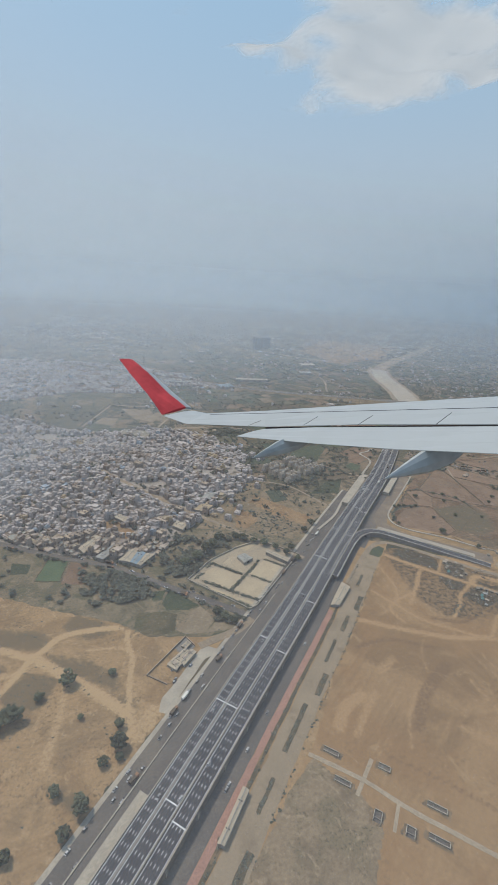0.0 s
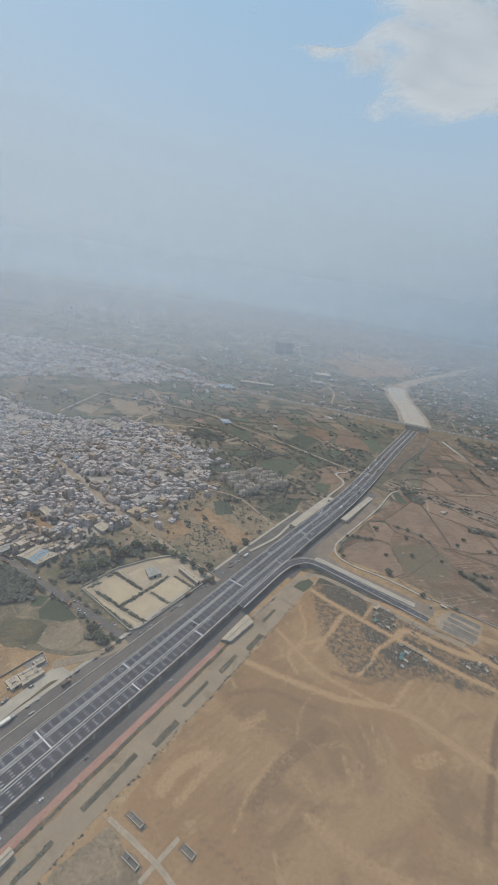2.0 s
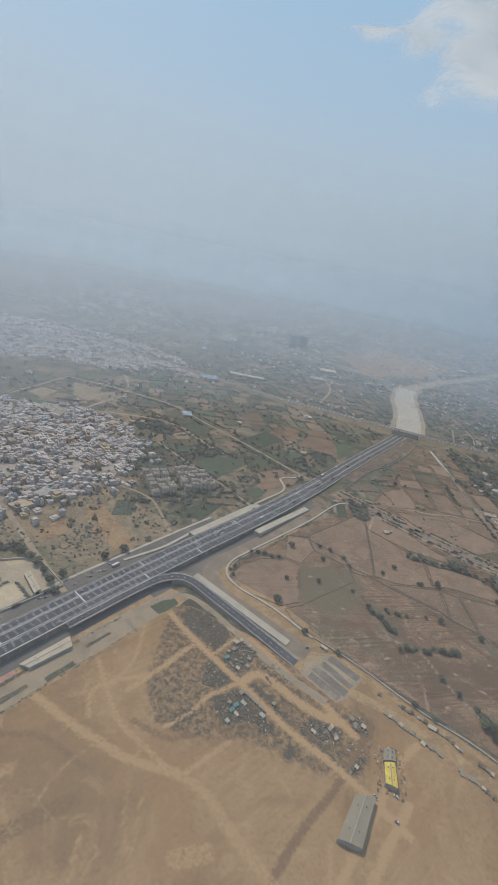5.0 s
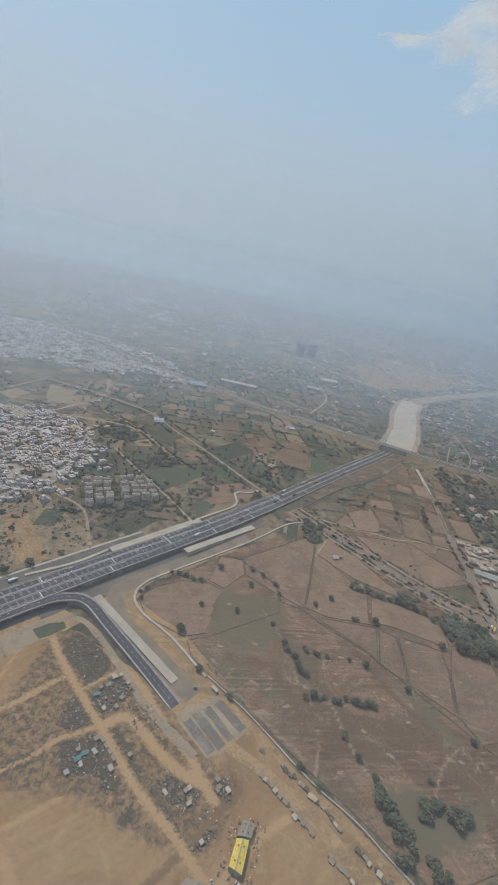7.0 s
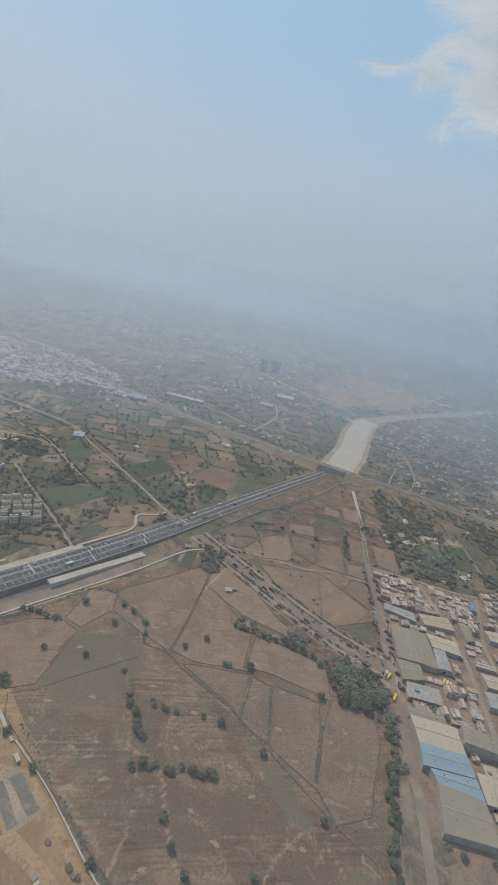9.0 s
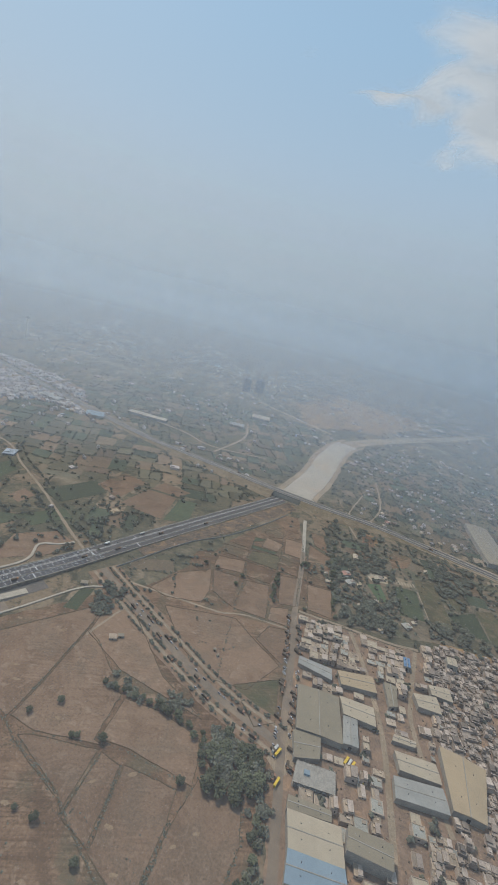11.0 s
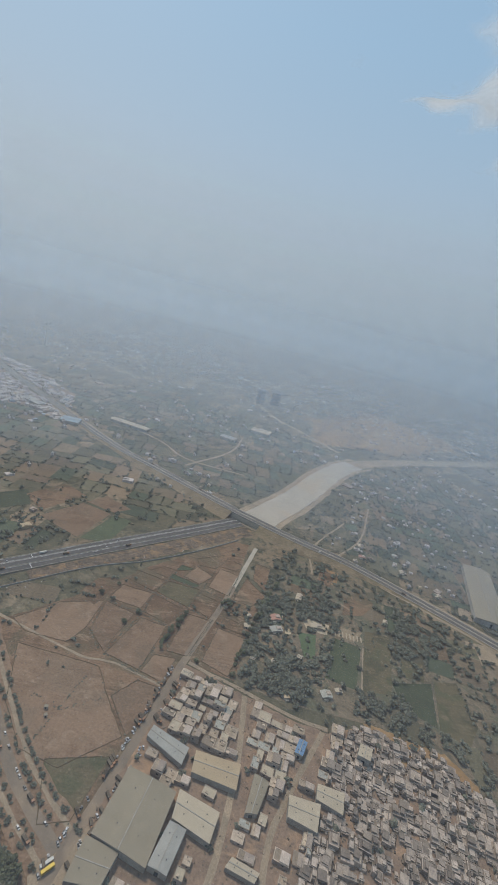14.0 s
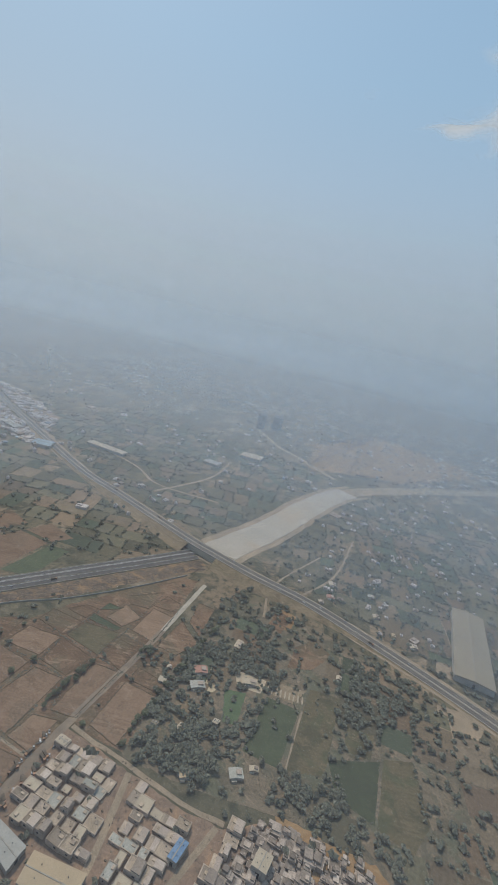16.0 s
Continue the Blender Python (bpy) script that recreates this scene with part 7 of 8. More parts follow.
for k in range(8):
    for a, b in ((frame_base[0], frame_base[3]), (frame_base[1], frame_base[2])):
        c = Vector(a).lerp(Vector(b), 0.03 + 0.94 * k / 7)
        part("column", Geo().box(c.x, c.y, 0.1, 0.35, 0.35, 3.0), M["concrete"], ob)
part("stair_room", Geo().box(322, 346, 2.8, 2.4, 2.0, 0.9, 0.12), M["tin_blue"], ob, "blue sheeted stair room")
random.seed(33)
small = []
for sx0, sy0, east in ((5.7, 5.1, False), (3.2, 3.3, True)):
    for gy in range(0, int(210 / sy0)):
        for gx in range(0, int(200 / sx0)):
            x0 = 296 + gx * sx0 + (random.uniform(-0.9, 0.9) if east else random.uniform(-0.6, 0.6))
            y0 = 288 + gy * sy0 + (random.uniform(-0.9, 0.9) if east else random.uniform(-0.5, 0.5))
            x, y = x0 + 0.02 * (y0 - 380), y0 + 0.16 * (x0 - 300)
            x += 3.0 * noise.noise((x * 0.03, y * 0.03, 51.0)) * east
            y += 3.0 * noise.noise((x * 0.03, y * 0.03, 55.0)) * east
            near = 1.6 if east else 2.1
            if (x > 380 + 0.12 * (y - 400)) != east or not inside(SLUM, x, y) or used(x, y) or any(used(x + a, y + b) for a, b in ((near, 0), (-near, 0), (0, near), (0, -near))):
                continue
            if random.random() < (0.10 if east else 0.03 if y > 415 else 0.25) or noise.noise((x * 0.09, y * 0.09, 61.0)) > (0.38 if east else 0.52):
                continue
            if east:
                k = random.choice((0.7, 1.0, 1.15, 1.6))
                small.append((x, y, random.uniform(2.2, 3.4) * k, random.uniform(2.2, 3.6) * k, random.choice((0.8, 1.0, 1.3, 1.8, 2.4)), 0.12 + random.uniform(-0.12, 0.12)))
            else:
                w, d = random.choice((6.6, 6.2, 5.2, 4.4, 3.4)) * random.uniform(0.9, 1.05), random.choice((5.8, 5.5, 4.8, 4.0, 3.2)) * random.uniform(0.9, 1.05)
                small.append((x, y, w, d, random.choice((0.9, 1.2, 1.6, 1.8, 2.4, 3.0)), 0.14 + random.uniform(-0.05, 0.05)))
small.sort(key=lambda r: (r[0] > 372, r[0]))
rest = []
for k, r in enumerate(small):
    if k < 190:
        house(*r, random.choice(("pale flat-roofed workshop house", "cement house with a bare roof terrace", "tan plastered house in a dusty lane")), "houses of the industrial quarter")
    else:
        rest.append((r[0], r[1], -0.02, r[2], r[3], r[4], r[5], random.randrange(3)))
v, f = spread(HP, rest)
tagged(new("slum_houses", fast_mesh("slum_houses", v, f, M["slum"])), "tightly packed small grey houses with narrow lanes", "houses", kind="stuff")
for x, y, sx, sy, h, roof, label in ((369, 443, 4, 8, 3.0, "tin_bright", "workshop with a bright blue sheet roof"), (303, 446, 5, 4, 2.8, "tin_cream", "corner building with a pale flat roof"),
                                     
                                     (397, 458, 6, 7, 5.0, "tin_cream", "tall pale apartment building"), (338, 486, 3, 4, 1.6, "tin_cream", "garden pavilion with a pale roof"), (327, 480, 3.2, 2.2, 1.4, "tin", "low garden shed under trees"), (350, 500, 3, 3, 1.6, "tin_cream", "white garden house among trees"),
                                     (349, 327, 17, 9, 6.0, "tin", "tall unfinished concrete building")):
    q = [(x - sx / 2, y - sy / 2), (x + sx / 2, y - sy / 2 + 0.4), (x + sx / 2, y + sy / 2 + 0.4), (x - sx / 2, y + sy / 2)]
    shed(q, h, 0.15, roof, label)

def villa(x, y, sx, sy, h, turn, roof, label):
    """A garden house: walls, eaves roof, a smaller upper room and a porch."""
    ob = tagged(new("villa", Geo().box(0, 0, -0.02, sx, sy, h).mesh("villa", M["house"])), label, "villa", "garden villas")
    ob.matrix_world = pose(x, y, 0, 0, 0, turn)
    q = [(-sx * 0.55, -sy * 0.56), (sx * 0.55, -sy * 0.56), (sx * 0.55, sy * 0.56), (-sx * 0.55, sy * 0.56)]
    part("roof", Geo().gable(q, h, 0.6), M[roof], ob, "low pitched roof with eaves")
    part("upper_room", Geo().box(sx * 0.2, 0, h + 0.1, sx * 0.4, sy * 0.5, 0.9), M["house"], ob)
    part("porch", Geo().box(-sx * 0.2, -sy * 0.62, 0, sx * 0.4, sy * 0.3, h * 0.6), M["concrete"], ob, "pale porch")
    block_poly([(x - sx / 2, y - sy / 2), (x + sx / 2, y - sy / 2), (x + sx / 2, y + sy / 2), (x - sx / 2, y + sy / 2)], 3)


for row in ((325, 523, 7, 5, 1.8, 40, "pink", "villa with a faded red roof in a paved garden"), (329.5, 513, 7.5, 4.5, 1.6, 42, "tin_pale", "grey-green roofed villa in a walled garden"),
            (351, 535, 8, 3.8, 1.5, 28, "tin_cream", "long white villa beside a lawn"), (331, 557, 4, 7, 1.6, 8, "tin_cream", "pale garden house on a narrow drive"), (371.5, 483.5, 6, 4.5, 1.6, 38, "tin_pale", "green-grey roofed house at the wood's edge"),
            (353.5, 469, 5, 4, 1.6, 36, "tin_tan", "tan roofed house under trees"), (310, 513, 2.6, 2, 1.2, 20, "tin_cream", "small white hut beside the lane"), (377, 491, 4, 2.4, 1.2, 30, "tin_cream", "low pale shed behind a field"),
            (392.5, 577, 3, 3, 1.3, 15, "tin_cream", "round white garden pavilion"), (355, 681, 6, 5, 1.8, 25, "tin_cream", "white farmhouse beyond the highway"), (360, 660, 6, 4, 1.8, 25, "pink", "faded red roofed farmhouse beyond the highway"),
            (356, 648, 4, 3, 1.5, 30, "tin_cream", "small pale farmhouse beyond the highway"), (387, 690, 5, 4, 1.6, 20, "tin_pale", "grey farmhouse beyond the highway"), (397, 664, 5, 4, 1.6, 30, "tin_cream", "pale farmhouse beyond the highway"),
            (428, 648, 6, 4, 1.8, 30, "tin_cream", "white farmhouse beside the highway")):
    villa(*row)
patch("villa_drive", [(316.8, 524.6), (324, 533), (332, 537), (336, 528), (339, 518.4), (334, 509.4), (325, 506), (321, 511)], M["paving"], "pale paved garden court of a villa", amount=0.9, step=1.5)
patch("villa_drive", [(339.6, 537.8), (348, 542.5), (358.2, 543.9), (359.3, 533), (346.5, 528.5)], M["paving"], "pale paved terrace of a villa", amount=0.7, step=1.5)
patch("garden_plot", [(336, 592), (333.5, 614), (348, 615), (351, 596)], M["waste"], "bare orange garden plot", amount=0.6)
for k in range(9):
    t = k / 8
    lane("planting_bed", [(362 + 1.2 * k * 2, 536 + 6.5 * t, 0), (360.5 + 1.2 * k * 2, 542 + 5.5 * t, 0)], -0.45, 0.45, M["path"], "pale raised planting bed", 0.1, 0.1)
lean = np.random.default_rng(91)
rows = []
for r in rest:
    for _ in range(3):
        a = lean.uniform(0, 6.28)
        rows.append((r[0] + math.cos(a) * r[3] * 0.62, r[1] + math.sin(a) * r[4] * 0.62, -0.02, lean.uniform(0.5, 1.6), lean.uniform(0.5, 1.3), lean.uniform(0.35, 1.2), r[6] + lean.choice((0.0, 1.57)), 0))
LEAN = [(np.array(Geo().box(0, 0, 0, 1, 1, 1).v, float), np.array(Geo().box(0, 0, 0, 1, 1, 1).f))]
for k, (material, label) in enumerate((("rubble", "brown lean-tos and sheds squeezed between packed houses"), ("slum", "small cement rooms built against packed houses"))):
    v, f = spread(LEAN, rows[k::2])
    tagged(new("lean_tos", fast_mesh("lean_tos", v, f, M[material])), label, "sheds", kind="stuff")
# ---------------------------------------------------------------- apartments, school, filling station
random.seed(41)
for k in range(35):
    u, w = k % 7, k // 7
    gap = 4.0 if u > 2 else 0.0
    x, y = 44 + u * 4.7 - w * 4.4 + gap + random.uniform(-0.8, 0.8), 337 + u * 4.6 + w * 5.6 + gap + random.uniform(-0.8, 0.8)
    if used(x, y) == 1:
        continue
    h = random.choice((4.6, 5.4, 6.2))
    turn = 0.76 + random.uniform(-0.1, 0.1)
    ob = tagged(new("apartment_block", Geo().box(0, 0, -0.02, 5.0, 3.4, h).mesh("apartment_block", M["apartment"])), "pale ochre apartment block of several storeys", "apartment block", "housing estate")
    ob.matrix_world = pose(x, y, 0, 0, 0, math.degrees(turn))
    part("roof_terrace", Geo().box(0, 0, h - 0.05, 4.7, 3.1, 0.1), M["concrete_dark"], ob)
    for sx in (-1.6, 1.6):
        part("stair_tower", Geo().box(sx, 0.3, h, 1.1, 1.1, 0.6), M["apartment"], ob, "roof-top stair tower")
    for z in (0.9, 2.0, 3.1, 4.2):
        part("balcony", Geo().box(0, -1.85, z - 0.1, 4.0, 0.35, 0.3), M["apartment"], ob)
        for sx in (-1.3, 1.3):
            part("window", Geo().box(sx, -1.7, z + 0.25, 0.4, 0.06, 0.35), M["pane_grey"], ob)

thicket(120, 1.0, 1.9, 188, 380, 187, 395, 190, 404, 199, 400, 198, 384, 194, 378)
thicket(320, 0.8, 1.5, 40, 330, 62, 338, 90, 366, 84, 384, 56, 392, 24, 362)
thicket(230, 1.6, 2.8, 280, 328, 279, 341, 280, 352, 292, 349, 303, 338, 300, 332, 290, 329)
thicket(60, 1.2, 2.0, 303, 333, 301, 341, 308, 338, 310, 328, 313, 300, 308, 300, 305, 323)
thicket(130, 1.0, 1.9, 221, 348, 235, 347, 250, 349, 254, 359, 263, 357, 264, 351, 258, 345, 239, 343, 226, 343)
YARD = [(-23, 201.5), (-11.6, 221.2), (2, 234.3), (17, 244.5), (41, 231.5), (14.6, 183.3), (10.8, 180.2)]
patch("school_yard", YARD, M["path"], "dusty tan school yard", amount=0.3)
for pts in ([(-14.2, 204.6), (-13.7, 210.4), (-8.9, 214.7), (7.4, 208.2), (7.6, 205.2), (1.5, 196.4), (-3.8, 196.9)], [(10.6, 210), (19.6, 223.8), (31.4, 217.3), (24.3, 203.9)], [(2.9, 195.5), (8.6, 207.6), (23, 201.4), (16.1, 188.6)],
            [(-4.6, 218.7), (2.1, 229.4), (9.8, 217.8), (6.6, 210.8)], [(-11.3, 194.6), (-10.2, 196.4), (14.6, 185.4), (14.1, 183.6)], [(2, 236.5), (9.3, 241.5), (14, 239), (8.9, 233)]):
    patch("school_court", pts, M["paving"], "pale sandy paved games court", amount=0.15)
for k, (a, b) in enumerate(zip(YARD, YARD[1:] + YARD[:1])):
    lane("yard_wall", [(*a, 0), (*b, 0)], -0.15, 0.15, M["concrete"], "pale school boundary wall", 0.9, category="wall")
SCHOOL = [(20.8, 229.1), (21.9, 232.2), (34.3, 223.2), (33.2, 219.9)]
SCHOOL_HALL = [(3.5, 223.8), (7.8, 227.7), (12.7, 223.1), (7.6, 217.7)]
school = shed(SCHOOL, 2.4, 0.1, "tin_cream", "long two-storey cream school building")
a, b = Vector(SCHOOL[0]), Vector(SCHOOL[3])
# solid grey boxes paint the shade of the veranda openings
for k in range(9):
    c = a.lerp(b, (k + 0.5) / 9)
    for z in (0.35, 1.4):
        part("window", Geo().box(c.x, c.y, z, 0.7, 0.16, 0.6, math.atan2(b.y - a.y, b.x - a.x)), M["pane_grey"], school, "shaded veranda opening")
shed(SCHOOL_HALL, 1.8, 0.1, "tin_bluegrey", "small grey school block among trees")
for line in ([(-14.1, 201), (0.4, 194.1), (15.8, 187.4)], [(-11.3, 218.1), (-1.2, 212.8), (6.8, 208.6)], [(0.4, 194.1), (5.9, 203.4), (12.3, 214.4), (16.6, 223.6)]):
    row = [(*p, 0) for p in line]
    total = length(row)
    for k in range(9):
        (x, y, _), a = along(row, total * (k + 0.5) / 9)
        tree(x, y, random.uniform(0.6, 1.0), "clipped round tree between school courts", "school hedge trees")
patch("station_yard", [(-32, 138), (-23, 134), (-14, 155), (-19, 160)], M["concrete_dark"], "grey paved yard of a roadside station", amount=0.2)
patch("station_forecourt", [(-24, 122), (-19, 121), (-3, 149), (-2, 153), (-10, 156), (-14, 148), (-21, 133), (-24, 128)], M["concrete"], "pale concrete forecourt of a roadside station", amount=0.4)
lane("station_road", spline([(-12, 155), (-3, 161), (5, 166), (12, 174)], 3), -2.0, 2.0, M["earthroad"], "dusty road past a roadside station", ragged=0.4)
for a, b in (((-32, 138), (-23, 134)), ((-32, 138), (-19, 160)), ((-19, 160), (-14, 155))):
    lane("yard_wall", [(*a, 0), (*b, 0)], -0.14, 0.14, M["roof"], "pale boundary wall of a roadside station", 0.7, category="wall")
for pts, h in (([(-24.5, 143), (-22.3, 146.7), (-18.3, 144), (-20.2, 140.3)], 1.4), ([(-19.9, 145.6), (-15.5, 151.8), (-12.9, 150.4), (-17.3, 142.7)], 1.5), ([(-22.2, 147), (-18.3, 152.6), (-16.4, 151.4), (-20.2, 145.9)], 1.1), ([(-20, 153.6), (-17.6, 157), (-15.6, 155.6), (-17.6, 152.4)], 1.2)):
    shed(pts, h, 0.1, "tin_cream", "flat-roofed cream building on a roadside forecourt")
for x, y, sx, sy in ((-21.4, 143.4, 1.6, 1.2), (-17.8, 147, 1.6, 1.0), (-15.8, 149.6, 1.4, 1.0)):
    thing("roof_unit", Geo().box(x, y, 1.45, sx, sy, 0.55, 1.0), M["house"], "small block on a flat station roof", "roof unit", "roof units")
patch("forecourt_island", [(-18, 127.5), (-16, 127.5), (-5, 150.5), (-9, 148)], M["scrub"], "dry planted island beside the forecourt", amount=0.3)

v, f = spread(MIDDLE, GROVES)
tagged(new("groves", fast_mesh("groves", v, f, M["leaf_mid"])), "dense dusty green groves and roadside trees", "trees", kind="stuff")

# ---------------------------------------------------------------- vehicles
def wheels(ob, xs, w, r):
    for x in xs:
        for s in (-1, 1):
            g = Geo()
            n = 8
            for yy in (s * w, s * (w - 0.1)):
                g.v += [(x + r * math.cos(2 * math.pi * i / n), yy, r + r * math.sin(2 * math.pi * i / n)) for i in range(n)]
            g.f = [tuple(range(n)), tuple(range(2 * n - 1, n - 1, -1))] + [(i, (i + 1) % n, n + (i + 1) % n, n + i) for i in range(n)]
            part("wheel", g, M["rubber"], ob)


def car_proto(mat_name, kind):
    g = Geo()
    g.box(0, 0, 0.12, 1.9, 0.8, 0.28)
    ob = new(kind, g.mesh(kind, M[mat_name]))
    c = Geo()
    c.v = [(-0.75, -0.36, 0.4), (0.55, -0.36, 0.4), (0.55, 0.36, 0.4), (-0.75, 0.36, 0.4), (-0.55, -0.3, 0.66), (0.2, -0.3, 0.66), (0.2, 0.3, 0.66), (-0.55, 0.3, 0.66)]
    c.f = [(4, 5, 6, 7), (0, 1, 5, 4), (1, 2, 6, 5), (2, 3, 7, 6), (3, 0, 4, 7)]
    part("cabin", c, M["dark_window"], ob, "dark glazed cabin")
    part("roof", Geo().box(-0.17, 0, 0.655, 0.72, 0.58, 0.03), M[mat_name], ob)
    wheels(ob, (-0.6, 0.6), 0.42, 0.15)
    return ob


def truck_proto(mat_name, cargo, long=3.6):
    ob = new("truck", Geo().box(-0.4, 0, 0.4, long, 1.05, 0.14).mesh("truck", M["tank"]))
    part("cab", Geo().box(long / 2 - 0.5, 0, 0.4, 0.9, 1.05, 1.0), M[mat_name], ob, "painted truck cab")
    part("windscreen", Geo().box(long / 2 - 0.04, 0, 0.9, 0.06, 0.9, 0.35), M["dark_window"], ob)
    part("cargo_body", Geo().box(-0.65, 0, 0.54, long - 0.9, 1.1, 1.0), M[cargo], ob, "boxy cargo body")
    wheels(ob, (-long / 2 + 0.1, -long / 2 + 0.65, long / 2 - 0.5), 0.52, 0.22)
    return ob


def bus_proto(mat_name):
    ob = new("bus", Geo().box(0, 0, 0.2, 4.4, 1.1, 1.15).mesh("bus", M[mat_name]))
    part("roof", Geo().box(0, 0, 1.35, 4.2, 1.0, 0.06), M[mat_name], ob)
    for s in (-1, 1):
        part("window_band", Geo().box(-0.1, s * 0.55, 0.75, 3.7, 0.04, 0.36), M["dark_window"], ob)
    wheels(ob, (-1.4, 1.5), 0.55, 0.22)
    return ob


PROTO = {"car": (car_proto("car", "car"), "car"), "truck": (truck_proto("truck_red", "rubble"), "truck"), "lorry": (truck_proto("car", "bus", 4.4), "truck"),
         "bus": (bus_proto("bus"), "bus"), "school_bus": (bus_proto("bus_yellow"), "bus")}
placed = set()


def vehicle(kind, x, y, z, turn, label, group):
    src, cat = PROTO[kind]
    m = pose(x, y, z, 0, 0, math.degrees(turn))
    if kind not in placed:
        placed.add(kind)
        ob = src
        ob.matrix_world = m
    else:
        ob = copy_thing(src, m)
    return tagged(ob, label, cat, group)


random.seed(51)
for k in range(64):
    o = random.choice((-14.4, -13.5, -12.5, -11.6, -9.7, -8.6, -7.4, -6.3, -4.3, -3.2, -2.1, -0.9))
    (x, y, z), a = along(MAIN, random.uniform(85, 640))
    kind = random.choice(("car",) * 9 + ("lorry", "truck"))
    vehicle(kind, x + math.sin(a) * o, y - math.cos(a) * o, z + 0.07, a if o > -8 else a + math.pi, {"car": "small car driving on the dark expressway", "lorry": "white lorry on the dark expressway",
            "truck": "orange truck on the dark expressway"}[kind], "expressway traffic")
for k in range(70):
    row = random.choice((-26.9, -26.9, -25.2, -23.6, -22.5))
    (x, y, z), a = along(AT_GRADE, random.uniform(95, 330) if row > -26 else random.choice((random.uniform(165, 200), random.uniform(205, 262), random.uniform(95, 160))))
    vehicle(random.choice(("car",) * 9 + ("lorry", "truck")), x + math.sin(a) * row, y - math.cos(a) * row, 0.12, a + random.uniform(-0.05, 0.05), "car or van parked along the dusty service road" if row < -26 else "vehicle on the dusty service road",
            "service road vehicles")
for k in range(8):
    (x, y, z), a = along(AT_GRADE, random.uniform(95, 260))
    vehicle("car", x + math.sin(a) * 4, y - math.cos(a) * 4, 0.12, a, "car on the shaded service road", "service road vehicles")
SL = length(STREET)
for k in range(104):
    s = random.uniform(150, 262)
    (x, y, z), a = along(STREET, s)
    o = random.choice((3.2, 3.4, 3.0, -3.4, -4.6))
    kind = random.choice(("truck", "truck", "car", "car", "car"))
    px, py = x + math.sin(a) * o, y - math.cos(a) * o
    if used(px, py) != 3:
        vehicle(kind, px, py, 0.12, a + random.choice((0.9, 1.2, 0.0)) + random.uniform(-0.2, 0.2), "truck or car parked at a slant beside the dusty street", "parked street vehicles")
for k in range(34):
    (x, y, z), a = along(DIRT, random.uniform(15, DL - 3))
    o = random.choice((-1.5, 1.5, -1.5, 1.5, 5.8))
    vehicle(random.choice(("car", "truck", "truck", "car", "car")), x + math.sin(a) * o, y - math.cos(a) * o, 0.12, a, "vehicle on the dusty tree-lined road", "dusty road vehicles")
for k, (x, y, a) in enumerate(((307, 352, 1.2), (308.5, 351, 1.2), (338.5, 362, 1.2), (340, 361.5, 1.2), (341.5, 361, 1.2), (311, 338, 1.3), (345, 357, 1.2), (347, 357, 1.2))):
    vehicle("school_bus" if k % 3 else "bus", x, y, 0.12, a, "yellow or cream bus parked on a dusty yard", "parked buses")
for k in range(34):
    s = random.uniform(5, 150)
    (x, y, z), a = along(NLANE, s)
    o = random.choice((-1.2, 1.2, 2.3, -2.3))
    vehicle(random.choice(("car", "car", "truck", "car")), x + math.sin(a) * o, y - math.cos(a) * o, 0.12, a, "vehicle on the crowded tree-lined town road", "town road vehicles")
for k in range(13):
    if k < 7:
        vehicle("car", random.uniform(186, 204), random.uniform(176, 188), 0.12, random.uniform(0, 3), "car parked on sand near the site sheds", "cars on the sand")
    else:
        vehicle("car", random.uniform(-24, -12), random.uniform(134, 146), 0.12, random.uniform(0.9, 1.2), "car parked at the roadside station", "station cars")
for k in range(22):
    (x, y, z), a = along(DIAGONAL, random.uniform(300, 980))
    o = random.choice((-4.2, -2.2, 2.2, 4.2))
    vehicle(random.choice(("car", "car", "car", "truck")), x + math.sin(a) * o, y - math.cos(a) * o, z + 0.07, a, "vehicle on the older highway", "highway traffic")

# ---------------------------------------------------------------- huts, walls, scrap
random.seed(61)


def hut(x, y, sx, sy, h, turn, roof, label):
    ob = tagged(new("hut", Geo().box(0, 0, -0.02, sx, sy, h).mesh("hut", M["wall_shed"])), label, "hut", "small huts")
    ob.matrix_world = pose(x, y, 0, 0, 0, math.degrees(turn))
    g = Geo()
    g.v = [(-sx * 0.54, -sy * 0.56, h), (sx * 0.54, -sy * 0.56, h), (sx * 0.54, sy * 0.56, h + 0.25), (-sx * 0.54, sy * 0.56, h + 0.25),
           (-sx * 0.54, -sy * 0.56, h + 0.06), (sx * 0.54, -sy * 0.56, h + 0.06), (sx * 0.54, sy * 0.56, h + 0.31), (-sx * 0.54, sy * 0.56, h + 0.31)]
    g.f = [(4, 5, 6, 7), (3, 2, 1, 0), (0, 1, 5, 4), (1, 2, 6, 5), (2, 3, 7, 6), (3, 0, 4, 7)]
    part("roof", g, M[roof], ob, "slanting sheet roof")
    part("door", Geo().box(0, -sy / 2, 0, 0.4, 0.05, h * 0.8), M["dark_window"], ob)
    return ob


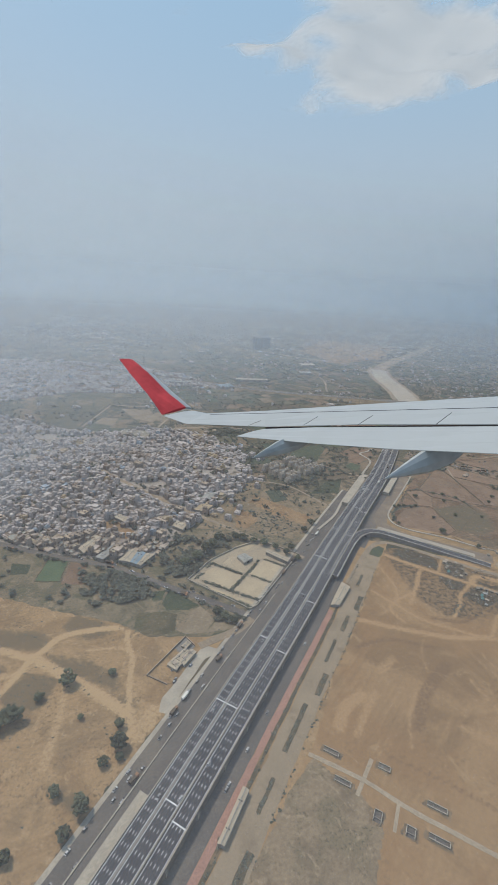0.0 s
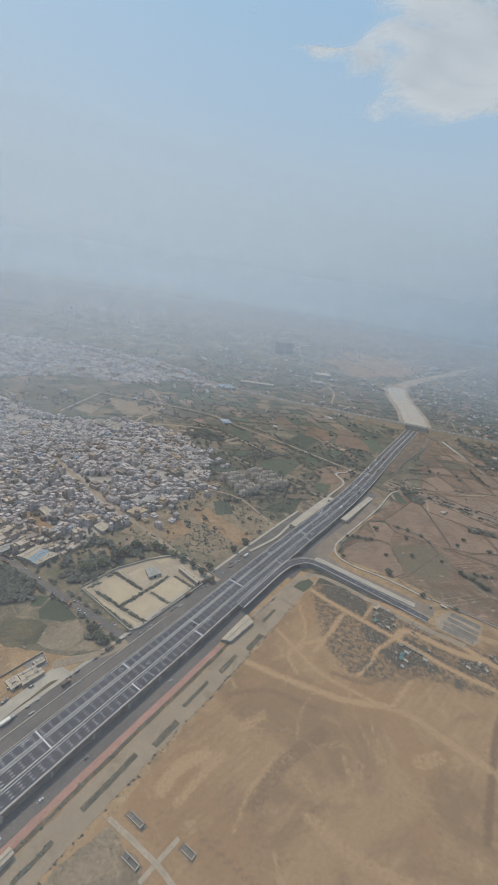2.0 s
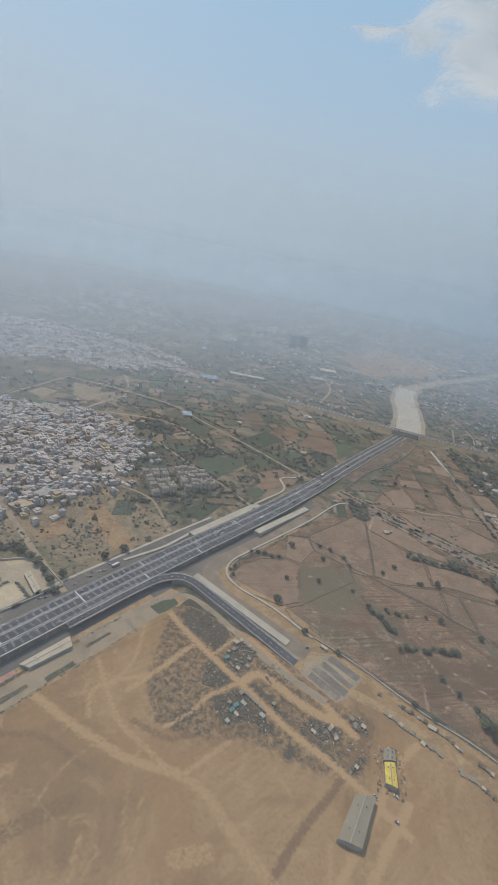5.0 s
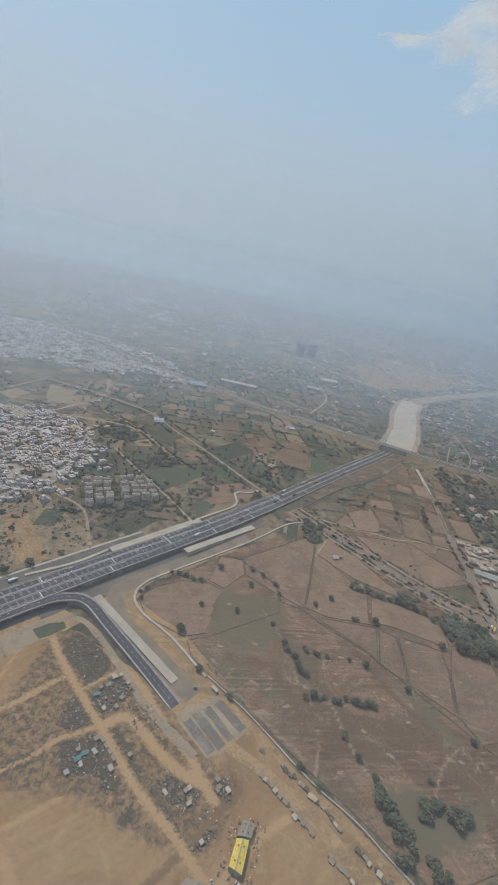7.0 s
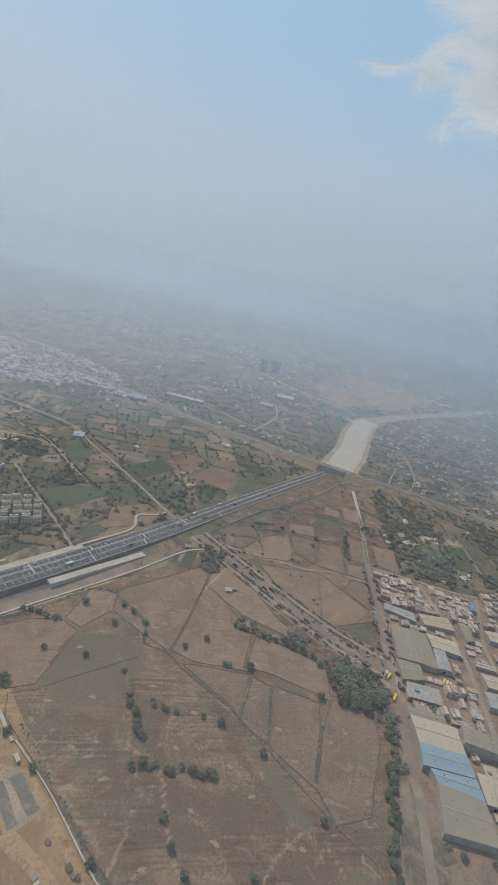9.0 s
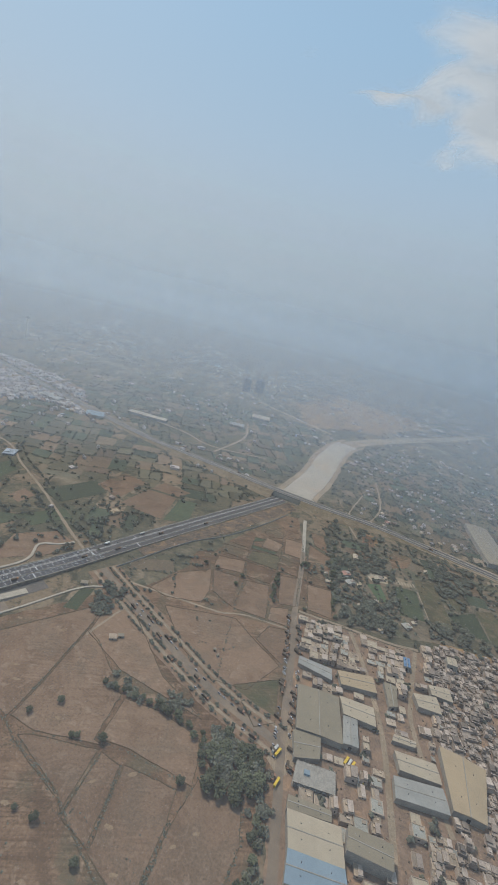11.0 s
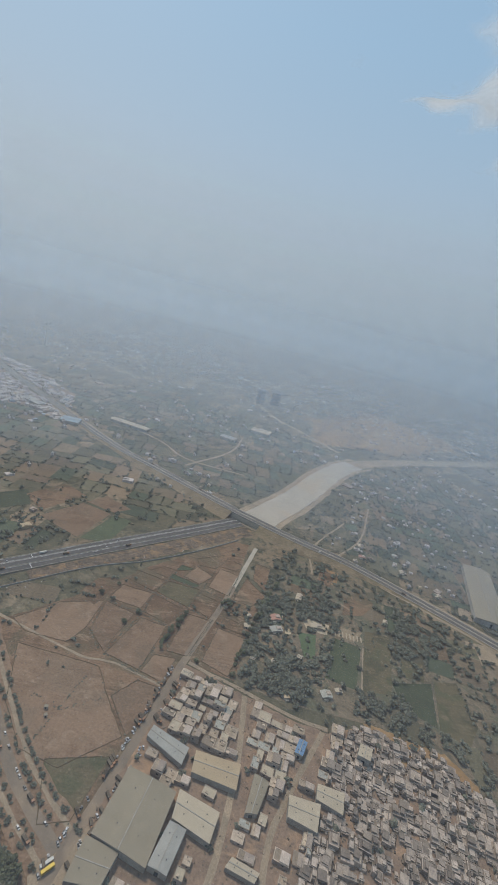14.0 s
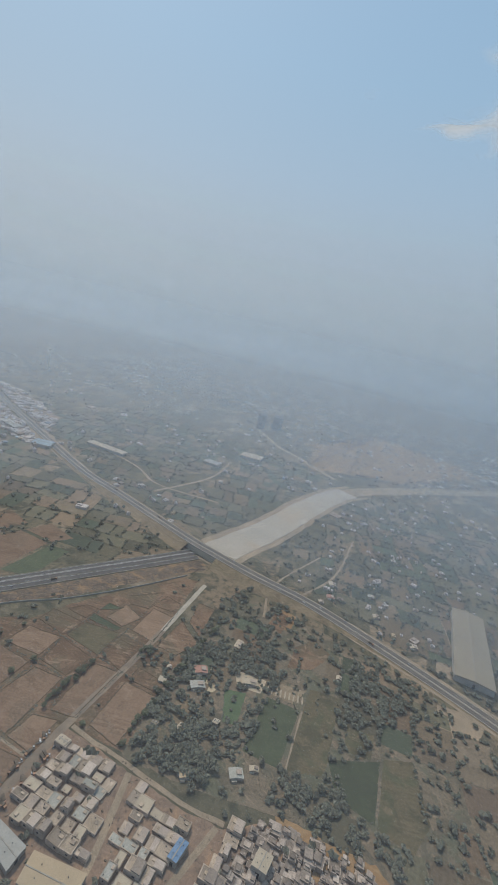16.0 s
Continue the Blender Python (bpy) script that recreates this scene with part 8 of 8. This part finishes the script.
ROOFS = ("tin", "tin_cream", "tin_bluegrey", "tin", "roof")
for row, n in (([(197, 226.5, 0), (212, 221.5, 0), (226, 214, 0), (242, 205, 0), (262, 194, 0)], 40), ([(199, 217.5, 0), (209, 212.5, 0), (220, 207, 0), (236, 198, 0), (256, 187, 0)], 36)):
    for k in range(n):
        s = length(row) * (k + random.uniform(0.1, 0.9)) / n
        if noise.noise((s * 0.09, n, 3.0)) > 0.22:
            continue
        (x, y, _), a = along(row, s)
        o = random.uniform(-0.7, 0.7)
        hut(x + math.sin(a) * o, y - math.cos(a) * o, random.uniform(0.9, 1.9), random.uniform(0.8, 1.6), random.uniform(0.5, 0.9), a + random.uniform(-0.2, 0.2), random.choice(("tin", "tin", "scrub", "rubble", "tin_cream")),
            "small makeshift market stall along the dusty road")
for poly, n in ((SCRUB[2], 16), (SCRUB[4], 9), (SCRUB[5], 7), (SCRUB[3], 6), (SCRUB[8], 4), (SCRUB[9], 4)):
    for k in range(n):
        xs, ys = [p[0] for p in poly], [p[1] for p in poly]
        x, y = random.uniform(min(xs), max(xs)), random.uniform(min(ys), max(ys))
        if inside(poly, x, y):
            hut(x, y, random.uniform(1.0, 2.3), random.uniform(0.9, 1.5), random.uniform(0.7, 1.0), random.choice((-0.55, 1.0)) + random.uniform(-0.1, 0.1), random.choice(ROOFS), "makeshift hut among scrub and scrap")
for x, y in ((142, 205.5), (144.3, 204.2), (146.6, 202.9), (149, 201.5)):
    hut(x, y, 2.0, 1.0, 0.9, -0.53, "tin", "long low hut beside an orange track")
for x, y in ((138, 196.5), (139, 199), (129.5, 220)):
    hut(x, y, 2.2, 1.3, 0.8, 0.9, "tin_teal", "hut with a teal tarpaulin roof")
for x, y, sx, sy, t in ((172, 242.5, 3.2, 1.2, -0.5), (33, 173, 3.5, 2.2, 1.1), (172, 399.5, 4, 2.4, 0.4), (211, 371, 4, 3, 0.5), (214, 374, 3, 2, 0.5), (262, 392, 1.6, 1.1, 0.4),
                        (265, 389, 1.4, 1.0, 1.0), (164, 240, 1.5, 1, 0.5), (22, 162, 2, 1.5, 1.1), (313, 503, 4, 3, 0.3), (352, 468, 3, 2, 0.2)):
    hut(x, y, sx, sy, 1.3, t, random.choice(ROOFS), "low pale hut with a sheet roof")
rows = []
Q = Geo().box(0, 0, 0, 1, 1, 1)
RB = [(np.array(Q.v, float), np.array(Q.f))]
for poly, n in ((SCRUB[0], 240), (SCRUB[2], 420), (SCRUB[4], 330), (SCRUB[5], 330), (SCRUB[6], 120), (SCRUB[7], 200), (SCRUB[8], 140), (SCRUB[9], 160), ([(144, 222), (152, 226), (160, 216), (150, 214)], 110),
                (DIRTWORKS, 700), ([(178, 430), (198, 488), (206, 484), (186, 428)], 380), ([(193, 184), (205, 184), (206, 203), (195, 204)], 90),
                ([(300, 400), (345, 262), (470, 380), (460, 470), (300, 455)], 2600)):
    xs, ys = [p[0] for p in poly], [p[1] for p in poly]
    for k in range(n):
        x, y = rng.uniform(min(xs), max(xs)), rng.uniform(min(ys), max(ys))
        if inside(poly, x, y) and used(x, y) != 3:
            s = rng.uniform(0.2, 0.6)
            rows.append((x, y, -0.02, s * rng.uniform(0.7, 2.2), s, s * rng.uniform(0.3, 0.9), rng.uniform(0, 3.1), 0))
v, f = spread(RB, rows)
tagged(new("scrap_heaps", fast_mesh("scrap_heaps", v, f, M["rubble"])), "scattered scrap, rubble and stacked material on yards", "scrap", kind="stuff")
rows = []
for poly, n in ((SCRUB[0], 60), (SCRUB[2], 150), (SCRUB[4], 110), (SCRUB[5], 90), (SCRUB[7], 40), (SCRUB[8], 40), (SCRUB[9], 40), ([(144, 222), (152, 226), (160, 216), (150, 214)], 60), ([(193, 184), (205, 184), (206, 203), (195, 204)], 40),
                ([(174, 200), (186, 206), (192, 196), (182, 188)], 40), (DIRTWORKS, 260), ([(178, 430), (198, 488), (206, 484), (186, 428)], 140)):
    xs, ys = [p[0] for p in poly], [p[1] for p in poly]
    for k in range(n):
        x, y = rng.uniform(min(xs), max(xs)), rng.uniform(min(ys), max(ys))
        if inside(poly, x, y) and used(x, y) != 3:
            s = rng.uniform(0.1, 0.3)
            rows.append((x, y, 0.0, s * rng.uniform(0.8, 2.4), s, s * rng.uniform(0.3, 0.7), rng.uniform(0, 3.1), 0))
v, f = spread(RB, rows)
tagged(new("pale_debris", fast_mesh("pale_debris", v, f, M["bus"])), "pale sacks, sheets and rubbish strewn over waste ground", "rubbish", kind="stuff")
# sunken bays on the levelled ground
for x, y, sx, sy, t in ((39, 109, 5.5, 1.6, -0.47), (41, 99, 5.5, 1.6, -0.47), (56.5, 104, 4.0, 1.8, -0.47), (50, 89, 3.5, 2.4, 1.1), (70, 92, 6.0, 1.6, -0.47), (67, 83, 6.0, 1.6, -0.47), (59, 85, 3.0, 2.6, 1.1)):
    patch("disturbed_ground", [(x + math.cos(t) * u - math.sin(t) * v, y + math.sin(t) * u + math.cos(t) * v) for u, v in ((-sx * 0.7, -sy * 0.9), (sx * 0.7, -sy * 0.9), (sx * 0.7, sy * 0.9), (-sx * 0.7, sy * 0.9))],
          M["scrub_thin"], "dug-over ground round a foundation", "scrub", amount=1.2, step=0.8)
    bay = thing("foundation_bay", Geo().box(x, y, -0.3, sx, sy, 0.40, t), M["asphalt_old"], "dark sunken foundation bay with pale concrete walls", "foundation", "foundation bays")
    for side in (-1, 1):
        part("side_wall", Geo().box(x - math.sin(t) * side * sy / 2, y + math.cos(t) * side * sy / 2, 0, sx, 0.22, 0.75, t), M["concrete"], bay, "pale concrete side wall")
    part("end_wall", Geo().box(x + math.cos(t) * sx / 2, y + math.sin(t) * sx / 2, 0, 0.22, sy + 0.22, 0.75, t), M["concrete"], bay, "pale concrete end wall")
    part("beam", Geo().box(x - math.cos(t) * sx * 0.2, y - math.sin(t) * sx * 0.2, 0.4, 0.25, sy, 0.2, t), M["concrete_dark"], bay, "concrete cross beam")
# far tower blocks
for x, y, sx, sy, h in ((38, 1165, 16, 26, 30), (58, 1205, 20, 26, 27)):
    ob = tagged(new("tower_block", Geo().box(0, 0, -0.1, sx, sy, h).mesh("tower_block", M["tank"])), "tall dark unfinished tower block in the haze", "tower block", "far towers")
    ob.matrix_world = pose(x, y, 0, 0, 0, 20)
    for z in range(4, int(h), 6):
        part("floor_slab", Geo().box(0, 0, z, sx + 0.8, sy + 0.8, 0.6), M["concrete_dark"], ob)
thing("far_pylon", Geo().tube(-432, 1010, -0.1, 1.5, 0.8, 46, 6).box(-432, 1010, 45, 6, 6, 5), M["concrete"], "pale water tower standing in the far haze", "water tower")

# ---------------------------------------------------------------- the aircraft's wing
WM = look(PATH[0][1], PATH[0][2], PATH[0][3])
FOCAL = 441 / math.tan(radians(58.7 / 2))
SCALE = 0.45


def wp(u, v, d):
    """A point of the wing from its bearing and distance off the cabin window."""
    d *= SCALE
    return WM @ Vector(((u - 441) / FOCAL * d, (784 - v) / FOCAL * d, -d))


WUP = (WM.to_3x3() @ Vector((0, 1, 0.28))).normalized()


def loft(stations, thick):
    """A wing panel through stations of leading and trailing edge, with a rounded section."""
    g = Geo()
    for (lead, trail), th in zip(stations, thick):
        th *= SCALE
        for k, up in ((0.0, 0.0), (0.08, 0.32), (0.35, 0.5), (0.7, 0.3), (1.0, 0.03), (1.0, -0.03), (0.7, -0.25), (0.35, -0.4), (0.08, -0.25)):
            g.v.append(tuple(lead.lerp(trail, k) + WUP * (up * th)))
    n = 9
    for i in range(len(stations) - 1):
        for j in range(n):
            a, b = i * n + j, i * n + (j + 1) % n
            g.f.append((a, b, b + n, a + n))
    g.f += [tuple(range(n - 1, -1, -1)), tuple(range((len(stations) - 1) * n, len(stations) * n))]
    return g


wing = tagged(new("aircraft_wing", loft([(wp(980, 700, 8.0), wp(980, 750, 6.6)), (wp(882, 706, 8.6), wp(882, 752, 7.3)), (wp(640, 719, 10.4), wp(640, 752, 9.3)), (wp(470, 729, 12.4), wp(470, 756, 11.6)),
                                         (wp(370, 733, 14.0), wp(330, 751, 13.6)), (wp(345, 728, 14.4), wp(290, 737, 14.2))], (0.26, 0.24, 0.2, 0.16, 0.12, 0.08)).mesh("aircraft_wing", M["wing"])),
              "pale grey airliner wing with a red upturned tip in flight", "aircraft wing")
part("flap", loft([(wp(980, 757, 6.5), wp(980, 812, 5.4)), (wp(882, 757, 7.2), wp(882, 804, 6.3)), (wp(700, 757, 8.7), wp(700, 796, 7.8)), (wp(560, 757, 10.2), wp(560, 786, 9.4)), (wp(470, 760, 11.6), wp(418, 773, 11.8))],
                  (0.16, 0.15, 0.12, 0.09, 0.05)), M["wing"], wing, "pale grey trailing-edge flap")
# black strip across the open slot paints the shade inside it
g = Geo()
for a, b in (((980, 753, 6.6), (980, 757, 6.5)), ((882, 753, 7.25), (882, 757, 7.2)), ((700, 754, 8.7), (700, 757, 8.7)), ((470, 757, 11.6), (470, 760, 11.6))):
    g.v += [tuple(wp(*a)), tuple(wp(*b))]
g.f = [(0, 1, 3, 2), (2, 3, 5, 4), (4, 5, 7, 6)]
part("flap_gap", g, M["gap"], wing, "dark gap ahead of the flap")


def seam(u0, v0, d0, u1, v1, d1, wide):
    """A thin dark line between two points of the wing's skin."""
    g = Geo()
    a, b = wp(u0, v0, d0), wp(u1, v1, d1)
    side = (b - a).cross(a - WM.translation).normalized() * (wide * SCALE / 2)
    g.v = [tuple(a - side), tuple(a + side), tuple(b + side), tuple(b - side)]
    g.f = [(0, 1, 2, 3)]
    part("panel_seam", g, M["gap"], wing, "thin dark panel seam")


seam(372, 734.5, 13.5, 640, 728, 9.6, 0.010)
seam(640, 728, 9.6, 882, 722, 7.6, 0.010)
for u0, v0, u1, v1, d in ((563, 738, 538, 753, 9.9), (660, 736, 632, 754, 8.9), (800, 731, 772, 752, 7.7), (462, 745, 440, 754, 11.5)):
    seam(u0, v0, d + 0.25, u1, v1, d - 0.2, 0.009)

def fairing(nose, mid, tail, half):
    g = Geo()
    n = 8
    pts = [(nose, 0.25), (nose.lerp(mid, 0.5), 0.8), (mid, 1.0), (mid.lerp(tail, 0.5), 0.55), (tail, 0.03)]
    side = (WM.to_3x3() @ Vector((1, 0, 0))).normalized()
    for p, k in pts:
        g.v += [tuple(p + side * (half * k * math.cos(2 * math.pi * i / n)) + WUP * (half * 1.0 * k * math.sin(2 * math.pi * i / n))) for i in range(n)]
    for s in range(len(pts) - 1):
        for i in range(n):
            a, b = s * n + i, s * n + (i + 1) % n
            g.f.append((a, b, b + n, a + n))
    return g


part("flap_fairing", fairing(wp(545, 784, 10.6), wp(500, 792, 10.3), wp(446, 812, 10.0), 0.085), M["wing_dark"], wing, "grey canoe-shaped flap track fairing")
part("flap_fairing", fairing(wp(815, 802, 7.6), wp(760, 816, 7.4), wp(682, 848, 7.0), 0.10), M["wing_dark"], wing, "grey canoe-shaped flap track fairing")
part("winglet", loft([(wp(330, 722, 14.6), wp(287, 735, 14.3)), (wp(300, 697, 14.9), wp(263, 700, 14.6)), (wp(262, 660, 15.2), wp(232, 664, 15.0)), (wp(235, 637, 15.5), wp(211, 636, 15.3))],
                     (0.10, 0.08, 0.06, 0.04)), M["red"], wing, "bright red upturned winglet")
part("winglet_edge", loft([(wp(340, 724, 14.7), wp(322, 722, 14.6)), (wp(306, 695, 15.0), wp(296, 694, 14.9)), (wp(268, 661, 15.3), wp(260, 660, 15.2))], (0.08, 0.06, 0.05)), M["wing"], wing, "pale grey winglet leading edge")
